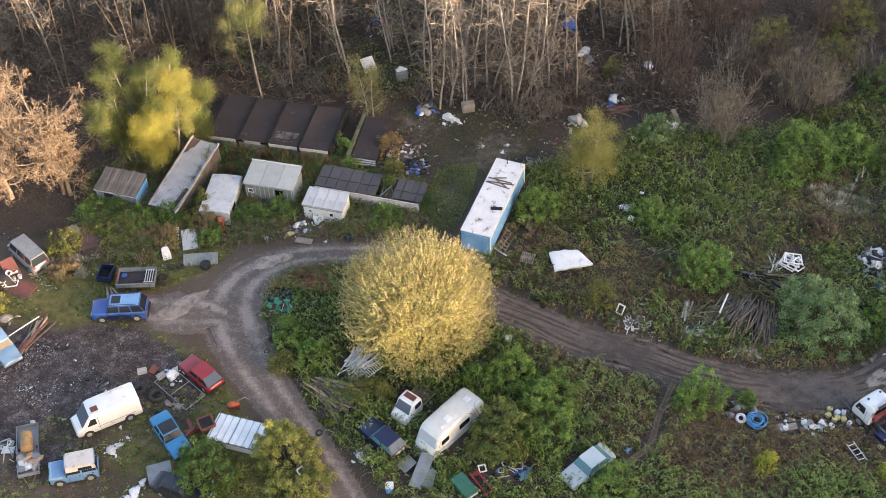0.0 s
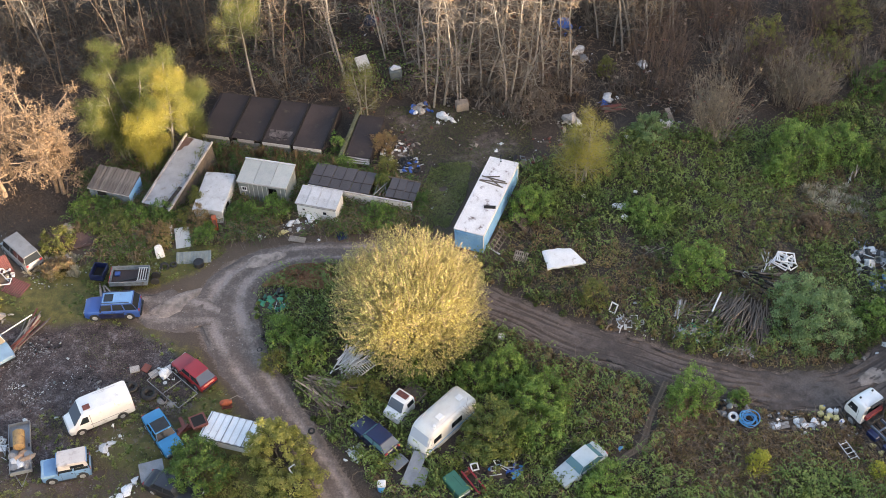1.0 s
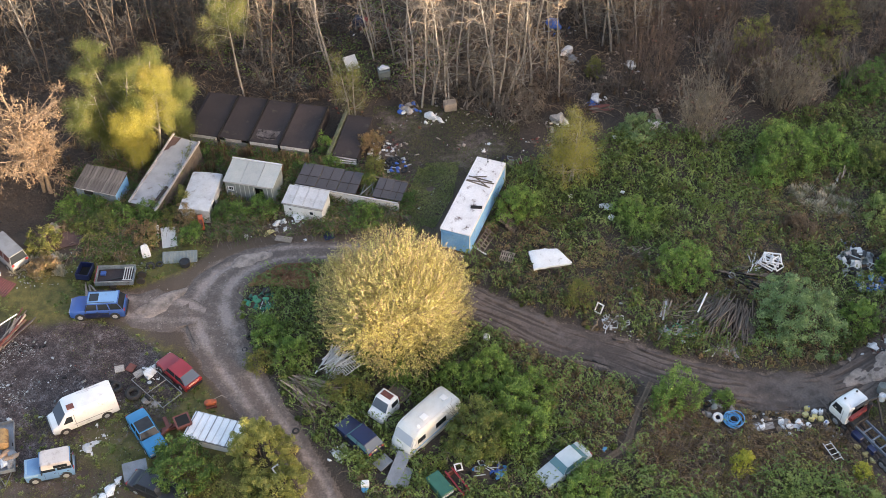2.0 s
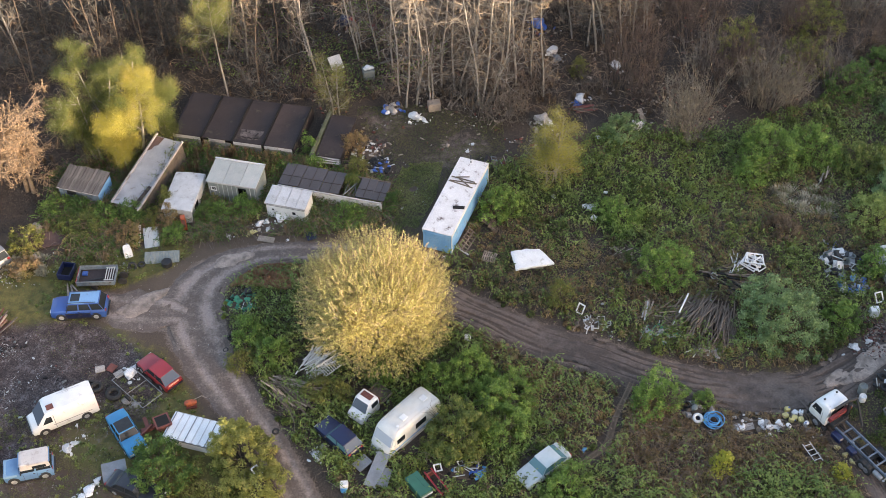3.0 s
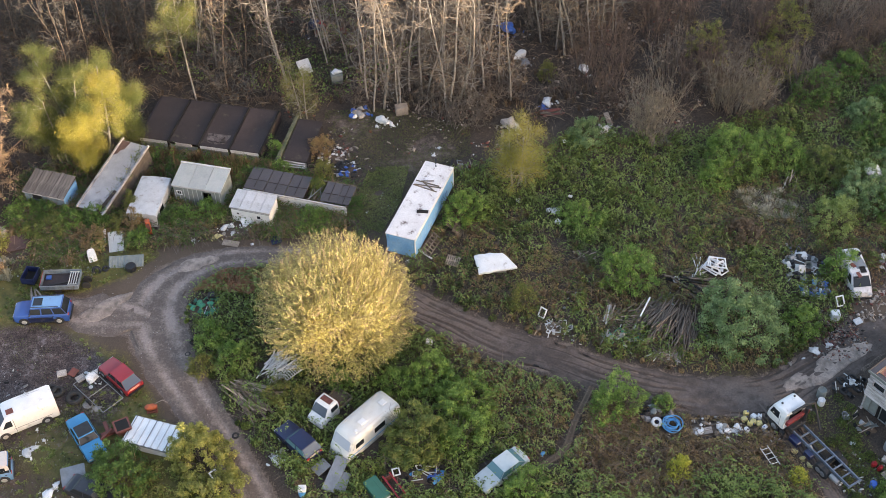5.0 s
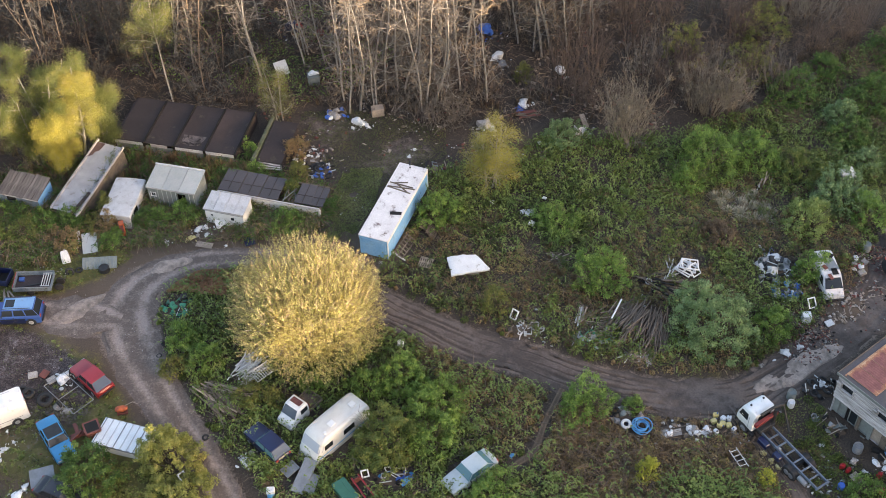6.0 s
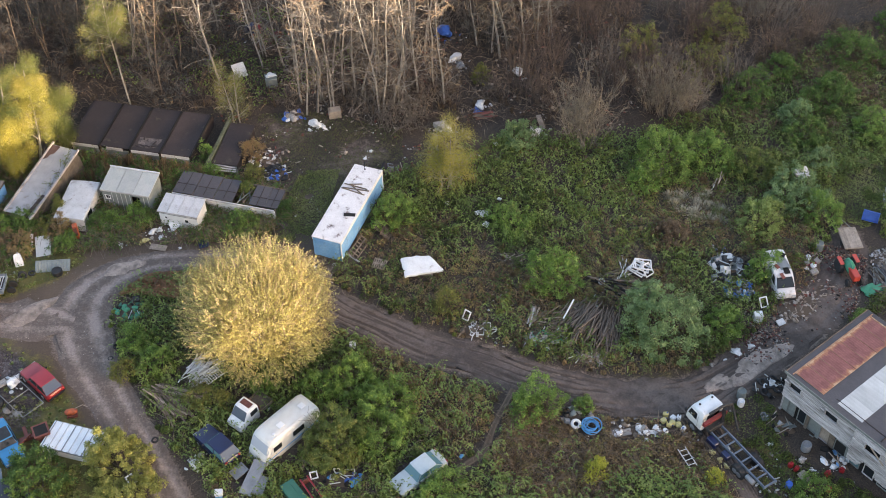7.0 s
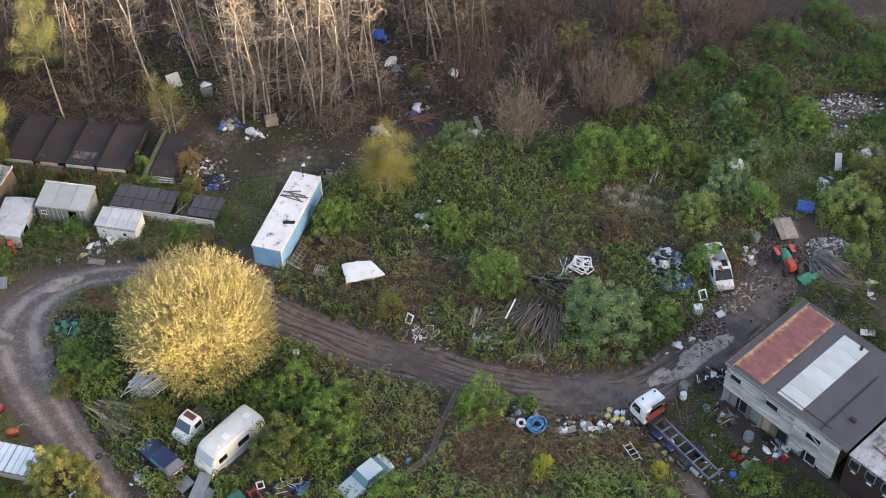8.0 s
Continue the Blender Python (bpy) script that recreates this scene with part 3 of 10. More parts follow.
def simple(name, me, m, label, category, group="", kind=""):
    ob = new(name, me)
    ob.matrix_world = m
    return tagged(ob, label, category, group, kind)


# ---- plan of the ground ----
LOOP_ROAD = [(-6.6, 44, 1.5), (-7.6, 49.5, 1.5), (-9.2, 53, 1.5), (-11.0, 56, 1.6), (-13.6, 60, 1.8), (-16, 64, 2.1), (-17.6, 67.5, 2.5), (-18.2, 70.5, 2.6), (-17, 73.4, 2.1),
             (-13.8, 75.5, 1.4), (-10.5, 75.9, 1.2), (-6, 75.7, 1.2), (-2.6, 74.8, 1.3)]
MUD_TRACK = [(-4, 75.3, 1.2), (-1.8, 74.5, 1.4), (0.4, 72.6, 1.6), (3.5, 69.7, 1.7), (6.9, 67.5, 1.7), (10.8, 65.1, 1.75), (14.9, 63.5, 1.8), (18.4, 61.7, 1.8), (22.6, 60.1, 1.8), (27, 59.2, 1.9),
             (31.4, 59.3, 2.0), (35, 61.2, 2.0), (38.4, 63.5, 2.0), (41.6, 66.2, 2.1), (44.5, 69, 2.1), (46.6, 72.5, 1.9), (47.6, 76, 1.3)]
LORRY_TRACK = [(30.6, 58.6, 0.9), (31.8, 55.8, 0.9), (33, 52.6, 0.8), (33.9, 49.5, 0.7), (34.6, 45, 0.7)]
FOOTPATH = [(17.3, 60.5, 0.3), (15.7, 57.3, 0.28), (14.6, 54.7, 0.36), (12.6, 53.2, 0.22)]


def smooth_line(pts, step=0.22):
    """A curve through the points, evenly divided: x, y, half width."""
    p = np.array([pts[0], *pts, pts[-1]], float)
    out = []
    for a, b, c, d in zip(p[:-3], p[1:-2], p[2:-1], p[3:]):
        n = max(2, int(np.linalg.norm(c[:2] - b[:2]) / step))
        t = np.linspace(0, 1, n, endpoint=False)[:, None]
        out.append(0.5 * (2 * b + (c - a) * t + (2 * a - 5 * b + 4 * c - d) * t**2 + (3 * b - a - 3 * c + d) * t**3))
    return np.vstack([*out, p[-1:]])


LINES = {k: smooth_line(v) for k, v in (("loop", LOOP_ROAD), ("mud", MUD_TRACK), ("lorry", LORRY_TRACK), ("foot", FOOTPATH))}
APRON = smooth_line([(-18.6, 69.0, 1.2), (-21, 69.5, 2.2), (-24, 70, 1.9), (-27, 70.9, 0.9)])


def off_line(line, x, y):
    """How far a place lies outside a track's edge, in metres."""
    best = np.full(np.shape(x), 1e3)
    for px, py, w in line[::3]:
        best = np.minimum(best, np.hypot(x - px, y - py) - w)
    return best


def wave(x, y, s, seed=0):
    """A cheap smooth ripple between -1 and 1."""
    a = np.sin(x * s + 1.3 * seed + 1.7 * np.sin(y * s * 0.61 + seed)) + np.sin(y * s * 1.13 + 2.1 * seed + 1.3 * np.sin(x * s * 0.73 - seed))
    return (a + np.sin((x + y) * s * 0.47 + seed * 0.7)) / 3


def inside(poly, x, y):
    hit = np.zeros(np.shape(x), bool)
    for (ax, ay), (bx, by) in zip(poly, poly[1:] + poly[:1]):
        with np.errstate(divide="ignore", invalid="ignore"):
            hit ^= ((ay > y) != (by > y)) & (x < (bx - ax) * (y - ay) / (by - ay) + ax)
    return hit


def near_edge(poly, x, y):
    """Signed metres inside a polygon: more than 0 within."""
    d = np.full(np.shape(x), 1e3)
    for (ax, ay), (bx, by) in zip(poly, poly[1:] + poly[:1]):
        t = np.clip(((x - ax) * (bx - ax) + (y - ay) * (by - ay)) / ((bx - ax) ** 2 + (by - ay) ** 2), 0, 1)
        d = np.minimum(d, np.hypot(x - ax - t * (bx - ax), y - ay - t * (by - ay)))
    return np.where(inside(poly, x, y), d, -d)


DUMP = [(-60, 44), (-24, 44), (-21.5, 53), (-19.5, 60.5), (-22, 66.5), (-27, 67.8), (-42, 69), (-60, 70)]
MOSS = [(-60, 69), (-31, 68), (-25, 68), (-20, 65), (-17, 60), (-14, 56), (-11, 50), (-9, 44), (-22, 44), (-22, 52), (-28, 56), (-25, 62), (-22, 64), (-29, 72), (-24, 74), (-19, 76), (-28, 76), (-40, 73), (-60, 74)]
WOODS = [(-80, 84), (-33, 86), (-24, 90), (-8, 87), (-4, 84), (1, 84), (9, 85.5), (18, 91), (30, 90), (36, 92), (44, 97), (52, 104), (90, 108), (90, 160), (-80, 160)]
ROUGH = [(-15.5, 50), (8, 44), (60, 44), (80, 60), (80, 104), (52, 102), (44, 95), (30, 89), (12, 86), (8, 84), (4, 74), (-10, 74.5), (-16, 72)]
OAK_FLOOR = [(-60, 78.6), (-35, 78.8), (-32.6, 80), (-32, 84), (-30, 88), (-60, 90)]
VERGE_MOSS = [(-32, 75.4), (-29.8, 71.6), (-24.6, 72.2), (-20.8, 74.2), (-18.4, 76.2), (-19.6, 77.6), (-25, 76.4)]
YARD = [(-5, 79), (0.5, 77), (3.2, 84), (9, 88), (9, 92), (1, 95), (-5, 95), (-4.5, 88)]


def tread_at(x, y):
    d = np.minimum.reduce([off_line(LINES[k], x, y) for k in LINES] + [off_line(APRON, x, y)])
    return d


def ground_z(x, y, d=None):
    x, y = np.asarray(x, float), np.asarray(y, float)
    d = tread_at(x, y) if d is None else d
    lift = np.clip((d - 0.3) / 2.0, 0, 1)
    return lift * (0.1 + 0.1 * wave(x, y, 0.5, 1) + 0.06 * wave(x, y, 1.7, 2)) - np.clip(0.25 - d, 0, 1) * 0.14


def build_ground():
    gx = np.concatenate([-np.geomspace(1800, 62, 14), np.arange(-58, 78.1, 0.6), np.geomspace(82, 1800, 14)])
    gy = np.concatenate([-np.geomspace(1800, 30, 10), np.arange(-20, 42, 6), np.arange(42, 128.1, 0.6), np.geomspace(132, 2500, 16)])
    x, y = np.meshgrid(gx, gy)
    d = tread_at(x, y)
    z = ground_z(x, y, d)
    nx, ny = len(gx), len(gy)
    i = (np.arange(ny - 1)[:, None] * nx + np.arange(nx - 1)).ravel()
    me = quick_mesh("ground", np.dstack([x, y, z]), np.stack([i, i + 1, i + nx + 1, i + nx], 1), M["ground"], True)
    ramp = lambda v, w: np.clip(0.5 + v / w, 0, 1)
    zones = {
        # over ROUGH the dark litter paints shade into gaps between brambles
        "litter": np.maximum.reduce([ramp(near_edge(WOODS, x, y), 3.0) * 0.75, ramp(near_edge(ROUGH, x, y), 2.0) * 0.7, ramp(near_edge(OAK_FLOOR, x, y), 2.0) * 0.85]),
        "moss": np.maximum(np.maximum(ramp(near_edge(MOSS, x, y) + 0.8 * wave(x, y, 0.9, 4), 2.0), ramp(near_edge(VERGE_MOSS, x, y) + 0.4 * wave(x, y, 0.9, 7), 1.2)) * 0.7, ramp(near_edge(ROUGH, x, y), 2.0) * (0.12 + 0.25 * wave(x, y, 0.5, 8))),
        "rubble": ramp(near_edge(DUMP, x, y) + 1.2 * wave(x, y, 0.6, 5), 2.5) * np.clip(0.75 + 0.25 * wave(x, y, 0.35, 6) + 0.08 * (y - 59.5), 0.15, 1),
        "tread": np.maximum(ramp(-np.where(off_line(LINES["foot"], x, y) < 1.5, 9, d), 0.8) * 0.8, ramp(near_edge(YARD, x, y), 3.0) * (0.3 + 0.25 * wave(x, y, 0.7, 4))),
    }
    for name, v in zones.items():
        me.attributes.new(name, "FLOAT", "POINT").data.foreach_set("value", v.astype(np.float32).ravel())
    tagged(new("ground", me), "dark uneven soil with moss, rubble and fallen leaves", "ground", kind="structure")


def build_track(name, line, material, label, seed, ruts=0.05, rough=0.25):
    """A worn track: an uneven strip with two wheel ruts and a ragged edge."""
    c = 57
    p = line[:, :2]
    d = np.gradient(p, axis=0)
    d /= np.linalg.norm(d, axis=1, keepdims=True)
    side = np.stack([d[:, 1], -d[:, 0]], 1)
    u = np.linspace(-1, 1, c)
    ragged = 1 + rough * wave(p[:, :1] * 2.3, p[:, 1:] * 2.3, 1.0, seed + np.sign(u))
    w = line[:, 2:] * np.where(np.abs(u) > 0.8, ragged, 1.0)
    xy = p[:, None] + side[:, None] * (u * w)[..., None]
    x, y = xy[..., 0], xy[..., 1]
    z = 0.02 + 0.03 * wave(x, y, 2.5, seed) + 0.02 * wave(x, y, 6.0, seed + 1)
    for at in (-0.45, 0.45):
        z = z - ruts * np.exp(-((u - at - 0.08 * wave(p[:, :1], p[:, 1:], 0.7, seed)) / 0.16) ** 2)
    if material == M["mud"]:
        run = np.concatenate([[0], np.cumsum(np.linalg.norm(np.diff(p, axis=0), axis=1))])[:, None]
        rut_sum, bank_sum = np.zeros_like(z), np.zeros_like(z)
        for k, at in enumerate((-0.84, -0.7, -0.56, -0.44, -0.3, -0.12, 0.08, 0.22, 0.36, 0.5, 0.64, 0.8)):
            off = (u - at - 0.1 * np.sin(run * (0.16 + 0.03 * k) + 2.4 * k) - 0.04 * wave(x, y, 1.1, k)) * w
            seen = np.clip(0.35 + 1.3 * np.sin(run * (0.33 + 0.05 * (k % 3)) + 4.1 * k) + 1.2 * wave(x, y, 2.2, k + 3), 0, 1)
            wide = 0.055 + 0.03 * (k % 3)
            seen = seen * np.clip((0.74 * run[-1] - run) / 6.0, 0.12, 1)
            rut_sum += seen * np.exp(-((off / wide) ** 2))
            bank_sum += seen * np.exp(-(((np.abs(off) - 2 * wide) / wide) ** 2))
        z = z - 0.065 * np.minimum(rut_sum, 1.2) + 0.03 * np.minimum(bank_sum, 1.2) + 0.035 * wave(x, y, 5.3, seed + 6) + 0.03 * wave(x, y, 11.0, seed + 7)
    z = z - 0.12 * np.abs(u) ** 8
    n = len(p)
    i = (np.arange(n - 1)[:, None] * c + np.arange(c - 1)).ravel()
    me = quick_mesh(name, np.dstack([x, y, z]), np.stack([i, i + c, i + c + 1, i + 1], 1), material, True)
    lane = np.exp(-((np.abs(u) - 0.45 - 0.1 * wave(x, y, 0.5, seed)) / 0.2) ** 2) * (0.6 + 0.4 * wave(x, y, 0.9, seed + 3))
    if material == M["mud"]:
        lane = np.clip(0.35 + 0.45 * wave(x, y, 0.7, seed + 2) + 0.3 * wave(x, y, 4.0, seed) + 0.35 * bank_sum - 0.9 * rut_sum, -0.5, 1) * (1 - np.abs(u) ** 4)
    me.attributes.new("lane", "FLOAT", "POINT").data.foreach_set("value", lane.astype(np.float32).ravel())
    tagged(new(name, me), label, "track", kind="structure")


build_ground()
build_track("road_loop", LINES["loop"], M["road"], "pale grey-brown gravel track with worn wheel ruts", 1)
build_track("road_apron", APRON, M["road"], "pale worn patch of track beside the parked cars", 2, 0.0, 0.35)
build_track("road_mud", LINES["mud"], M["mud"], "dark wet mud track rutted by tyres", 3, 0.08)
build_track("road_lorry", LINES["lorry"], M["mud"], "narrow dark muddy wheel track", 4, 0.03)
build_track("footpath", LINES["foot"], M["path"], "narrow trodden brown footpath through brambles", 5, 0.0)


def build_patch(x, y, rx, ry, rz, seed, label):
    """A worn slab of old concrete or dried dirt in the track."""
    n, rings = 40, 4
    t = np.linspace(0, 2 * math.pi, n, endpoint=False)
    edge = 1 + 0.14 * np.sin(3 * t + seed) + 0.08 * np.sin(5 * t + 2 * seed) + 0.04 * np.sin(11 * t)
    g = Geo()
    g.loft([[(rx * edge[k] * s * math.cos(t[k]), ry * edge[k] * s * math.sin(t[k]), h) for k in range(n)] for s, h in ((1.06, -0.12), (1.0, -0.03), (0.85, 0.012), (0.5, 0.02), (0.02, 0.02))])
    simple("pavement_patch", g.mesh("pavement_patch", M["slab"], 0, 60), pose(x, y, 0.035, 0, 0, rz), label, "pavement", kind="structure")


build_patch(-22.4, 70.4, 2.2, 0.95, 38, 1.0, "pale broken concrete patch in the dirt track")
build_patch(-15.2, 75.2, 1.8, 0.7, 20, 2.0, "pale dried dirt patch in the track")
build_patch(37.0, 62.2, 3.4, 0.9, 34, 3.0, "pale worn concrete strip in the muddy yard")
build_patch(33.5, 60.3, 1.3, 0.7, 20, 4.0, "pale worn concrete strip in the muddy yard")


def build_shade_ridge():
    """An unseen ridge added far out towards the sun, to cast shade over the yard."""
    along, away = Vector((-TO_SUN.y, TO_SUN.x, 0)).normalized(), Vector((TO_SUN.x, TO_SUN.y, 0)).normalized()
    s = np.arange(-260, 261, 4.0)
    prof = [(-14, -1), (-9, 0.55), (-4, 0.92), (0, 1), (5, 0.9), (12, 0.5), (20, -0.1)]
    top = RIDGE_TOP + 1.6 * wave(s, s * 0.3, 0.11, 2) + 1.2 * wave(s, s * 0.5, 0.37, 3) + 0.7 * wave(s, s, 1.1, 5)
    # added shoulders, raised to keep sun off the sheds and the wood
    top = top + 2.2 * np.exp(-(((s - 6.5) / 4.5) ** 4)) + 9.0 * np.exp(-(((s - 16.5) / 6.0) ** 4)) + 7.5 / (1 + np.exp(-(s - 22.5) / 1.2))
    g = Geo()
    base = Vector((-2.6, 65, 0)) + away * RIDGE_FAR
    g.loft([[tuple(base + along * si + away * o + Vector((0, 0, max(-1, h * ti)))) for o, h in prof] for si, ti in zip(s, top)])
    simple("backdrop_ridge", g.mesh("backdrop_ridge", M["leaf_olive"], 0, 60), Matrix(), "unseen ridge added to shade the yard", "backdrop", kind="structure")


RIDGE_FAR = 150.0
RIDGE_TOP = 4.9 + RIDGE_FAR * math.tan(radians(SUN_EL))
build_shade_ridge()

# ---- sheds and buildings ----
def shed(name, x, y, rz, w, d, h, roof, wall, label, pitch=0.25, ridge=False, waves=0, panels=0, door=None, windows=(), over=0.12, back=0.0):
    """A shed: four walls of real thickness with openings, a sheet roof, a door and windows. Front is -y."""
    t = thing(name, x, y, rz, label, "shed")
    th = 0.08
    holes = [(a, b, c, e) for a, b, c, e, *_ in windows] + ([(door[0], door[1], 0.0, door[2])] if door else [])
    xs = sorted({-w / 2, w / 2, *(v for a, b, c, e in holes for v in (a - b / 2, a + b / 2))})
    front = Geo()
    for a, b in zip(xs[:-1], xs[1:]):
        mid = (a + b) / 2
        cuts = sorted((c, e) for q, r, c, e in holes if abs(mid - q) < r / 2)
        z = 0.0
        for c, e in [*cuts, (h, h)]:
            if c - z > 0.01:
                front.box(mid, -d / 2, (z + c) / 2, b - a, th, c - z)
            z = e
    part("front_wall", front.mesh("front_wall", wall), t)
    hb = h + back
    part("back_wall", Geo().box(0, d / 2, hb / 2, w, th, hb).mesh("back_wall", wall), t)
    for s in (-1, 1):
        g = Geo()
        q = s * (w / 2 - th / 2)
        g.add([(q - th / 2, -d / 2 + th / 2, 0), (q + th / 2, -d / 2 + th / 2, 0), (q + th / 2, d / 2 - th / 2, 0), (q - th / 2, d / 2 - th / 2, 0),
               (q - th / 2, -d / 2 + th / 2, h), (q + th / 2, -d / 2 + th / 2, h), (q + th / 2, d / 2 - th / 2, hb), (q - th / 2, d / 2 - th / 2, hb)],
              [(3, 2, 1, 0), (4, 5, 6, 7), (0, 1, 5, 4), (1, 2, 6, 5), (2, 3, 7, 6), (3, 0, 4, 7)])
        part("side_wall", g.mesh("side_wall", wall), t)
    tilt = math.degrees(math.atan2(back, d))
    m = pose(0, 0, h + back / 2 + 0.05, tilt, 0, 0)
    W, D = w + 2 * over, d + 2 * over
    if waves:
        part("roof", Geo().sheet(W, D, waves, 0.035, 0.03, m).mesh("roof", roof), t)
    elif panels:
        for k in range(panels):
            pw = W / panels
            me = Geo().box(0, 0, 0, pw - 0.03, D, 0.06).mesh("roof_sheet", roof, 0.012)
            part("roof_sheet", me, t, "", m @ pose(-W / 2 + pw * (k + 0.5), 0, 0.012 * (k % 2), RNG.uniform(-0.6, 0.6), RNG.uniform(-1.2, 1.2), RNG.uniform(-0.5, 0.5)))
    else:
        part("roof", Geo().box(0, 0, 0, W, D, 0.08).mesh("roof", roof, 0.02), t, "", m)
    part("fascia", Geo().box(0, -D / 2 * math.cos(radians(tilt)) - 0.015, h - 0.02, W, 0.03, 0.12).mesh("fascia", M["oldboard"]), t)
    if door:
        part("floor", Geo().box(0, 0, 0.03, w - 0.2, d - 0.2, 0.06).mesh("floor", M["dark"]), t)
    for a, b, c, e, *frame_mat in windows:
        fr = Geo()
        for s in (-1, 1):
            fr.box(a + s * (b / 2 - 0.03), -d / 2 - 0.02, (c + e) / 2, 0.06, 0.07, e - c)
            fr.box(a, -d / 2 - 0.02, c if s < 0 else e, b + 0.08, 0.09, 0.06)
        wf = part("window_frame", fr.mesh("window_frame", M["white"]), t)
        part("pane", Geo().box(a, -d / 2 + 0.01, (c + e) / 2, b - 0.1, 0.012, e - c - 0.05).mesh("pane", M["glass"]), wf)
    return t


# small shed with dark corrugated roof and a blue end
s1 = shed("small_shed", -29.2, 83.95, -18, 3.9, 2.4, 1.6, M["felt"], M["greyblue"], "small grey board-roofed shed with faded blue walls in brambles", waves=26, back=0.35)
part("end_panel", Geo().box(1.98, 0, 0.85, 0.05, 2.3, 1.65).mesh("end_panel", M["paleblue"]), s1, "faded blue end panel")
for k in range(14):
    part("roof_plank", Geo().box(0, 0, 0, 0.27, 2.75, 0.03).mesh("roof_plank", M["shedboard"]), s1, "", pose(-1.92 + k * 0.295, RNG.uniform(-0.08, 0.08), 1.87 + 0.012 * (k % 3), 8, RNG.uniform(-3, 3), RNG.uniform(-1.5, 1.5)))
# near-black plate on the wall paints an opening's shade
part("dark_opening", Geo().box(-0.7, -1.25, 1.2, 0.9, 0.03, 0.5).mesh("dark_opening", M["dark"]), s1)

# long lean-to roof with pale timber edges
lr = thing("long_shed", -23.3, 84.8, 67.5, "long low shed with a grey sheet roof and pale timber edges", "shed", z=-0.75, ry=-7.5)
part("roof", Geo().sheet(8.2, 2.6, 11, 0.02, 0.05, pose(0, 0, 2.85, 0, 0, 0)).mesh("roof", M["greyroof"]), lr)
for s in (-1, 1):
    part("edge_beam", Geo().box(0.1 * s, s * 1.38, 2.92, 8.5, 0.16, 0.2).mesh("edge_beam", M["oldboard"], 0.015), lr, "pale timber edge beam")
    part("side_wall", Geo().box(0, s * 1.27, 1.38, 8.0, 0.08, 2.76).mesh("side_wall", M["wood"]), lr)
    part("end_wall", Geo().box(s * 3.96, 0, 1.38, 0.08, 2.46, 2.76).mesh("end_wall", M["wood"]), lr)
part("roof_patch", Geo().add([(4.0, 1.25, 2.93), (2.2, 1.25, 2.93), (2.5, 0.95, 2.93), (2.9, 0.9, 2.93), (3.1, 0.6, 2.93), (4.0, 0.45, 2.93), (4.0, 1.25, 2.9), (2.2, 1.25, 2.9), (2.5, 0.95, 2.9), (2.9, 0.9, 2.9), (3.1, 0.6, 2.9), (4.0, 0.45, 2.9)],
     [(0, 1, 2, 3, 4, 5), (11, 10, 9, 8, 7, 6), (0, 6, 7, 1), (1, 7, 8, 2), (2, 8, 9, 3), (3, 9, 10, 4), (4, 10, 11, 5), (5, 11, 6, 0)]).mesh("roof_patch", M["rustbrown"]), lr, "rusty brown bare patch of roof")
part("roof_patch", Geo().box(-2.9, -0.95, 2.925, 2.8, 0.35, 0.03, -6).mesh("roof_patch", M["felt"]), lr, "torn dark roofing strip")

# old caravan-like hut with a rounded pale roof
hut = thing("round_roof_hut", -20.0, 82.15, 81, "derelict hut with a rounded weathered white roof", "hut", z=-0.25)
arc = [(-1.4, 1.78), (-1.39, 1.96), (-1.34, 2.04), (-0.6, 2.11), (0, 2.13), (0.6, 2.11), (1.34, 2.04), (1.39, 1.96), (1.4, 1.78)]
part("roof", Geo().loft([[(xx, q * sc, z - dz) for q, z in [*arc, *[(a * 0.97, b - 0.06) for a, b in reversed(arc)]]] for xx, sc, dz in ((-2.45, 0.99, 0.06), (-2.3, 1, 0), (0, 1.01, 0.05), (2.1, 1, 0), (2.35, 0.99, 0.04))]).mesh("roof", M["offwhite"], 0, 40), hut)
part("body", Geo().box(0, 0, 0.95, 4.6, 2.6, 1.7).mesh("body", M["offwhite"], 0.05), hut)
part("window", Geo().box(-0.9, -1.31, 1.3, 0.9, 0.05, 0.6).mesh("window", M["glass"]), hut)
part("door", Geo().box(-1.95, -1.31, 0.98, 0.6, 0.05, 1.5).mesh("door", M["greyboard"]), hut, "grey boarded door")

# grey-green shed with an open door
s4 = shed("garden_shed", -15.4, 83.55, -15, 4.5, 2.5, 2.2, M["greygreen"], M["greyboard"], "grey-green boarded shed with a pale roof and an open doorway", door=(0.95, 0.8, 1.85), windows=[(-1.75, 0.5, 1.15, 1.6)], back=0.3, panels=3)
for k in range(11):
    if abs(-2.15 + k * 0.43 - 0.95) > 0.45:
        part("batten", Geo().box(-2.15 + k * 0.43, -1.3, 1.07, 0.05, 0.03, 2.1 if k > 1 else 1.0).mesh("batten", M["greygreen"]), s4)
part("ridge_strip", Geo().box(0, 1.33, 2.66, 4.75, 0.12, 0.1).mesh("ridge_strip", M["offwhite"]), s4)
# near-black panel behind the door hole paints the inner shade
part("inner_back", Geo().box(0.95, -0.6, 0.95, 1.4, 0.04, 1.8).mesh("inner_back", M["dark"]), s4, "near-black panel painting the shade inside the doorway")

# low white hut
s5 = shed("white_hut", -10.55, 80.75, -17, 3.6, 1.9, 1.75, M["offwhite"], M["white"], "low white-painted hut with stained roof sheets beside dumped bags", windows=[(0.75, 0.45, 0.75, 1.2), (-1.2, 0.35, 0.9, 1.2)], back=0.2, panels=4)
part("rail", Geo().box(0, -0.98, 1.5, 3.6, 0.04, 0.06).mesh("rail", M["grey"]), s5)

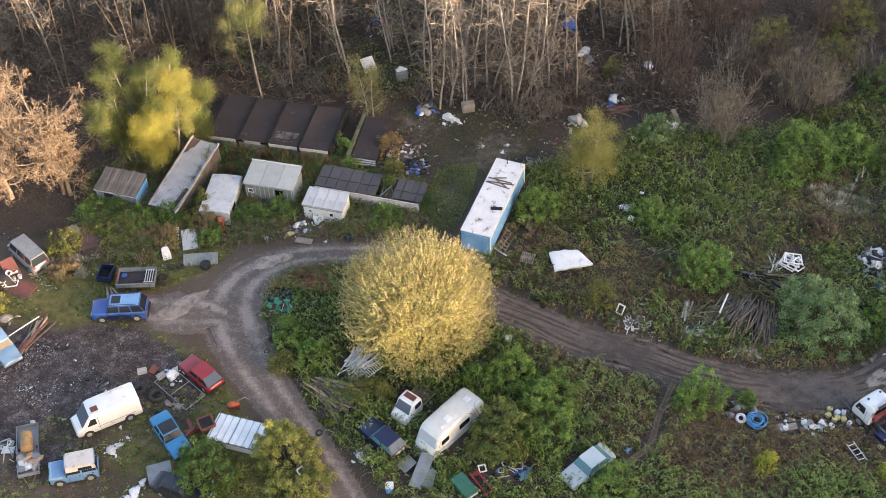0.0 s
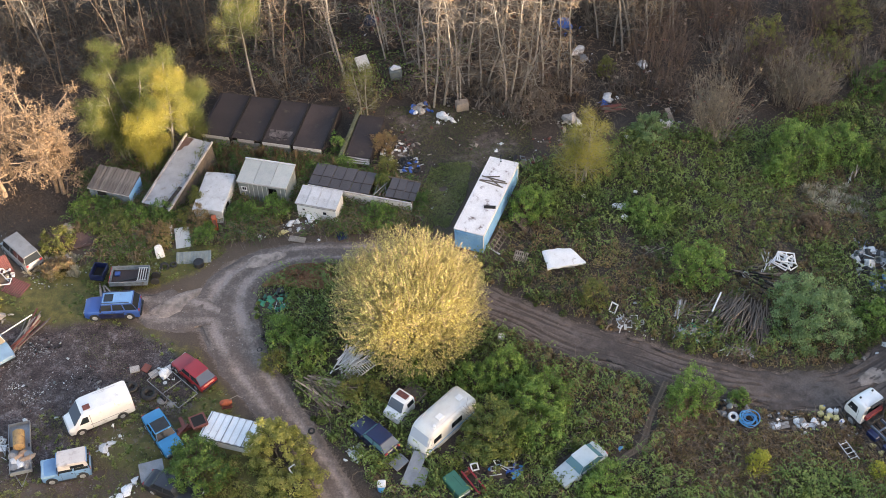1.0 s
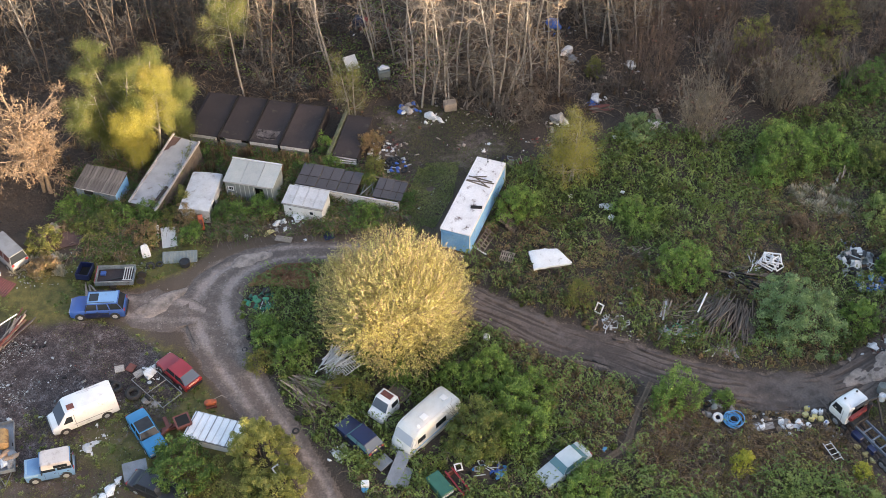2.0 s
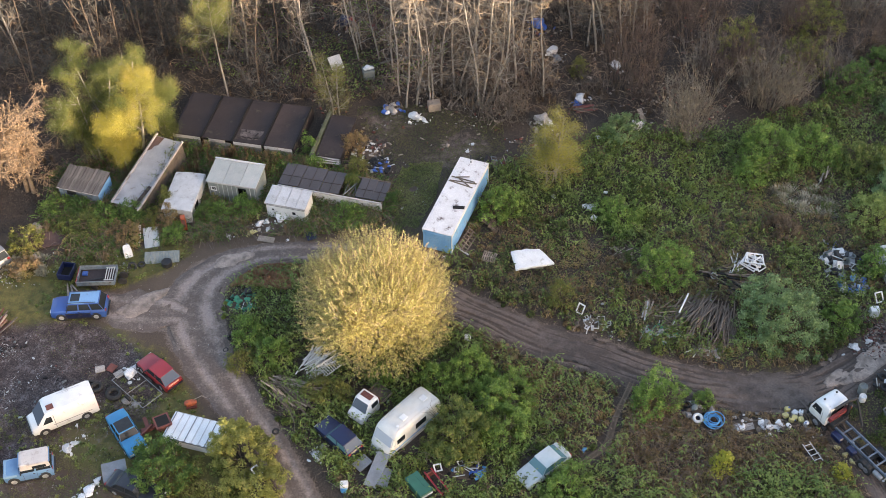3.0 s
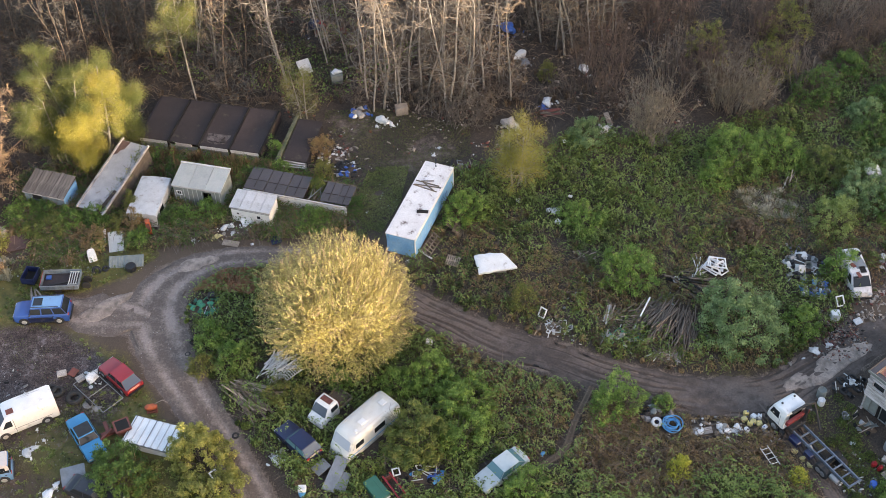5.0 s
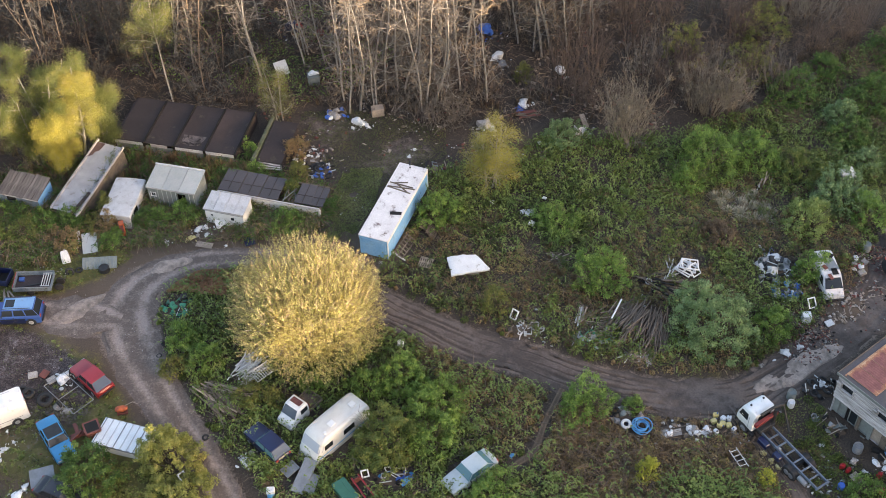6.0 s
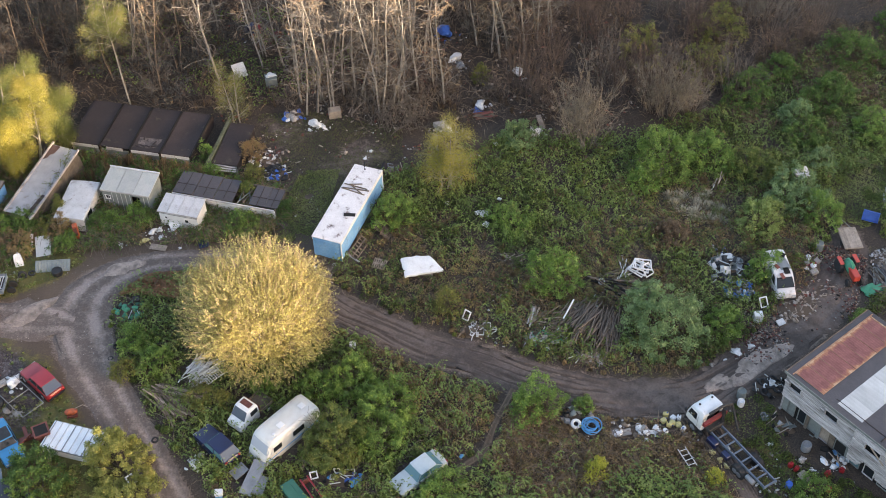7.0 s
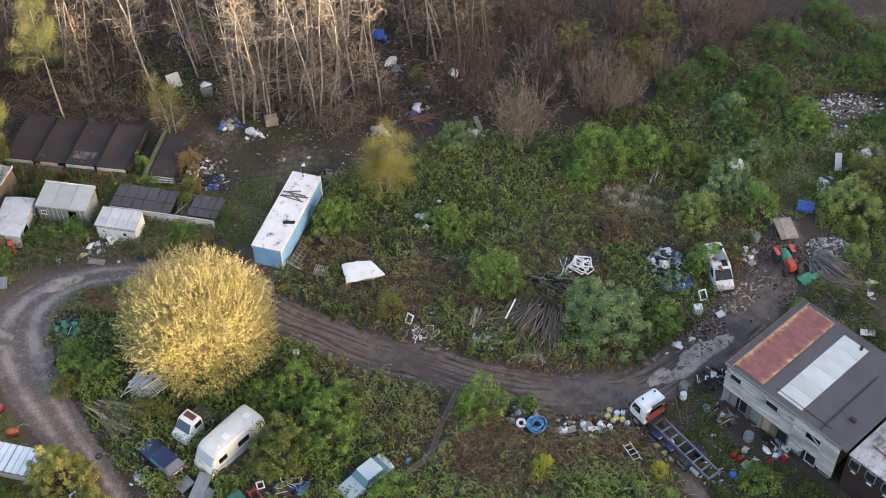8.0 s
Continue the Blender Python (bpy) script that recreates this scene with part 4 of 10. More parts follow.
# row of pens with dark roof panels and a low white wall
pen = thing("pen_row", -6.7, 83.1, -17, "low pens with dark felt roof panels and a white wall", "outbuilding", z=-0.6)
part("front_wall", Geo().box(0, -1.35, 0.8, 9.8, 0.14, 1.6).mesh("front_wall", M["white"], 0.02), pen, "flaking white wall")
part("back_wall", Geo().box(0, 1.35, 0.9, 9.8, 0.14, 1.8).mesh("back_wall", M["wood"]), pen)
for k in range(5):
    part("cross_wall", Geo().box(-4.83 + k * 2.415, 0, 0.88, 0.12, 2.56, 1.7).mesh("cross_wall", M["wood"]), pen)
for k, (px, wdt, tilt) in enumerate(((-3.9, 1.9, 2.5), (-1.95, 1.95, 3.5), (-0.05, 1.8, 1.5), (3.1, 1.5, 4), (4.45, 1.2, 2))):
    fr = part("roof_panel", Geo().box(0, 0, 0, wdt, 2.7 if k < 3 else 2.3, 0.07).mesh("roof_panel", M["feltgrey"], 0.01), pen, "", pose(px, 0, 1.95 - 0.03 * k, tilt, RNG.uniform(-2, 2), RNG.uniform(-1, 1)))
    part("roof_batten", Geo().box(0, 0.1, 0.05, 0.05, 2.4, 0.04).mesh("roof_batten", M["felt"]), fr)
    part("roof_batten", Geo().box(0, -0.2, 0.05, wdt - 0.1, 0.05, 0.04).mesh("roof_batten", M["felt"]), fr)
part("top_rail", Geo().box(0.0, -1.42, 1.74, 9.7, 0.1, 0.16).mesh("top_rail", M["offwhite"]), pen, "flaking white top rail")
for k in range(7):
    part("fallen_rafter", Geo().box(1.2 + 0.22 * k, 0.2 * math.sin(3 * k), 1.55 + 0.05 * (k % 3), 0.07, 2.3, 0.06, 25 * math.sin(2 * k), 8 * math.cos(k)).mesh("fallen_rafter", M["wood" if k % 2 else "greyboard"]), pen, "fallen rafter in the roofless pen" if k == 0 else "")

# garage row with felt roofs
gar = thing("garage_row", -15.7, 92.1, -14, "row of four low garages with sagging dark felt roofs", "garages", z=-0.9)
part("back_wall", Geo().box(0, 2.95, 1.1, 12.2, 0.18, 2.2).mesh("back_wall", M["felt"]), gar)
for k in range(5):
    part("party_wall", Geo().box(-6 + 3 * k, 0, 1.08, 0.16, 5.7, 2.16).mesh("party_wall", M["felt"]), gar)
for k in range(4):
    px = -4.5 + 3 * k
    n = 8
    sag = 0.08 + 0.05 * k
    rings = [[(px + u * 1.36, -3.05 + 6.1 * j / n, 2.22 + dz - sag * (1 - u * u) * math.sin(math.pi * j / n)) for u, dz in ((-1, 0), (-0.5, 0), (0, 0), (0.5, 0), (1, 0), (1, -0.07), (0, -0.07), (-1, -0.07))] for j in range(n + 1)]
    part("roof_panel", Geo().loft(rings).mesh("roof_panel", M["felt"], 0, 40), gar)
    part("kerb_strip", Geo().box(px + 1.5, -0.1, 2.27, 0.14, 6.1, 0.14).mesh("kerb_strip", M["dark"]), gar)
    part("front_board", Geo().box(px, -3.02, 2.0, 2.7 if k != 1 else 1.6, 0.1, 0.34).mesh("front_board", M["offwhite"] if k != 1 else M["oldboard"]), gar)
    part("garage_door", Geo().box(px, -2.95, 0.92, 2.7, 0.06, 1.8).mesh("garage_door", M["greyboard"]), gar)
part("roof_patch", Geo().box(1.55, -2.0, 2.16, 2.5, 1.7, 0.04, 1).mesh("roof_patch", M["bareroof"], 0.01), gar, "bare grey patch where the felt is torn")
for k in range(7):
    part("debris", Geo().box(0.4 + 0.5 * k * RNG.uniform(0.5, 1), -1.9 + RNG.uniform(-0.7, 0.7), 2.25, 0.5, 0.12, 0.05, RNG.uniform(0, 180)).mesh("debris", M["felt"]), gar)

g2 = thing("felt_roof_store", -6.8, 89.4, -14, "narrow store with a dark felt roof and a mossy wall", "outbuilding", z=-0.9)
part("roof", Geo().box(0.1, 0, 2.15, 2.4, 5.6, 0.1, 0, 2).mesh("roof", M["felt"], 0.02), g2)
part("side_wall", Geo().box(-1.4, 0, 1.15, 0.38, 6.6, 2.3).mesh("side_wall", M["mossy"], 0.04), g2, "mossy concrete side wall")
for s in (-1, 1):
    part("end_wall", Geo().box(0.1, s * 2.65, 1.0, 2.2, 0.14, 2.0).mesh("end_wall", M["greyboard"]), g2)
part("side_wall", Geo().box(1.2, 0, 1.0, 0.12, 5.14, 2.0).mesh("side_wall", M["felt"]), g2)
for k in range(3):
    part("top_board", Geo().box(0.1 + 0.05 * k, -2.9 - 0.18 * k, 2.0 - 0.12 * k, 2.2, 0.14, 0.04, 3 * k - 3).mesh("top_board", M["oldboard"]), g2)

# box body of a lorry used as a store: white roof, blue sides
tr = thing("box_trailer", 4.2, 79.5, 68.2, "long box trailer with a rust-stained white roof and faded blue sides", "trailer")
part("body", Geo().box(0, 0, 1.5, 9.5, 2.6, 2.2).mesh("body", M["paleblue"], 0.04), tr)
part("roof", Geo().box(0, 0, 2.65, 9.62, 2.72, 0.1).mesh("roof", M["trailer_roof"], 0.03, None, 2), tr)
for s in (-1, 1):
    part("corner_trim", Geo().box(s * 4.72, -1.31, 1.5, 0.12, 0.06, 2.2).mesh("corner_trim", M["white"]), tr)
    part("skirt", Geo().box(0, s * 1.32, 2.44, 9.5, 0.03, 0.3).mesh("skirt", M["white"]), tr)
    for xx in (-3.2, 2.9):
        part("wheel", Geo().tube([(xx, s * 0.9, 0.42), (xx, s * 1.2, 0.42)], 0.42, 16).mesh("wheel", M["tyre"], 0, 40), tr)
part("chassis", Geo().box(0, 0, 0.36, 9.0, 1.6, 0.2).mesh("chassis", M["dark"]), tr)
for k, (a, b, l, r) in enumerate(((1.4, 0.5, 2.3, 84), (1.7, -0.2, 2.4, 97), (2.0, 0.3, 2.2, 88), (1.6, -0.9, 1.5, 60), (2.2, 0.9, 1.2, 110))):
    part("roof_bar", Geo().box(a, b * 0.2, 2.73 + 0.03 * k, l, 0.1, 0.05, r).mesh("roof_bar", M["wood"]), tr, "rusty bar lying on the roof")
part("roof_hatch", Geo().box(-1.4, -0.75, 2.72, 0.35, 1.0, 0.06, 15).mesh("roof_hatch", M["dark"]), tr)
part("rear_door", Geo().box(-4.76, 0, 1.45, 0.05, 2.2, 1.9).mesh("rear_door", M["paleblue"], 0.01), tr, "dented blue rear doors")
part("vent_pipe", Geo().tube([(4.4, 0.2, 2.7), (4.4, 0.2, 3.1), (4.7, 0.3, 3.25)], 0.08, 8).mesh("vent_pipe", M["black"], 0, 40), tr)

# two-storey timber building with a flat roof
B = thing("timber_building", 37.45, 57.45, -53.3, "two-storey boarded building with rusty and white sheets on its flat roof", "building")
L, D, H = 10.3, 9.2, 4.8   # x along the front wall, y into the depth
part("back_wall", Geo().box(L / 2, D - 0.06, H / 2, L, 0.12, H).mesh("back_wall", M["oldboard"]), B)
part("end_wall", Geo().box(0.06, D / 2, H / 2, 0.12, D - 0.24, H).mesh("end_wall", M["oldboard"]), B)
# solid near-black panel: the open floor's shade put into its colour
part("lower_wall", Geo().box(L / 2, 0.42, 1.05, L - 0.2, 0.1, 2.1).mesh("lower_wall", M["dark"]), B, "near-black panel painting the shade of the open ground floor")
part("floor_slab", Geo().box(L / 2, D / 2, 2.2, L - 0.25, D - 0.3, 0.14).mesh("floor_slab", M["wood"]), B)
WINDOWS = [(0.95, 1.05, 3.45, 4.15), (4.3, 1.15, 3.45, 4.15), (8.15, 1.35, 3.45, 4.2)]
rows, bh = 15, 2.62 / 15
for k in range(rows):
    z0 = 2.1 + bh * k
    cuts = [0.0]
    for a, b, c, e in WINDOWS:
        if c - 0.05 < z0 + bh / 2 < e + 0.05:
            cuts += [a - b / 2, a + b / 2]
    cuts += [L]
    for a, b in zip(cuts[::2], cuts[1::2]):
        for lo, hi in ((a, min(b, 6.35)), (max(a, 6.4), b)):
            if hi - lo > 0.05:
                step = -0.18 if lo >= 6.39 else 0.0
                part("board", Geo().box((lo + hi) / 2, step - 0.03, z0 + bh / 2, hi - lo, 0.05, bh + 0.02, 0, 6).mesh("board", M["oldboard"]), B)
for k in range(5):
    for lo, hi in ((6.42, 7.75 - 0.1 * k), (8.75 + 0.06 * k, L)):
        part("board", Geo().box((lo + hi) / 2, -0.2, 2.02 - bh * k, hi - lo, 0.05, bh + 0.02, 0, 6).mesh("board", M["oldboard"]), B)
for k, (a, wd, z0, z1) in enumerate(((0.35, 0.5, 0.5, 1.9), (2.45, 0.25, 0.2, 2.0), (3.55, 0.3, 0.1, 2.05), (4.75, 0.5, 0.3, 2.0), (6.2, 0.3, 0.2, 2.0))):
    part("post_board", Geo().box(a, 0.2, (z0 + z1) / 2, wd, 0.05, z1 - z0, 0, 2 * k - 4, 0).mesh("post_board", M["wood" if k % 2 else "greyboard"]), B)
# near-black backing paints the shade behind and below the boards
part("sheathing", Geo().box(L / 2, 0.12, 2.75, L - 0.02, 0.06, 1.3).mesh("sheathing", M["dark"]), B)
for a, b, c, e in WINDOWS:
    fr = Geo()
    for s in (-1, 1):
        fr.box(a + s * b / 2, -0.06 - (0.18 if a > 7 else 0), (c + e) / 2, 0.08, 0.16, e - c + 0.1)
        fr.box(a, -0.06 - (0.18 if a > 7 else 0), c - 0.02 if s < 0 else e + 0.02, b + 0.16, 0.16, 0.08)
    wf = part("window", fr.mesh("window", M["oldboard"], 0.01), B, "weathered window with dark glass")
    part("pane", Geo().box(a, 0.09, (c + e) / 2, b, 0.012, e - c).mesh("pane", M["glass"]), wf)
    part("shutter", Geo().box(a - b / 2 - 0.22, -0.16, (c + e) / 2 + 0.05, 0.4, 0.06, 0.62, 0, 20).mesh("shutter", M["oldboard"]), wf)
for k, (a, wd, hh, mt) in enumerate(((0.7, 1.0, 1.5, "greyboard"), (1.9, 0.7, 1.4, "glass"), (3.0, 1.1, 1.5, "greyboard"), (4.1, 0.9, 1.7, "palewood"), (5.6, 1.1, 1.3, "dark"), (6.9, 0.9, 1.2, "tealglass"), (8.2, 0.9, 1.1, "glass"), (9.5, 0.9, 1.2, "glass"))):
    fr = Geo()
    for s in (-1, 1):
        fr.box(a + s * wd / 2, 0.3, 0.3 + hh / 2, 0.07, 0.1, hh)
        fr.box(a, 0.3, 0.3 if s < 0 else 0.3 + hh, wd, 0.1, 0.07)
    wf = part("lower_window", fr.mesh("lower_window", M["greyboard"] if k not in (3, 6) else M["oldboard"]), B)
    part("pane", Geo().box(a, 0.33, 0.3 + hh / 2, wd - 0.07, 0.03, hh - 0.07).mesh("pane", M[mt]), wf)
part("broken_board", Geo().box(8.6, -0.3, 3.75, 1.5, 0.04, 0.14, 0, 0, 32).mesh("broken_board", M["palewood"]), B)
# flat near-black plate paints the shade of a hole in the boards
part("dark_gap", Geo().box(9.35, -0.215, 3.5, 1.0, 0.02, 0.55).mesh("dark_gap", M["dark"]), B, "near-black plate painting the shade where boards are missing")
roof_l = 10.85
part("roof", Geo().box(roof_l / 2 - 0.12, D / 2 + 0.02, H - 0.02, roof_l, D + 0.35, 0.16).mesh("roof", M["feltgrey"], 0.03), B, "dark grey roofing felt")
part("roof_edge", Geo().box(L / 2 - 0.1, -0.16, H - 0.02, L + 0.2, 0.06, 0.24).mesh("roof_edge", M["greyboard"]), B)
part("roof_edge", Geo().box(-0.14, D / 2, H - 0.02, 0.06, D + 0.2, 0.24).mesh("roof_edge", M["wood"]), B)
for k in range(7):
    me = Geo().sheet(1.23, 2.6, 6, 0.008, 0.012, pose(0, 0, 0, 0, 0, 90)).mesh("rusty_sheet", M["rust_sheet"])
    part("rust_seam", Geo().box(1.75, 0.25 + 1.225 * k, H + 0.125, 2.5, 0.02, 0.02, RNG.uniform(-0.6, 0.6)).mesh("rust_seam", M["rust_pale"]), B)
    part("rusty_sheet", me, B, "", pose(1.75, 0.85 + 1.225 * k, H + 0.1 + 0.004 * (k % 2), 0, 0, RNG.uniform(-0.7, 0.7)))
part("edge_capping", Geo().box(0.4, D / 2, H + 0.1, 0.09, D, 0.05).mesh("edge_capping", M["rust_pale"]), B)
part("edge_capping", Geo().box(1.75, 8.87, H + 0.12, 2.6, 0.12, 0.05).mesh("edge_capping", M["rust_pale"]), B)
for k in range(6):
    me = Geo().sheet(1.36, 2.2, 4, 0.006, 0.012, pose(0, 0, 0, 0, 0, 90)).mesh("white_sheet", M["zinc"])
    part("white_sheet", me, B, "", pose(5.3, 1.1 + 1.36 * k, H + 0.09 + 0.008 * (k % 2), RNG.uniform(-0.4, 0.4), 0, RNG.uniform(-1.2, 1.2)))
part("roof_ridge", Geo().box(8.3, D / 2 - 1, H + 0.1, 0.08, D - 2.2, 0.06).mesh("roof_ridge", M["felt"]), B)
part("roof_seam", Geo().box(6.4, 0.7, H + 0.08, 5.0, 0.06, 0.05).mesh("roof_seam", M["felt"]), B)
part("chimney_pot", Geo().tube([(5.9, 8.3, H), (5.9, 8.3, H + 0.5)], 0.13, 10).mesh("chimney_pot", M["black"], 0, 40), B)
part("roof_bracket", Geo().box(9.4, 2.4, H + 0.2, 0.5, 0.25, 0.3).mesh("roof_bracket", M["felt"]), B)

# annex beyond, with a pale weathered roof and brown cabin windows
A = thing("cabin_annex", 43.7, 49.15, -53.3, "dark brown cabin with rounded windows under a weathered pale roof", "cabin")
part("body", Geo().box(4.2, 4.4, 2.2, 7.6, 8.2, 4.4).mesh("body", M["cabinbrown"], 0.05), A)
part("front_panel", Geo().box(4.2, 0.26, 2.9, 7.6, 0.05, 3.0).mesh("front_panel", M["cabinbrown"]), A)
part("roof", Geo().box(4.45, 4.3, 4.5, 7.9, 8.7, 0.14, 0, -1.0).mesh("roof", M["peeling"], 0.02), A, "peeling pale roof sheets")
for k in range(4):
    wn = part("window", Geo().box(1.05 + 1.35 * k, 0.2, 3.6, 0.85, 0.1, 1.0).mesh("window", M["grey"], 0.04), A)
    part("pane", Geo().box(1.05 + 1.35 * k, 0.14, 3.62, 0.68, 0.03, 0.8).mesh("pane", M["glass"], 0.01), wn)
    part("sticker", Geo().box(1.15 + 1.35 * k, 0.1, 2.95, 0.4, 0.02, 0.2).mesh("sticker", M["plastic"]), wn)
part("roof_pole", Geo().tube([(1.2, 1.8, 4.66), (4.4, 1.5, 4.66)], 0.05, 6).mesh("roof_pole", M["brownred"]), A)

# ---- vehicles (front is +x) ----
def hull(stations, n_side=3):
    """A body lofted along x: each station gives x, half width, sill height, top height, and crown."""
    rings = []
    for x, w, z0, z1, crown in stations:
        half = [(w * 0.86, z0), (w * 0.985, z0 + 0.1), (w, z0 + (z1 - z0) * 0.55), (w * 0.975, z1 - 0.1), (w * 0.9, z1 - 0.02), (w * 0.5, z1 + crown)]
        rings.append([(x, -a, b) for a, b in half] + [(x, a, b) for a, b in reversed(half)])
    return rings


def wheel(parent, x, y, r, w=0.2, rim="rim"):
    s = 1 if y > 0 else -1
    t = part("wheel", Geo().tube([(x, y - s * w, r), (x, y - s * w * 0.1, r), (x, y, r)], r, 18).mesh("wheel", M["tyre"], 0.02, 40), parent)
    part("rim", Geo().tube([(x, y - s * 0.05, r), (x, y + s * 0.012, r)], r * 0.6, 14).mesh("rim", M[rim], 0.01, 40), t)


def pane_on(parent, quad, material, name="window", lift=0.012, inset=0.06, label=""):
    """A window pane on a slanted panel, set a little proud, with a dark seal."""
    q = [Vector(p) for p in quad]
    n = (q[1] - q[0]).cross(q[3] - q[0]).normalized()
    mid = sum(q, Vector()) / 4
    a = [mid + (p - mid) * (1 - inset) for p in q]
    g = Geo().add([p - n * 0.02 for p in a] + [p + n * lift for p in a], [(3, 2, 1, 0), (4, 5, 6, 7), (0, 1, 5, 4), (1, 2, 6, 5), (2, 3, 7, 6), (3, 0, 4, 7)])
    return part(name, g.mesh(name, material), parent, label)


def car(name, x, y, rz, label, body, L=4.2, W=1.7, H=1.42, belt=0.88, nose=0.72, hood=0.95, screen=1.6, roof=(1.75, 3.3), tail=3.95, boot=0.8, glass="glass", roof_mat=None, r=0.31, category="car", rear_glass=None, z=0.0, arch="black", side_panes=2, sink=0.0, lamps=True):
    """A car: lofted lower body, tapered cabin, panes, wheels, bumpers, lamps. Lengths run from the nose backwards."""
    t = thing(name, x, y, rz, label, category, z=z - sink)
    f = L / 2
    w = W / 2
    st = [(f, w * 0.8, 0.32, nose - 0.12, 0.0), (f - 0.06, w * 0.9, 0.26, nose - 0.03, 0.01), (f - 0.3, w * 0.97, 0.2, nose + 0.03, 0.03), (f - hood, w, 0.18, (nose + belt) / 2 + 0.04, 0.03), (f - screen, w, 0.18, belt, 0.01), (f - (roof[0] + roof[1]) / 2, w * 1.01, 0.18, belt + 0.01, 0.0),
          (f - tail, w, 0.18, belt + 0.01, 0.0), (f - (tail + L) / 2, w * 0.98, 0.2, boot + 0.03, 0.02), (f - L + 0.08, w * 0.93, 0.26, boot - 0.03, 0.01), (f - L, w * 0.84, 0.33, boot - 0.12, 0.0)]
    part("body", Geo().loft(hull(st)).mesh("body", M[body], 0, 38), t)
    wr, wb = w * 0.74, w * 0.93
    xs = (f - screen, f - roof[0], f - roof[1], f - tail)
    base = [(xs[0], -wb, belt - 0.02), (xs[0], wb, belt - 0.02), (xs[3], wb, belt - 0.02), (xs[3], -wb, belt - 0.02)]
    top = [(xs[1], -wr, H - 0.04), (xs[1], wr, H - 0.04), (xs[2], wr, H - 0.03), (xs[2], -wr, H - 0.03)]
    cab = Geo().add(base + top, [(4, 5, 6, 7), (1, 0, 4, 5), (3, 2, 6, 7), (0, 3, 7, 4), (2, 1, 5, 6)])
    c = part("cabin", cab.mesh("cabin", M[body], 0.05, 50, 2), t)
    part("roof_panel", Geo().loft([[(xs[1] - 0.02 - (xs[1] - xs[2] - 0.04) * k / 4, wr * 0.97 * s, H - 0.045 + 0.045 * math.sin(math.pi * (0.15 + 0.7 * k / 4)) * (1 - 0.3 * s * s)) for s in (-1, -0.5, 0, 0.5, 1)] + [(xs[1] - 0.02 - (xs[1] - xs[2] - 0.04) * k / 4, wr * 0.97 * s, H - 0.07) for s in (1, 0, -1)] for k in range(5)]).mesh("roof_panel", M[roof_mat or body], 0, 40), c)
    b, u = base, top
    pane_on(c, [b[0], b[1], u[1], u[0]], M[glass], "windscreen")
    pane_on(c, [b[2], b[3], u[3], u[2]], M[rear_glass or glass], "rear_window")
    for s in (0, 1):
        p = [b[3], b[0], u[0], u[3]] if s == 0 else [b[1], b[2], u[2], u[1]]
        q = [Vector(v) for v in p]
        for k in range(side_panes):
            k0, k1 = k / side_panes, (k + 1) / side_panes
            pane_on(c, [q[0].lerp(q[1], k0), q[0].lerp(q[1], k1), q[3].lerp(q[2], k1), q[3].lerp(q[2], k0)], M[glass], "side_window", 0.01, 0.12)
    for xx in (f - 0.78 * (L / 4.2), f - L + 0.8 * (L / 4.2)):
        for s in (-1, 1):
            part("wheel_arch", Geo().tube([(xx, s * (w - 0.12), r + 0.02), (xx, s * (w + 0.004), r + 0.02)], r + 0.07, 18).mesh("wheel_arch", M[arch], 0, 40), t)
            wheel(t, xx, s * (w + 0.02), r)
    for s in (-1, 1):
        # the black sill also paints shade low on the car's side
        part("sill", Geo().box(-0.02, s * (w + 0.004), 0.27, L * 0.42, 0.03, 0.16).mesh("sill", M["black"], 0.01), t)
        for k in range(2):
            part("door_seam", Geo().box(f - screen - 0.25 - 1.0 * k, s * (w * 1.008 + 0.002), belt * 0.62, 0.018, 0.012, belt * 0.55).mesh("door_seam", M["black"]), t)
            part("door_handle", Geo().box(f - screen - 1.05 - 0.95 * k, s * (w * 1.008 + 0.012), belt - 0.14, 0.16, 0.03, 0.035).mesh("door_handle", M["black"]), t)
        part("bumper", Geo().box(s * (f + 0.01), 0, 0.42, 0.16, W * 0.9, 0.2).mesh("bumper", M["black"], 0.05, 50, 2), t)
        if lamps:
            part("headlight", Geo().box(f - 0.05, s * w * 0.66, nose - 0.12, 0.1, 0.34, 0.14).mesh("headlight", M["paleglass"], 0.02), t)
            part("tail_light", Geo().box(f - L + 0.05, s * w * 0.74, boot - 0.14, 0.12, 0.24, 0.2).mesh("tail_light", M["redpaint"], 0.02), t)
        part("mirror", Geo().box(xs[0] - 0.12, s * (w + 0.06), belt + 0.08, 0.1, 0.16, 0.12).mesh("mirror", M["black"], 0.02), t)
    return t


suv = car("suv", -27.3, 69.75, 181, "blue off-road estate car with a paler blue roof beside the track", "blue", 4.6, 1.85, 1.8, 1.12, 1.02, 0.6, 1.35, (1.62, 4.1), 4.5, 1.08, "glass", "paleblue_car", 0.37, "car", None, 0.03, "black", 3)
# navy panels paint shade onto the lower sides; the rub strips are trim
for s in (-1, 1):
    part("lower_panel", Geo().box(0.0, s * 0.942, 0.62, 2.05, 0.02, 0.5).mesh("lower_panel", M["navy"], 0.005), suv, "navy panel painting shade on the lower side")
    part("rub_strip", Geo().box(0.0, s * 0.952, 0.8, 2.05, 0.02, 0.07).mesh("rub_strip", M["black"]), suv)
part("sunroof", Geo().box(0.15, 0, 1.815, 0.75, 0.8, 0.03).mesh("sunroof", M["glass"], 0.01), suv, "dark glass sunroof")
for s in (-1, 1):
    part("roof_rail", Geo().box(-0.45, s * 0.62, 1.82, 2.3, 0.04, 0.04).mesh("roof_rail", M["black"]), suv)
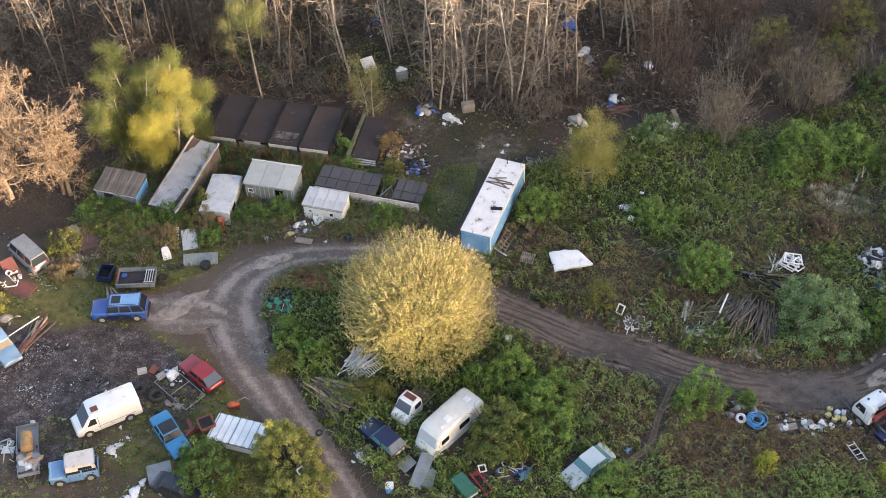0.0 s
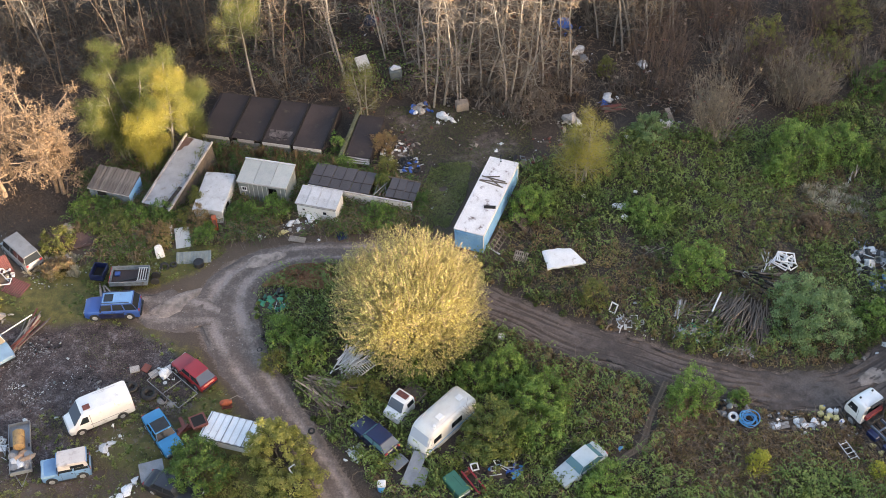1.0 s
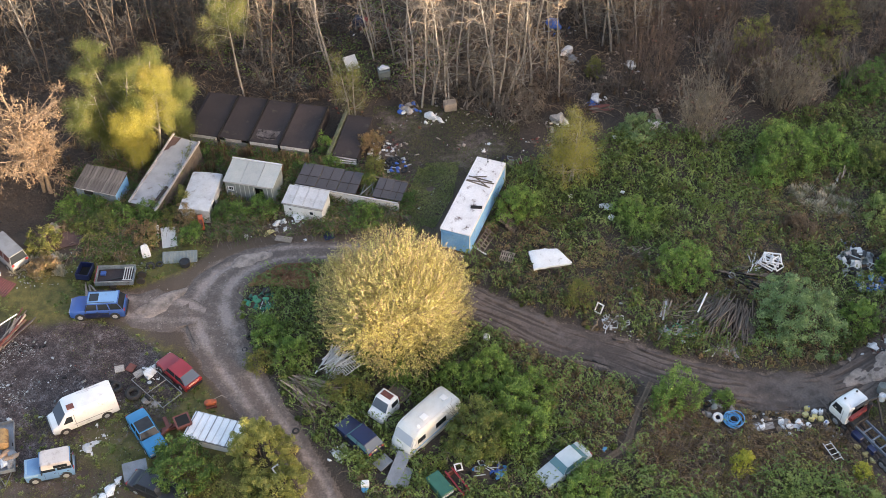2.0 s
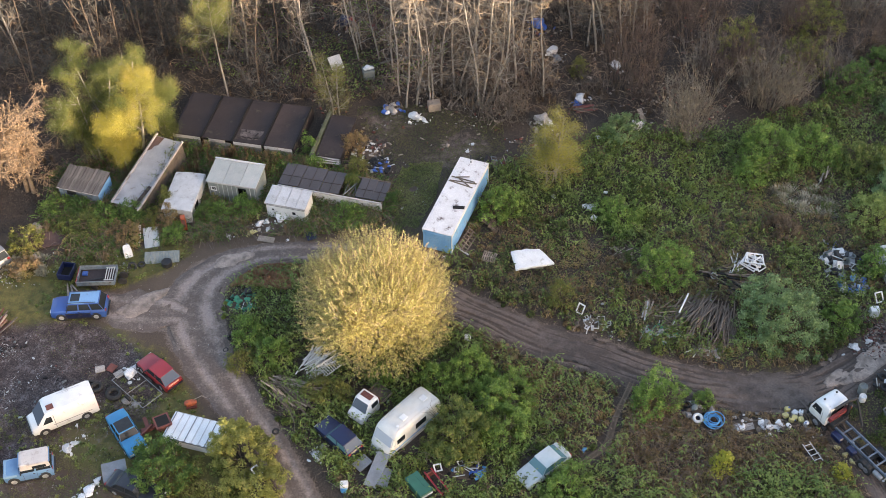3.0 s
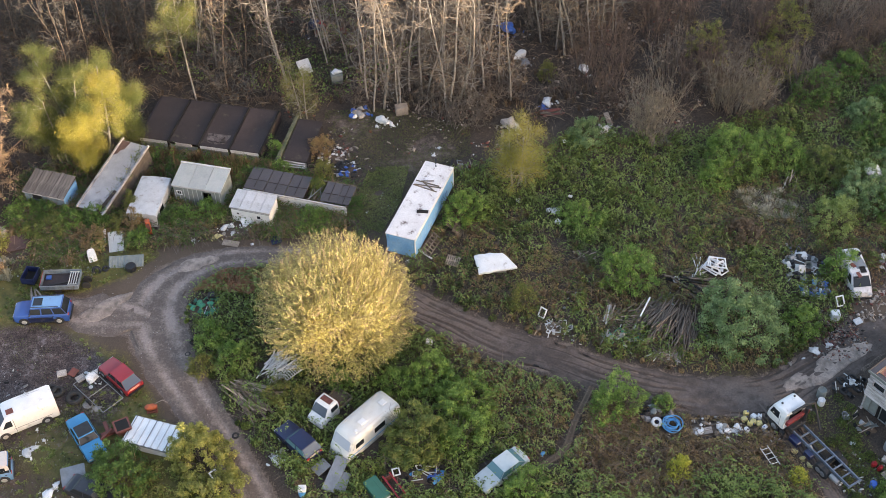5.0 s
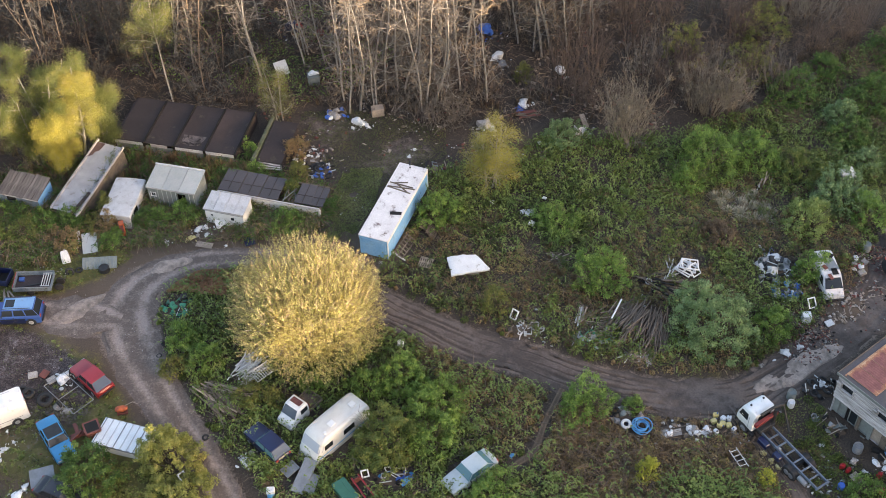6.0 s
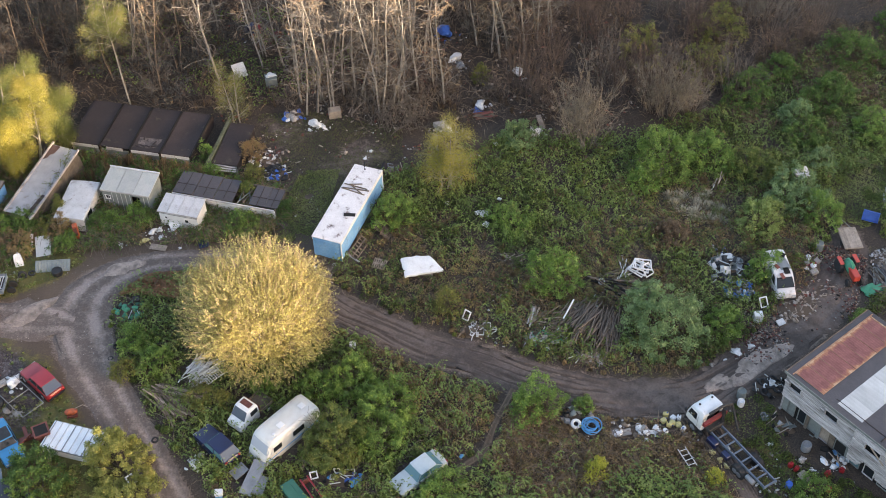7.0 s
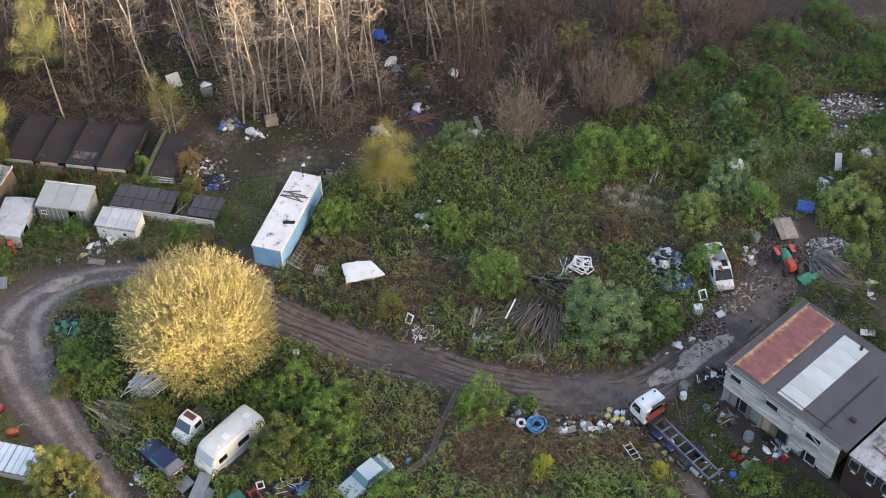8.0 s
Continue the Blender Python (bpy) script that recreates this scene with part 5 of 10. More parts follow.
car("red_car", -19.85, 62.75, 135, "red hatchback car missing glass parked on moss", "redpaint", 4.0, 1.66, 1.38, 0.86, 0.72, 0.9, 1.35, (1.75, 3.1), 3.85, 0.84, "glass", rear_glass="screenglass")
car("navy_car", -5.4, 55.9, 133, "dark navy hatchback car in nettles", "navy", 4.0, 1.68, 1.42, 0.9, 0.74, 0.95, 1.4, (1.85, 3.3), 3.9, 0.9, "tealglass", rear_glass="screenglass")
cy = car("blue_car", -21.55, 56.9, -57, "bright blue old saloon car with black windows and roof", "cyan", 4.5, 1.68, 1.36, 0.84, 0.78, 1.1, 1.5, (1.95, 3.1), 3.5, 0.82, "glass", "black")
car("silver_car", 9.75, 52.75, 218, "pale silver-green saloon car half sunk in brambles", "silver", 4.4, 1.72, 1.4, 0.88, 0.74, 1.0, 1.45, (2.0, 3.3), 3.95, 0.9, "tealglass", sink=0.08)
bc = car("black_car", -20.1, 51.9, -26, "black saloon car with its bonnet off among rubbish", "blackcar", 4.5, 1.7, 1.38, 0.86, 0.76, 1.1, 1.5, (2.0, 3.3), 3.9, 0.86)
car("blue_pickup", -36.4, 66.2, -52, "faded light blue car beside a yellow bush", "lightblue", 4.4, 1.7, 1.5, 0.9, 0.82, 1.1, 1.6, (1.95, 3.2), 3.6, 0.86)
van = car("silver_van", -36.3, 76.4, 134, "old silver-grey van body among scrap", "grey", 4.3, 1.75, 1.95, 1.1, 0.95, 0.3, 0.55, (0.95, 4.1), 4.25, 1.08, "glass", "grey", 0.32, "van", None, 0.0, "black", 3)

lrv = car("offroad_car", -28.35, 53.95, 192, "small blue off-road car with pale bonnet and cream hardtop", "midblue", 3.6, 1.66, 1.9, 1.12, 1.1, 1.05, 1.2, (1.32, 3.5), 3.56, 1.1, "glass", "hardtop", 0.38, "car", None, 0.0, "black", 2)
part("hardtop", Geo().box(-0.62, 0, 1.66, 2.2, 1.54, 0.56, 0, 0, 0, 0.93).mesh("hardtop", M["hardtop"], 0.05, 50, 2), lrv, "cream hardtop roof")
part("bonnet", Geo().box(1.22, 0, 1.09, 1.0, 1.0, 0.1).mesh("bonnet", M["lightblue"], 0.03), lrv, "pale blue-grey bonnet")
for s in (-1, 1):
    part("hardtop_window", Geo().box(-0.95, s * 0.765, 1.6, 1.0, 0.03, 0.3, 0, -s * 3).mesh("hardtop_window", M["glass"]), lrv)
    part("wing", Geo().box(1.28, s * 0.62, 1.02, 1.0, 0.4, 0.2).mesh("wing", M["lightblue"], 0.04), lrv)


def panel_van(name, x, y, rz, label, body, L=5.2, W=1.95, H=2.25, z=0.0, glass="glass"):
    """A long van with a raked front."""
    t = thing(name, x, y, rz, label, "van", z=z)
    f, w = L / 2, W / 2
    prof = [(f, 0.4, 0.75, 0.84), (f - 0.12, 0.3, 1.0, 0.93), (f - 0.5, 0.3, 1.12, 0.98), (f - 0.62, 0.3, 1.22, 0.99), (f - 1.35, 0.3, H - 0.12, 1), (f - 1.6, 0.3, H, 1), (0, 0.3, H + 0.02, 1), (-f + 0.2, 0.3, H, 1), (-f, 0.34, H - 0.1, 0.97)]
    rings = []
    for xx, z0, z1, s in prof:
        half = [(w * 0.94 * s, z0), (w * s, z0 + 0.15), (w * s, z0 + (z1 - z0) * 0.6), (w * s * 0.94, z1 - 0.14), (w * s * 0.84, z1 - 0.02), (w * s * 0.4, z1 + 0.02)]
        rings.append([(xx, -a, b) for a, b in half] + [(xx, a, b) for a, b in reversed(half)])
    b = part("body", Geo().loft(rings).mesh("body", M[body], 0, 40), t)
    a0, a1 = (f - 0.58, 1.2), (f - 1.34, H - 0.16)
    pane_on(b, [(a0[0], -w * 0.86, a0[1]), (a0[0], w * 0.86, a0[1]), (a1[0], w * 0.76, a1[1]), (a1[0], -w * 0.76, a1[1])], M[glass], "windscreen", 0.05, 0.03)
    for s in (-1, 1):
        part("side_window", Geo().add([(f - 0.95, s * w * 0.99, 1.25), (f - 1.7, s * w * 0.99, 1.25), (f - 1.7, s * w * 0.955, 1.85), (f - 1.32, s * w * 0.955, 1.85), (f - 0.95, s * w * 1.02, 1.25), (f - 1.7, s * w * 1.02, 1.25), (f - 1.7, s * w * 0.985, 1.85), (f - 1.32, s * w * 0.985, 1.85)],
             [(0, 1, 2, 3), (7, 6, 5, 4), (0, 4, 5, 1), (1, 5, 6, 2), (2, 6, 7, 3), (3, 7, 4, 0)]).mesh("side_window", M["glass"]), b)
        part("door_seam", Geo().box(f - 1.85, s * (w + 0.002), 1.2, 0.03, 0.02, 1.5).mesh("door_seam", M["black"]), b)
        part("side_rail", Geo().box(-0.6, s * (w + 0.003), 0.85, 3.0, 0.02, 0.05).mesh("side_rail", M["grey"]), b)
        part("headlight", Geo().box(f - 0.05, s * w * 0.68, 0.78, 0.1, 0.34, 0.2).mesh("headlight", M["paleglass"], 0.02), t)
        part("tail_light", Geo().box(-f, s * w * 0.88, 1.0, 0.06, 0.14, 0.4).mesh("tail_light", M["redpaint"]), t)
        for xx in (f - 0.9, -f + 1.05):
            part("wheel_arch", Geo().tube([(xx, s * (w - 0.1), 0.36), (xx, s * (w + 0.004), 0.36)], 0.42, 16).mesh("wheel_arch", M["black"], 0, 40), t)
            wheel(t, xx, s * (w + 0.015), 0.34)
    part("bumper", Geo().box(f + 0.02, 0, 0.48, 0.16, W * 0.9, 0.22).mesh("bumper", M["black"], 0.04), t)
    return t


wv = panel_van("white_van", -26.75, 58.95, 206.5, "dirty white panel van with a rusty roof vent", "white", glass="screenglass")
part("roof_vent", Geo().box(0.75, 0.35, 2.28, 0.55, 0.5, 0.07).mesh("roof_vent", M["brownred"], 0.02), wv, "rusty dark roof vent")
for k, (xx, yy, l) in enumerate(((-0.7, -0.62, 1.4), (-0.9, -0.76, 1.2), (-0.5, -0.48, 0.9), (-1.5, -0.6, 0.6), (-1.2, -0.3, 0.5))):
    part("lettering_bar", Geo().box(xx, yy, 2.275, l, 0.05, 0.006).mesh("lettering_bar", M["offwhite"]), wv, "faded unreadable grey lettering")
v2 = panel_van("scrap_van", 40.4, 70.75, -86, "white van stripped for scrap among rubbish", "trailer_roof", 4.4, 1.75, 1.9, -0.25)
for k, (a, b, l, wd, mt) in enumerate(((0.35, 0.3, 0.7, 0.5, "dark"), (-0.2, -0.35, 0.5, 0.35, "brownred"), (-1.5, 0.3, 0.8, 0.6, "dark"), (-1.3, -0.45, 0.6, 0.25, "grey"), (0.9, -0.2, 0.3, 0.6, "brownred"))):
    part("roof_hole", Geo().box(a, b, 1.935 + 0.004 * k, l, wd, 0.02, 25 * k).mesh("roof_hole", M[mt]), v2, "rusted hole in the roof" if mt != "grey" else "grey scrap lying on the roof")
part("roof_patch", Geo().box(-0.6, 0.2, 1.93, 1.6, 0.9, 0.03, 8).mesh("roof_patch", M["grey"]), v2, "grey patch on the roof")

# motorhome
mh = thing("motorhome", -0.35, 56.65, 225.5, "cream motorhome with a wide windscreen, overgrown with bushes", "motorhome", z=-0.3)
f, w = 2.85, 1.05
prof = [(f, 0.45, 0.95, 0.8), (f - 0.1, 0.4, 1.2, 0.9), (f - 0.35, 0.38, 1.5, 0.96), (f - 0.75, 0.36, 2.28, 0.98), (f - 1.05, 0.36, 2.5, 1), (f - 1.5, 0.36, 2.6, 1), (0, 0.36, 2.62, 1), (-f + 0.5, 0.36, 2.6, 1), (-f + 0.12, 0.36, 2.45, 0.98), (-f, 0.4, 2.2, 0.93)]
rings = []
for xx, z0, z1, s in prof:
    half = [(w * 0.95 * s, z0), (w * s, z0 + 0.2), (w * s, z0 + (z1 - z0) * 0.7), (w * s * 0.96, z1 - 0.16), (w * s * 0.84, z1 - 0.04), (w * s * 0.4, z1 + 0.02)]
    rings.append([(xx, -a, b) for a, b in half] + [(xx, a, b) for a, b in reversed(half)])
mb = part("body", Geo().loft(rings).mesh("body", M["cream"], 0, 45), mh)
pane_on(mb, [(f - 0.37, -0.88, 1.52), (f - 0.37, 0.88, 1.52), (f - 0.75, 0.82, 2.22), (f - 0.75, -0.82, 2.22)], M["paleglass"], "windscreen", 0.06, 0.02)
for s in (-1, 1):
    pane_on(mb, [(f - 0.36, s * 0.9, 1.52), (f - 0.72, s * 1.03, 1.5), (f - 1.0, s * 0.985, 2.24), (f - 0.78, s * 0.84, 2.22)][::s], M["paleglass"], "corner_window", 0.03, 0.04)
part("number_plate_board", Geo().box(f + 0.2, 0.3, 0.68, 0.12, 0.9, 0.04).mesh("number_plate_board", M["offwhite"], 0.01), mh, "pale board lying on the bumper")
for k in (-0.78, 0.78):
    part("roof_seam", Geo().box(-0.4, k, 2.585, 4.2, 0.03, 0.03, 0, -k * 14).mesh("roof_seam", M["hardtop"]), mb)
for s in (-1, 1):
    part("side_window", Geo().box(f - 1.35, s * 1.05, 1.75, 0.8, 0.03, 0.5).mesh("side_window", M["glass"]), mb)
    part("side_window", Geo().box(-0.6, s * 1.05, 1.75, 1.1, 0.03, 0.55).mesh("side_window", M["glass"]), mb)
    part("stripe", Geo().box(0, s * 1.062, 1.05, 5.0, 0.012, 0.12).mesh("stripe", M["paleblue"]), mb, "faded blue side stripe")
    part("headlight", Geo().box(f - 0.04, s * 0.62, 0.85, 0.1, 0.3, 0.2).mesh("headlight", M["paleglass"], 0.02), mh)
    for xx in (f - 1.0, -f + 1.3):
        part("wheel_arch", Geo().tube([(xx, s * 0.95, 0.38), (xx, s * 1.06, 0.38)], 0.42, 16).mesh("wheel_arch", M["black"], 0, 40), mh)
        wheel(mh, xx, s * 1.07, 0.34)
part("bumper", Geo().box(f + 0.05, 0, 0.5, 0.2, 1.9, 0.22).mesh("bumper", M["grey"], 0.04), mh)
part("roof_hatch", Geo().box(0.4, 0.25, 2.67, 0.55, 0.5, 0.1).mesh("roof_hatch", M["white"], 0.03), mh)
part("roof_hatch", Geo().box(-1.9, 0.1, 2.66, 0.5, 0.5, 0.1).mesh("roof_hatch", M["white"], 0.03), mh)
part("roof_vent", Geo().tube([(1.3, 0.55, 2.6), (1.3, 0.55, 2.76)], 0.12, 10).mesh("roof_vent", M["white"], 0, 40), mh)

# small white pickup with a rusty cab roof
pk = thing("small_pickup", -2.95, 59.1, 230, "small white pickup truck with a rusty cab roof", "pickup truck")
prof = [(2.05, 0.35, 0.7, 0.84), (1.95, 0.28, 0.95, 0.93), (1.55, 0.26, 1.05, 0.98), (1.0, 0.26, 1.75, 0.97), (0.75, 0.26, 1.82, 0.97), (0.1, 0.26, 1.82, 0.97), (0.0, 0.26, 1.7, 0.97)]
rings = []
for xx, z0, z1, s in prof:
    half = [(0.78 * s, z0), (0.82 * s, z0 + 0.15), (0.82 * s, z0 + (z1 - z0) * 0.55), (0.74 * s, z1 - 0.1), (0.66 * s, z1 - 0.02), (0.3 * s, z1)]
    rings.append([(xx, -a, b) for a, b in half] + [(xx, a, b) for a, b in reversed(half)])
pb = part("cab", Geo().loft(rings).mesh("cab", M["white"], 0, 40), pk)
part("roof_rust", Geo().box(0.45, 0, 1.83, 0.5, 0.98, 0.03).mesh("roof_rust", M["rust"], 0.01), pb, "rusted cab roof")
pane_on(pb, [(1.5, -0.7, 1.1), (1.5, 0.7, 1.1), (1.02, 0.62, 1.7), (1.02, -0.62, 1.7)], M["screenglass"], "windscreen", 0.05, 0.03)
for s in (-1, 1):
    part("side_window", Geo().box(0.5, s * 0.79, 1.4, 0.7, 0.03, 0.4, 0, s * 8).mesh("side_window", M["glass"]), pb)
    part("bed_side", Geo().box(-0.8, s * 0.78, 0.7, 1.4, 0.05, 0.28).mesh("bed_side", M["wood"]), pk)
    part("headlight", Geo().box(1.98, s * 0.55, 0.75, 0.1, 0.26, 0.18).mesh("headlight", M["paleglass"], 0.02), pk)
    for xx in (1.3, -0.9):
        wheel(pk, xx, s * 0.83, 0.3)
part("bed_floor", Geo().box(-0.8, 0, 0.6, 1.4, 1.5, 0.06).mesh("bed_floor", M["wood"]), pk)
part("tailgate", Geo().box(-1.5, 0, 0.7, 0.05, 1.6, 0.28).mesh("tailgate", M["wood"]), pk)
part("headboard", Geo().box(-0.1, 0, 1.1, 0.05, 1.6, 0.9).mesh("headboard", M["brownred"]), pk)
part("chassis", Geo().box(-0.3, 0, 0.42, 2.2, 0.9, 0.14).mesh("chassis", M["dark"]), pk)

# flatbed lorry without its body
lo = thing("chassis_lorry", 33.1, 53.75, 120.5, "white-cabbed lorry with a bare ladder chassis and a red loading crane", "lorry")
f = 4.1
prof = [(f, 0.8, 1.4, 0.9), (f - 0.06, 0.74, 1.7, 0.96), (f - 0.34, 0.74, 2.46, 0.99), (f - 0.55, 0.74, 2.66, 1.0), (f - 1.5, 0.74, 2.74, 1.0), (f - 1.72, 0.8, 2.62, 0.97)]
rings = []
for xx, z0, z1, s in prof:
    half = [(1.0 * s, z0), (1.08 * s, z0 + 0.2), (1.08 * s, z0 + (z1 - z0) * 0.55), (1.0 * s, z1 - 0.16), (0.9 * s, z1 - 0.03), (0.4 * s, z1 + 0.01)]
    rings.append([(xx, -a, b) for a, b in half] + [(xx, a, b) for a, b in reversed(half)])
lc = part("cab", Geo().loft(rings).mesh("cab", M["white"], 0, 40), lo)
pane_on(lc, [(f - 0.07, -0.96, 1.72), (f - 0.07, 0.96, 1.72), (f - 0.34, 0.9, 2.4), (f - 0.34, -0.9, 2.4)], M["glass"], "windscreen", 0.05, 0.02)
pane_on(lc, [(f - 1.72, 0.7, 1.7), (f - 1.72, -0.7, 1.7), (f - 1.7, -0.64, 2.35), (f - 1.7, 0.64, 2.35)], M["glass"], "rear_window", 0.04, 0.1)
part("underbody", Geo().box(f - 0.9, 0, 0.68, 1.7, 1.6, 0.36).mesh("underbody", M["black"], 0.03), lo, "black lower cab and engine")
for s in (-1, 1):
    pane_on(lc, [(f - 0.22, s * 1.065, 1.62), (f - 1.2, s * 1.085, 1.62), (f - 1.15, s * 1.03, 2.3), (f - 0.42, s * 1.0, 2.3)][::s], M["glass"], "side_window", 0.02, 0.06)
    part("door_seam", Geo().box(f - 1.3, s * 1.082, 1.5, 0.03, 0.02, 1.3).mesh("door_seam", M["grey"]), lc)
    part("wing_mirror", Geo().box(f - 0.15, s * 1.26, 2.0, 0.1, 0.2, 0.4).mesh("wing_mirror", M["black"], 0.03), lc)
    part("roof_light", Geo().box(f - 0.8, s * 0.6, 2.8, 0.14, 0.14, 0.12).mesh("roof_light", M["black"], 0.02), lc)
    part("chassis_rail", Geo().box(-0.95, s * 0.52, 0.95, 6.3, 0.09, 0.24).mesh("chassis_rail", M["railblue"]), lo, "blue-grey chassis rail")
    w = part("wheel", Geo().tube([(f - 0.95, s * 0.8, 0.48), (f - 0.95, s * 1.12, 0.48)], 0.48, 20).mesh("wheel", M["tyre"], 0.03, 40), lo)
    part("rim", Geo().tube([(f - 0.95, s * 1.06, 0.48), (f - 0.95, s * 1.14, 0.48)], 0.27, 14).mesh("rim", M["grey"], 0.01, 40), w)
    for x2 in (-1.55, -2.0):
        w = part("wheel", Geo().tube([(x2, s * 0.62, 0.48), (x2, s * 1.08, 0.48)], 0.46, 20).mesh("wheel", M["tyre"], 0.03, 40), lo)
        part("rim", Geo().tube([(x2, s * 1.04, 0.48), (x2, s * 1.1, 0.48)], 0.24, 14).mesh("rim", M["grey"], 0.01, 40), w)
    part("mudguard", Geo().tube([(f - 0.95 + 0.56 * math.cos(a), s * 1.0, 0.5 + 0.56 * math.sin(a)) for a in (0.2, 0.8, 1.57, 2.3, 2.9)], 0.07, 6).mesh("mudguard", M["black"], 0, 40), lo)
    part("step", Geo().box(f - 1.75, s * 1.0, 0.5, 0.4, 0.25, 0.3).mesh("step", M["black"], 0.03), lo)
for k in range(8):
    part("cross_member", Geo().box(1.9 - 0.85 * k, 0, 0.97, 0.09, 0.95, 0.16).mesh("cross_member", M["railblue"]), lo)
part("front_bumper", Geo().box(f + 0.04, 0, 0.62, 0.16, 2.1, 0.4).mesh("front_bumper", M["black"], 0.04), lo)
part("fuel_tank", Geo().box(1.15, 0.86, 0.72, 0.95, 0.5, 0.5).mesh("fuel_tank", M["navy"], 0.06), lo, "dark blue fuel tank")
part("battery_box", Geo().box(-0.3, 0.84, 0.7, 0.7, 0.45, 0.45).mesh("battery_box", M["navy"], 0.04), lo)
part("air_tank", Geo().tube([(-2.5, 0.8, 0.75), (-3.3, 0.8, 0.75)], 0.2, 12).mesh("air_tank", M["grey"], 0.02, 40), lo)
part("rear_bar", Geo().box(-4.08, 0, 0.95, 0.08, 1.3, 0.14).mesh("rear_bar", M["railblue"]), lo)
part("crane_base", Geo().box(f - 2.1, 0, 1.12, 0.5, 1.5, 0.4).mesh("crane_base", M["black"], 0.04), lo)
part("crane_column", Geo().tube([(f - 2.1, -0.7, 1.2), (f - 2.1, -0.7, 2.75)], 0.16, 10).mesh("crane_column", M["black"], 0, 40), lo)
part("crane_arm", Geo().box(f - 2.05, 0.1, 2.1, 0.28, 2.5, 0.34, 6, 8).mesh("crane_arm", M["darkred"], 0.03), lo, "red folded crane arm")
part("crane_boom", Geo().tube([(f - 1.9, 0.6, 2.8), (f - 1.95, -0.7, 2.95), (f - 2.0, -1.5, 2.7)], 0.12, 8).mesh("crane_boom", M["black"], 0, 40), lo)
part("crane_boom", Geo().tube([(f - 2.0, -1.5, 2.7), (f - 2.6, -1.45, 1.8), (f - 3.3, -1.3, 0.9)], 0.1, 8).mesh("crane_boom", M["black"], 0, 40), lo)
part("hydraulic_hose", Geo().tube([(f - 2.2, -0.3, 1.4), (f - 2.5, 0.1, 1.9), (f - 2.3, 0.5, 1.5)], 0.035, 6).mesh("hydraulic_hose", M["black"], 0, 40), lo)
part("drive_shaft", Geo().tube([(1.8, 0, 0.8), (-1.6, 0, 0.5)], 0.07, 8).mesh("drive_shaft", M["black"]), lo)
part("rear_axle", Geo().tube([(-1.55, -0.6, 0.48), (-1.55, 0.6, 0.48)], 0.13, 10).mesh("rear_axle", M["black"]), lo)

# red tractor under a green sheet
tc = thing("tractor", 46.4, 71.2, -82, "orange-red tractor partly covered by a green tarpaulin", "tractor")
part("bonnet", Geo().box(0.75, 0, 0.95, 1.4, 0.6, 0.6).mesh("bonnet", M["tractor"], 0.06, 50, 2), tc)
part("gearbox", Geo().box(-0.3, 0, 0.7, 1.0, 0.5, 0.5).mesh("gearbox", M["black"], 0.03), tc)
part("tarpaulin", Geo().loft([[(xx, q * ww, zz - 0.5 * abs(q) ** 2) for q in (-1, -0.6, -0.2, 0.2, 0.6, 1)] + [(xx, q * ww * 0.9, zz - 0.6 * abs(q) ** 2 - 0.08) for q in (1, 0, -1)] for xx, ww, zz in ((0.5, 0.3, 1.32), (0.1, 0.45, 1.5), (-0.3, 0.4, 1.55), (-0.7, 0.35, 1.4))]).mesh("tarpaulin", M["tarp"], 0, 30), tc, "green tarpaulin")
for s in (-1, 1):
    part("rear_wheel", Geo().tube([(-0.6, s * 0.5, 0.62), (-0.6, s * 0.85, 0.62)], 0.62, 18).mesh("rear_wheel", M["tyre"], 0.03, 40), tc)
    part("front_wheel", Geo().tube([(1.15, s * 0.48, 0.34), (1.15, s * 0.68, 0.34)], 0.34, 16).mesh("front_wheel", M["tyre"], 0.02, 40), tc)
    part("mudguard", Geo().box(-0.6, s * 0.68, 1.28, 0.95, 0.36, 0.1).mesh("mudguard", M["tractor"], 0.03), tc)


def lump(rng, sx, sy, sz, n=14, rings=8, rough=0.2):
    """A lumpy closed sack or stone standing on z = 0."""
    ph = rng.uniform(0, 6, 4)
    out = []
    for j in range(rings + 1):
        v = math.pi * (0.02 + 0.96 * j / rings)
        row = []
        for k in range(n):
            u = 2 * math.pi * k / n
            s = 1 + rough * (math.sin(2 * u + ph[0] + 2 * v) + math.sin(3 * u + ph[1]) * 0.6 + math.sin(3 * v + ph[2]) * 0.5 + rng.normal(0, 0.75))
            row.append((sx / 2 * s * math.sin(v) * math.cos(u), sy / 2 * s * math.sin(v) * math.sin(u), sz / 2 * (1 - math.cos(v))))
        out.append(row)
    return Geo().loft(out)


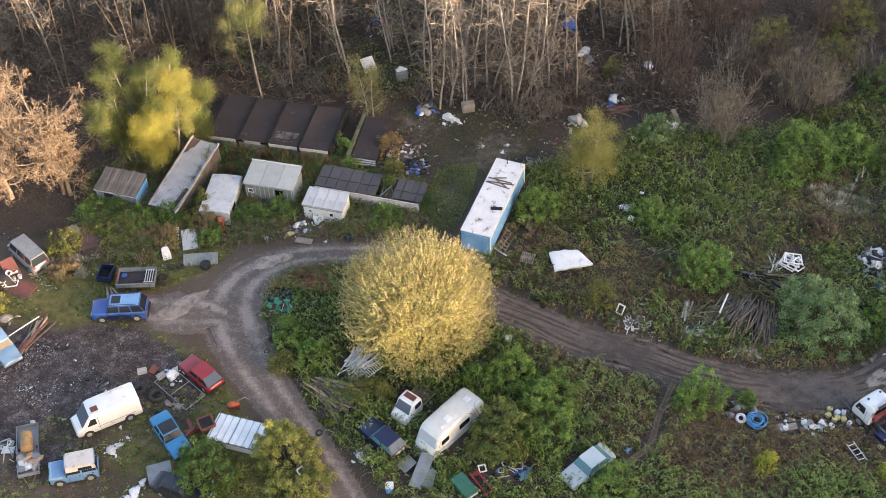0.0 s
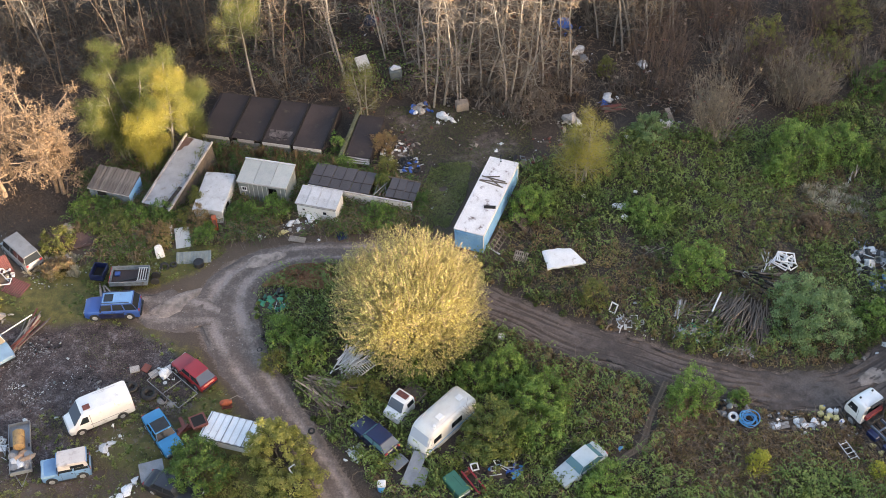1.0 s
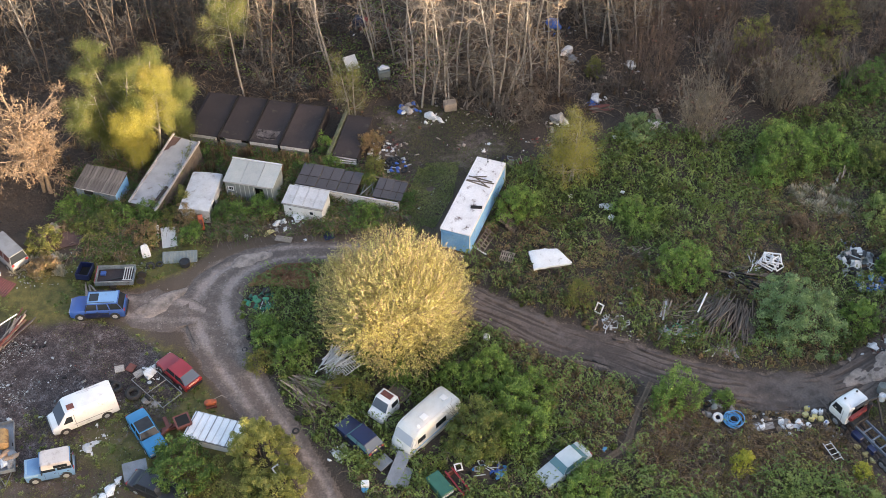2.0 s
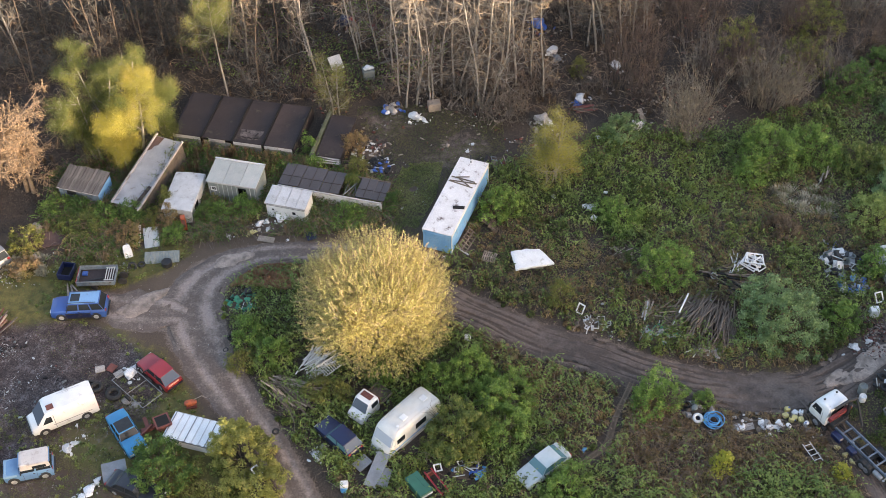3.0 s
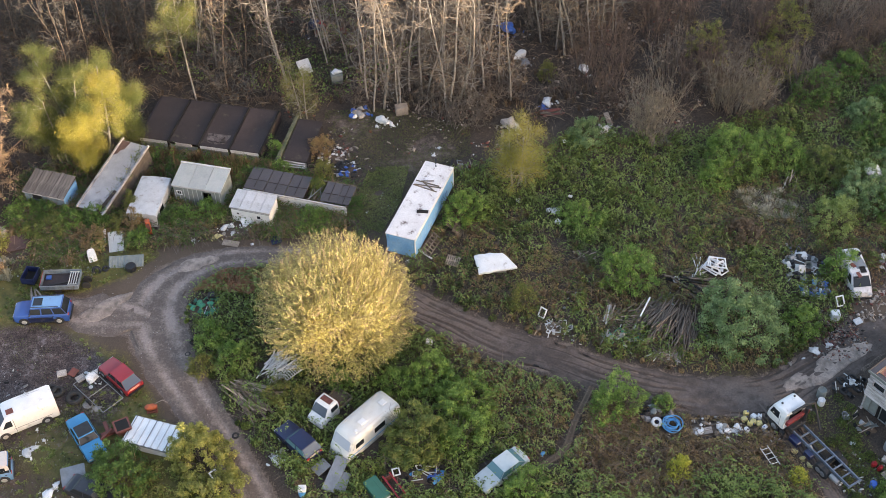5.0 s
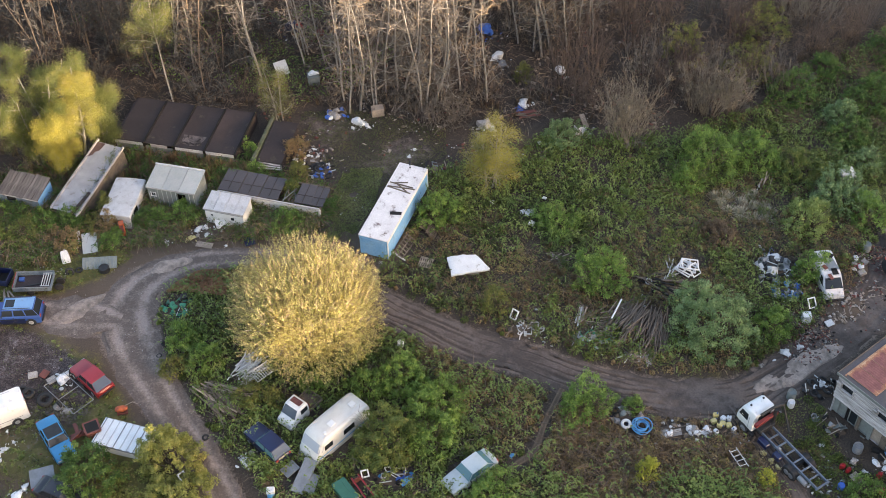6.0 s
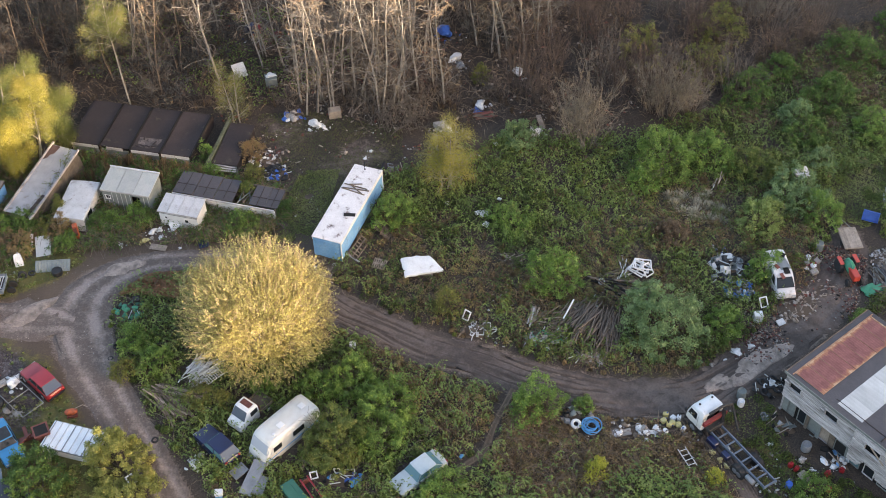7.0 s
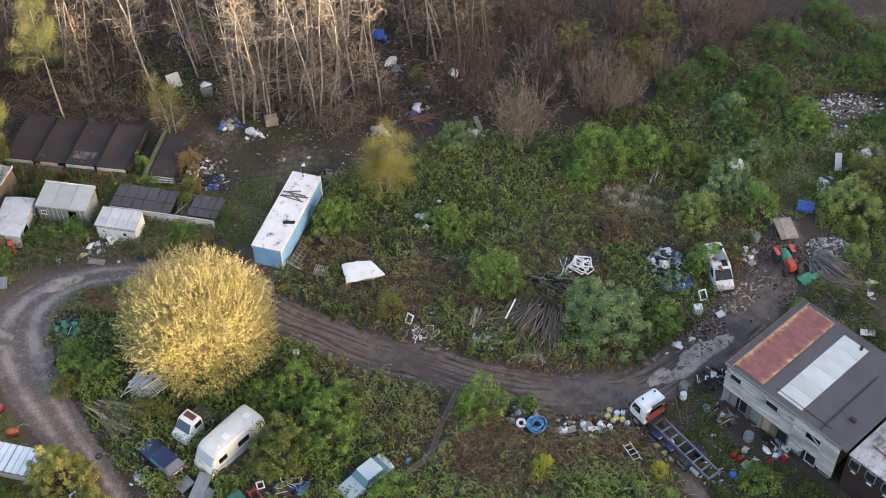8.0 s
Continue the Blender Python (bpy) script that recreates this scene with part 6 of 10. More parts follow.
def box_trailer(name, x, y, rz, label, L, W, bed, side, floor, side_mat, z=0.45, bar=True, sides=0.35, wheels=True, rx=0.0, ry=0.0, z0=0.0):
    """An open trailer: bed, four boards, axle, wheels, drawbar."""
    t = thing(name, x, y, rz, label, "trailer", z=z0, rx=rx, ry=ry)
    part("bed", Geo().box(0, 0, z, L, W, 0.08).mesh("bed", M[floor], 0.01), t)
    if sides:
        for s in (-1, 1):
            part("side_board", Geo().box(0, s * (W / 2 - 0.02), z + 0.04 + sides / 2, L, 0.04, sides).mesh("side_board", M[side_mat]), t)
            part("end_board", Geo().box(s * (L / 2 - 0.02), 0, z + 0.04 + sides / 2, 0.04, W - 0.08, sides).mesh("end_board", M[side_mat]), t)
    if wheels:
        for s in (-1, 1):
            part("wheel", Geo().tube([(-0.2, s * (W / 2 - 0.22), 0.3), (-0.2, s * (W / 2 - 0.03), 0.3)], 0.3, 16).mesh("wheel", M["tyre"], 0.02, 40), t)
        part("axle", Geo().tube([(-0.2, -W / 2 + 0.2, 0.3), (-0.2, W / 2 - 0.2, 0.3)], 0.05, 8).mesh("axle", M["black"]), t)
    if bar:
        part("drawbar", Geo().tube([(L / 2 - 0.1, -0.5, z - 0.05), (L / 2 + 1.1, 0, z - 0.1), (L / 2 - 0.1, 0.5, z - 0.05)], 0.04, 6).mesh("drawbar", M["grey"]), t)
    return t


fb = box_trailer("flatbed_trailer", -26.4, 73.1, 0, "open grey trailer with a dark bed and red end boards", 3.2, 1.9, 0.6, 0.4, "felt", "greyblue", 0.55, False, 0.42)
part("red_end", Geo().box(-1.62, 0, 0.8, 0.05, 1.8, 0.45).mesh("red_end", M["redpaint"]), fb, "red end board")
for s in (-1, 1):
    part("ladder_rail", Geo().box(1.1, s * 0.72, 1.0, 0.8, 0.05, 0.06).mesh("ladder_rail", M["zinc"]), fb)
    part("top_rail", Geo().box(0, s * 0.93, 1.03, 3.24, 0.07, 0.05).mesh("top_rail", M["grey"]), fb)
part("floor_strip", Geo().box(-0.1, -0.25, 0.63, 1.9, 0.12, 0.06, 12).mesh("floor_strip", M["black"]), fb)
part("tool_tray", Geo().box(-1.1, 0.35, 0.72, 0.45, 0.4, 0.2).mesh("tool_tray", M["blue"], 0.02), fb, "small blue tool tray")
for k in range(4):
    part("bar", Geo().box(0.8 + 0.2 * k, 0, 1.01, 0.06, 1.4, 0.04).mesh("bar", M["zinc"]), fb)
for s in (-1, 1):
    part("wheel", Geo().tube([(2.1, s * 0.35 - 0.08, 0.38), (2.1, s * 0.35 + 0.08, 0.38)], 0.38, 16).mesh("wheel", M["tyre"], 0.02, 40), fb)
yt = box_trailer("tank_trailer", -32.2, 55.9, -77, "rusty trailer carrying an ochre tank and grey rags", 4.6, 1.6, 0.5, 0.3, "grey", "grey", 0.5, True, 0.3)
part("ochre_tank", Geo().loft([[(xx, 0.46 * sc * math.cos(a), 0.98 + 0.42 * sc * math.sin(a)) for a in (2 * math.pi * k / 12 for k in range(12))] for xx, sc in ((-1.35, 0.7), (-1.25, 1), (0.15, 1), (0.25, 0.7))]).mesh("ochre_tank", M["ochre"], 0, 40), yt, "ochre plastic tank")
for k in range(9):
    part("rag", lump(np.random.default_rng(700 + k), 0.9, 0.6, 0.28, 9, 5, 0.3).mesh("rag", M[("block", "offwhite", "grey", "rust_pale")[k % 4]], 0, 22), yt, "", pose(0.75 + 0.42 * (k % 3), -0.5 + 0.5 * (k // 3), 0.55 + 0.05 * (k % 2), 0, 0, 40 * k))
wt = box_trailer("wooden_trailer", 47.4, 74.9, 92, "low flat trailer with a weathered wooden bed", 2.5, 1.6, 0.6, 0, "palewood", "wood", 0.6, True, 0.0)
for k in range(6):
    part("plank", Geo().box(0, -0.66 + 0.265 * k, 0.67, 2.45, 0.25, 0.04).mesh("plank", M["palewood"], 0.005), wt)
bt = box_trailer("blue_trailer", 50.0, 77.7, -25, "small blue trailer tipped on its end", 1.4, 0.9, 0.4, 0.3, "bluetarp", "bluetarp", 0.35, False, 0.25, False, 62, 0, 0.5)

# skeleton-frame trailer beside the red car
ft = thing("frame_trailer", -21.4, 61.3, 135, "bare galvanised trailer frame with a spare wheel beside the red car", "trailer")
for s in (-1, 1):
    part("rail", Geo().tube([(-2.0, s * 0.95, 0.55), (2.0, s * 0.95, 0.55)], 0.032, 6).mesh("rail", M["grey"]), ft)
    part("end_rail", Geo().tube([(s * 2.0, -0.95, 0.55), (s * 2.0, 0.95, 0.55)], 0.032, 6).mesh("end_rail", M["grey"]), ft)
    part("wheel", Geo().tube([(-0.2, s * 1.0, 0.3), (-0.2, s * 1.18, 0.3)], 0.3, 14).mesh("wheel", M["tyre"], 0.02, 40), ft)
part("cross_rail", Geo().tube([(0, -0.95, 0.55), (0, 0.95, 0.55)], 0.032, 6).mesh("cross_rail", M["grey"]), ft)
part("spare_wheel", Geo().tube([(0.6, 0.2, 0.54), (0.6, 0.2, 0.72)], 0.3, 16).mesh("spare_wheel", M["tyre"], 0.03, 40), ft)
part("spare_rim", Geo().tube([(0.6, 0.2, 0.7), (0.6, 0.2, 0.74)], 0.17, 12).mesh("spare_rim", M["rim"]), ft)

# white ribbed box body and the brown machine beside it
wb = thing("white_box_body", -16.35, 56.7, -18.5, "white ribbed lorry box body lying beside a bush", "container", z=-0.55)
part("body", Geo().box(0, 0, 0.72, 4.1, 2.35, 1.44).mesh("body", M["white"], 0.03), wb)
part("roof", Geo().sheet(4.2, 2.45, 7, 0.03, 0.03, pose(0, 0, 1.47)).mesh("roof", M["dirtywhite"]), wb)
for k in range(8):
    part("roof_rib", Geo().box(-1.95 + 0.557 * k, 0, 1.5, 0.05, 2.42, 0.06).mesh("roof_rib", M["offwhite" if k % 3 else "grey"]), wb)
part("dented_edge", Geo().box(0, 1.2, 1.42, 4.2, 0.06, 0.14).mesh("dented_edge", M["offwhite"]), wb)
part("dented_edge", Geo().box(0, -1.2, 1.42, 4.2, 0.06, 0.14).mesh("dented_edge", M["grey"]), wb)
bmn = thing("rusty_machine", -19.5, 57.5, 25, "rusty red-brown farm machine frame", "machine")
part("frame", Geo().box(0, 0, 0.45, 2.2, 0.35, 0.3).box(-0.5, 0.55, 0.45, 0.3, 1.2, 0.25).box(0.6, -0.3, 0.5, 0.9, 0.9, 0.5).mesh("frame", M["brownred"], 0.03), bmn)
part("hopper", Geo().box(0.6, -0.3, 0.95, 1.0, 1.0, 0.5, 0, 0, 0, 1.25).mesh("hopper", M["brownred"], 0.02), bmn)
# near-black lid paints the shade inside the hopper
part("hopper_inside", Geo().box(0.6, -0.3, 1.2, 0.95, 0.95, 0.02).mesh("hopper_inside", M["dark"]), bmn)
part("arm", Geo().box(-0.7, -0.3, 0.8, 1.2, 0.16, 0.16, 30).mesh("arm", M["brownred"]), bmn)
mx = thing("orange_mixer", -17.0, 59.6, 10, "small orange-rust cement mixer drum", "cement mixer")
part("drum", Geo().loft([[(xx, 0.27 * sc * math.cos(a), 0.5 + 0.27 * sc * math.sin(a)) for a in (2 * math.pi * k / 12 for k in range(12))] for xx, sc in ((-0.5, 0.5), (-0.3, 1), (0.1, 1), (0.45, 0.6))]).mesh("drum", M["orange"], 0, 40), mx)
part("stand", Geo().box(0, 0, 0.1, 0.8, 0.5, 0.2).mesh("stand", M["brownred"]), mx)
part("handle", Geo().tube([(0.3, 0.2, 0.6), (0.9, 0.3, 0.75), (1.3, 0.1, 0.6)], 0.03, 6).mesh("handle", M["palewood"]), mx)

# ---- dumped things ----
def gz(x, y):
    return float(ground_z(x, y))


SCRAPS = {}


def scrap_meshes(material):
    """A few crumpled scraps of sheeting, shared by all bags of one stuff."""
    if material not in SCRAPS:
        rng = np.random.default_rng(77)
        SCRAPS[material] = [lump(rng, 0.3, 0.2, 0.07, 7, 4, 0.35).mesh("scrap", M[material], 0, 22) for _ in range(4)]
    return SCRAPS[material]


def bag(x, y, size, material, label, seed, name="bag", category="rubbish bag", group="dumped bags", flat=0.6):
    rng = np.random.default_rng(seed)
    g = lump(rng, size * 0.85, size * rng.uniform(0.5, 0.75), size * flat * 0.8, 9, 6, 0.3)
    t = thing(name, x, y, rng.uniform(0, 360), label, category, group, z=gz(x, y) - 0.03)
    part("sack", g.mesh("sack", M[material], 0, 22), t)
    for k in range(int(3 + 4 * size)):
        a, q = rng.uniform(0, 2 * math.pi), size * rng.uniform(0.3, 0.8)
        f = min(size, 1.0) * rng.uniform(0.5, 1.2)
        part("scrap", scrap_meshes(material)[k % 4], t, "", pose(q * math.cos(a), q * math.sin(a), 0.03, rng.normal(0, 20), rng.normal(0, 20), rng.uniform(0, 360)) @ Matrix.Diagonal((f, f, f, 1)))
    return t


def slab(name, x, y, sx, sy, th, rz, material, label, category, rx=0.0, ry=0.0, z=0.0, waves=0, group=""):
    g = Geo().sheet(sx, sy, waves, 0.04, th) if waves else Geo().box(0, 0, 0, sx, sy, th)
    return simple(name, g.mesh(name, M[material], 0 if waves else min(0.01, th / 4)), pose(x, y, gz(x, y) + z + th / 2, rx, ry, rz), label, category, group)


def heap(name, x, y, rx, ry, h, count, kinds, label, seed, category="rubbish heap", rz=0.0, size=(0.25, 0.7), base="ground"):
    """A heap of loose pieces on a low mound; each piece is a part."""
    rng = np.random.default_rng(seed)
    t = thing(name, x, y, rz, label, category, z=gz(x, y))
    md = Geo()
    n = 18
    md.loft([[(rx * s * math.cos(2 * math.pi * k / n) * (1 + 0.15 * math.sin(3 * k + seed)), ry * s * math.sin(2 * math.pi * k / n) * (1 + 0.15 * math.cos(2 * k + seed)), z) for k in range(n)] for s, z in ((1.05, -0.12), (0.95, 0.02), (0.6, h * 0.4), (0.25, h * 0.55), (0.02, h * 0.58))])
    part("mound", md.mesh("mound", M[base], 0, 60), t)
    for k in range(count):
        a, r = rng.uniform(0, 2 * math.pi), math.sqrt(rng.random())
        px, py = rx * r * math.cos(a), ry * r * math.sin(a)
        pz = h * 0.6 * max(0, 1 - r) + 0.06
        s = rng.uniform(*size)
        kind, material = kinds[int(rng.integers(0, len(kinds)))]
        m = pose(px, py, pz, rng.normal(0, 22), rng.normal(0, 22), rng.uniform(0, 360))
        if kind == "box":
            g = Geo().box(0, 0, s * 0.2, s, s * rng.uniform(0.5, 0.9), s * rng.uniform(0.3, 0.7), taper=rng.uniform(0.85, 1))
            me = g.mesh("box_piece", M[material], 0.015)
        elif kind == "sheet":
            me = Geo().box(0, 0, 0.03, s * 1.3, s * rng.uniform(0.6, 1), 0.03).mesh("sheet_piece", M[material])
        elif kind == "stick":
            me = Geo().box(0, 0, 0.04, s * 3.0, 0.07, 0.05).mesh("stick", M[material])
        elif kind == "frame":
            g = Geo()
            for q in (-1, 1):
                g.box(0, q * s * 0.5, 0.05, s * 1.4, 0.07, 0.07).box(q * s * 0.7, 0, 0.05, 0.07, s, 0.07)
            me = g.mesh("frame_piece", M[material])
        elif kind == "tub":
            me = Geo().loft([[(s * q * 0.45 * math.cos(2 * math.pi * i / 10), s * q * 0.45 * math.sin(2 * math.pi * i / 10), z * s) for i in range(10)] for q, z in ((0.75, 0), (1, 0.75), (1.08, 0.75), (0.9, 0.72), (0.7, 0.1))]).mesh("tub", M[material], 0, 40)
        elif kind == "tyre":
            me = ring_mesh(0.3, 0.1, "tyre")
            m = pose(px, py, pz + 0.08, rng.normal(0, 15), rng.normal(0, 15), 0)
        else:
            me = lump(rng, s, s * 0.8, s * 0.55).mesh("stone" if kind == "stone" else "sack", M[material], 0, 22)
        part(me.name.split(".")[0], me, t, "", m)
    return t


RINGS = {}


def ring_mesh(r, thick, material, n=18, k=8):
    if (r, thick, material) not in RINGS:
        V = [((r + thick * math.cos(2 * math.pi * j / k)) * math.cos(2 * math.pi * i / n), (r + thick * math.cos(2 * math.pi * j / k)) * math.sin(2 * math.pi * i / n), thick * math.sin(2 * math.pi * j / k)) for i in range(n) for j in range(k)]
        F = [(i * k + j, ((i + 1) % n) * k + j, ((i + 1) % n) * k + (j + 1) % k, i * k + (j + 1) % k) for i in range(n) for j in range(k)]
        RINGS[(r, thick, material)] = quick_mesh("tyre" if material == "tyre" else "ring", V, F, M[material], True)
    return RINGS[(r, thick, material)]


def bars(name, x, y, rz, label, category, count, length, across, spread, fan, height, mats, seed, section=(0.12, 0.04), round_=False, piece="plank", tangle=6.0):
    """Many long pieces laid beside and over one another; each is a part."""
    rng = np.random.default_rng(seed)
    t = thing(name, x, y, rz, label, category, z=gz(x, y))
    stock = []
    for k in range(6):
        l = length * (0.75 + 0.1 * k)
        for mt in mats:
            g = Geo().tube([(-l / 2, 0, 0), (0, 0.03 * math.sin(k), 0.02), (l / 2, 0, 0)], section[0], 6, True, section[0] * 0.75) if round_ else Geo().box(0, 0, 0, l, section[0], section[1])
            stock.append(g.mesh(piece, M[mt], 0, 40 if round_ else None))
    for k in range(count):
        u = rng.uniform(-1, 1)
        lay = max(0, 1 - abs(u)) ** 0.6
        zz = rng.uniform(0.1, 1) * height * lay + section[0]
        part(piece, stock[int(rng.integers(0, len(stock)))], t, "", pose(rng.normal(0, spread), u * across, zz, rng.uniform(0, 360) if round_ else rng.normal(0, 10), rng.normal(0, 5), u * fan + rng.normal(0, tangle)))
    return t


def bin_(name, x, y, r, h, material, label, category="container", lying=0.0, rz=0.0, group=""):
    g = Geo().loft([[(r * q * math.cos(2 * math.pi * i / 14), r * q * math.sin(2 * math.pi * i / 14), z * h) for i in range(14)] for q, z in ((0.85, 0), (1, 0.05), (1, 0.92), (0.92, 1.0), (0.8, 0.99), (0.76, 0.9), (0.05, 0.88))])
    return simple(name, g.mesh(name, M[material], 0, 40), pose(x, y, gz(x, y) + (r * 0.9 if lying else 0), lying, 0, rz), label, category, group)


def tyre(x, y, r=0.34, group="dumped tyres", tilt=0.0, z=0.0):
    return simple("tyre", ring_mesh(r * 0.72, r * 0.28, "tyre"), pose(x, y, gz(x, y) + r * 0.28 + z, tilt, 0, 0), "old black tyre lying on the ground", "tyre", group)


def pallet(x, y, rz, rx=0.0, z=0.0, material="wood", w=1.2, d=1.0):
    t = thing("pallet", x, y, rz, "grey weathered wooden pallet", "pallet", "pallets", z=gz(x, y) + z, rx=rx)
    for k in range(7):
        part("slat", Geo().box(-w / 2 + 0.06 + (w - 0.12) * k / 6, 0, 0.13, 0.1, d, 0.025).mesh("slat", M[material]), t)
    for k in (-1, 0, 1):
        part("bearer", Geo().box(0, k * (d / 2 - 0.06), 0.06, w, 0.09, 0.1).mesh("bearer", M[material]), t)
    return t


# around the sheds and the loop road
def white_panel():
    """A white sandwich panel with torn, dirty edges and a visible thickness."""
    corners = [Vector(v) for v in ((-1.7, 0.9, 0), (0.85, 1.1, 0), (2.0, -0.6, 0), (-1.3, -1.2, 0))]
    rng = np.random.default_rng(3)
    rim = []
    for a, b in zip(corners, corners[1:] + corners[:1]):
        for k in range(7):
            p = a.lerp(b, k / 7)
            rim.append((p.x + rng.normal(0, 0.035), p.y + rng.normal(0, 0.035)))
    rings = [[(x * f, y * f, z + rng.normal(0, 0.012)) for x, y in rim] for f, z in ((0.97, -0.16), (1.0, -0.14), (1.0, 0.02), (0.96, 0.05), (0.6, 0.06), (0.02, 0.05))]
    simple("dumped_slab", Geo().loft(rings).mesh("dumped_slab", M["dirtywhite"], 0, 35), pose(10.3, 73.45, 0.75, 3, 2, 0), "large dirty white sandwich panel lying on blocks among brambles", "panel")


white_panel()
slab("panel_support", 10.3, 73.4, 2.2, 1.0, 0.42, -4, "block", "low pile of blocks under a white sheet", "block pile")
tk = thing("white_tank", -24.2, 75.7, 20, "flat white plastic tank leaning on an old wheel", "tank", z=gz(-24.2, 75.7) + 0.05, rx=-38)
part("body", Geo().loft([[(x * f * 0.8, y * f, z * 0.85) for x, y in ((-0.42, -0.13), (0.42, -0.13), (0.46, 0), (0.42, 0.13), (-0.42, 0.13), (-0.46, 0))] for f, z in ((0.8, 0), (1, 0.06), (1.02, 0.7), (0.85, 1.25), (0.5, 1.36))]).mesh("body", M["plastic"], 0, 40), tk)
part("filler_cap", Geo().tube([(0.1, 0, 1.14), (0.1, 0, 1.24)], 0.1, 10).mesh("filler_cap", M["grey"], 0, 40), tk)
tyre(-23.7, 74.5, 0.42, "dumped tyres", 70, 0.1)
tyre(-23.0, 74.8, 0.34)
slab("corrugated_panel", -21.3, 75.4, 3.0, 1.1, 0.03, 2, "greyboard", "grey corrugated panel leaning at the track edge", "sheet", 24, 0, 0.2, 12)
slab("shed_panel", -22.5, 77.7, 1.3, 2.0, 0.06, 10, "zinc", "pale grey door panel lying in brambles", "panel", 18, 0, 0.3)
slab("shed_panel", -23.6, 78.0, 0.3, 1.8, 0.06, 6, "offwhite", "pale board lying in brambles", "panel", 30, 10, 0.3)
bin_("black_tub", -20.8, 74.7, 0.45, 0.5, "black", "black plastic tub at the track edge", "tub")
org = thing("orange_pump", -19.75, 78.95, 15, "tall narrow orange-red metal cabinet among bushes", "cabinet", z=0.2)
part("body", Geo().box(0, 0, 0.75, 0.42, 0.5, 1.5).mesh("body", M["orange"], 0.03), org)
part("front_plate", Geo().box(-0.02, -0.26, 0.9, 0.3, 0.02, 0.9).mesh("front_plate", M["rust"]), org)
for k, (x, y, s, mt) in enumerate(((-13.2, 79.2, 0.9, "plastic"), (-12.6, 79.5, 0.7, "plastic"), (-13.8, 78.2, 0.8, "yellowp"), (-12.4, 78.6, 0.6, "plastic"), (-11.4, 79.6, 0.8, "plastic"), (-13.2, 78.6, 0.5, "block"), (-15.8, 77.8, 0.6, "plastic"), (-10.6, 77.3, 0.3, "plastic"))):
    bag(x, y, s, mt, "pale dumped sack in front of the white hut", 400 + k)
simple("round_sign", Geo().tube([(0, 0, 0), (0, 0, 0.06)], 0.5, 20).mesh("round_sign", M["plastic"], 0.01, 40), pose(-11.3, 79.9, gz(-11.3, 79.9) + 0.35, 20, 0, 0), "round white disc leaning in the grass", "disc")
slab("blue_sheet", -8.6, 77.7, 0.9, 1.1, 0.05, 20, "navy", "small dark blue board lying at the track edge", "board", 8, 0, 0.15)
slab("brown_board", -12.5, 77.4, 1.5, 0.6, 0.05, -15, "palewood", "brown board lying at the track edge", "board", 6, 0, 0.1)
for x, y, rz, rx, z, w in ((2.15, 75.1, 28, 24, 0.2, 1.5), (2.75, 74.0, 40, 8, 0.07, 1.2), (1.2, 75.3, 70, 22, 0.18, 1.2), (5.0, 76.1, 62, 34, 0.27, 2.4), (7.4, 77.9, 70, 34, 0.27, 1.2), (6.8, 78.6, 80, 40, 0.31, 1.2), (6.85, 74.2, -20, 12, 0.1, 1.2)):
    pallet(x, y, rz, rx, z, "palewood" if x > 6.5 and y < 75 else "wood", w)
slab("grey_board", 4.35, 75.2, 1.9, 0.16, 0.06, -38, "oldboard", "long silvered board lying beside the box trailer", "board", 0, 8, 0.12)
for k, (x, y, sz, mt) in enumerate(((3.0, 74.5, 0.5, "plastic"), (1.3, 74.3, 0.55, "plastic"), (0.75, 74.6, 0.5, "block"), (-0.2, 74.9, 0.5, "plastic"), (1.6, 73.6, 0.7, "block"), (0.2, 75.4, 0.45, "block"))):
    bag(x, y, sz, mt, "dumped sack beside pallets", 420 + k)
heap("board_heap", 2.1, 73.1, 1.1, 0.7, 0.5, 22, [("stick", "palewood"), ("stick", "wood"), ("box", "wood"), ("stick", "oldboard"), ("stick", "palewood")], "heap of broken boards beside the box trailer", 430)
heap("scrap_heap", 8.1, 86.3, 1.2, 0.7, 0.6, 12, [("box", "wood"), ("frame", "grey"), ("box", "felt"), ("stick", "palewood"), ("box", "brownred")], "heap of dark scrap behind the box trailer", 422)
bag(5.5, 88.0, 0.45, "plastic", "small white bag on bare ground", 423)
bag(6.0, 89.0, 0.4, "plastic", "small white bag on bare ground", 424)
heap("rubbish_heap", -3.8, 88.3, 1.5, 1.3, 0.5, 90, [("sack", "plastic"), ("sheet", "block"), ("stick", "wood"), ("sheet", "plastic"), ("box", "felt"), ("sack", "brownred")], "heap of white and brown household rubbish", 425, size=(0.12, 0.38))
heap("rubbish_heap", -2.6, 86.2, 1.3, 1.0, 0.5, 44, [("sack", "bluetarp"), ("sheet", "plastic"), ("tyre", "tyre"), ("sheet", "dark"), ("stick", "wood"), ("stick", "zinc"), ("sack", "bluetarp"), ("box", "dark")], "heap of blue bags and scrap beside the pens", 426, size=(0.16, 0.5))
heap("rubbish_heap", -1.3, 94.3, 1.0, 1.0, 0.5, 16, [("sack", "bluetarp"), ("sack", "plastic"), ("sheet", "grey"), ("sack", "block"), ("sack", "bluetarp")], "heap of blue and grey bags under the trees", 427, size=(0.35, 0.8))
for k, (x, y, s, f) in enumerate(((0.7, 92.9, 1.3, 0.7), (1.5, 92.5, 0.8, 0.5), (0.1, 92.3, 0.5, 0.6))):
    bag(x, y, s, "plastic", "white plastic sheeting dumped under bare trees", 430 + k, flat=f)
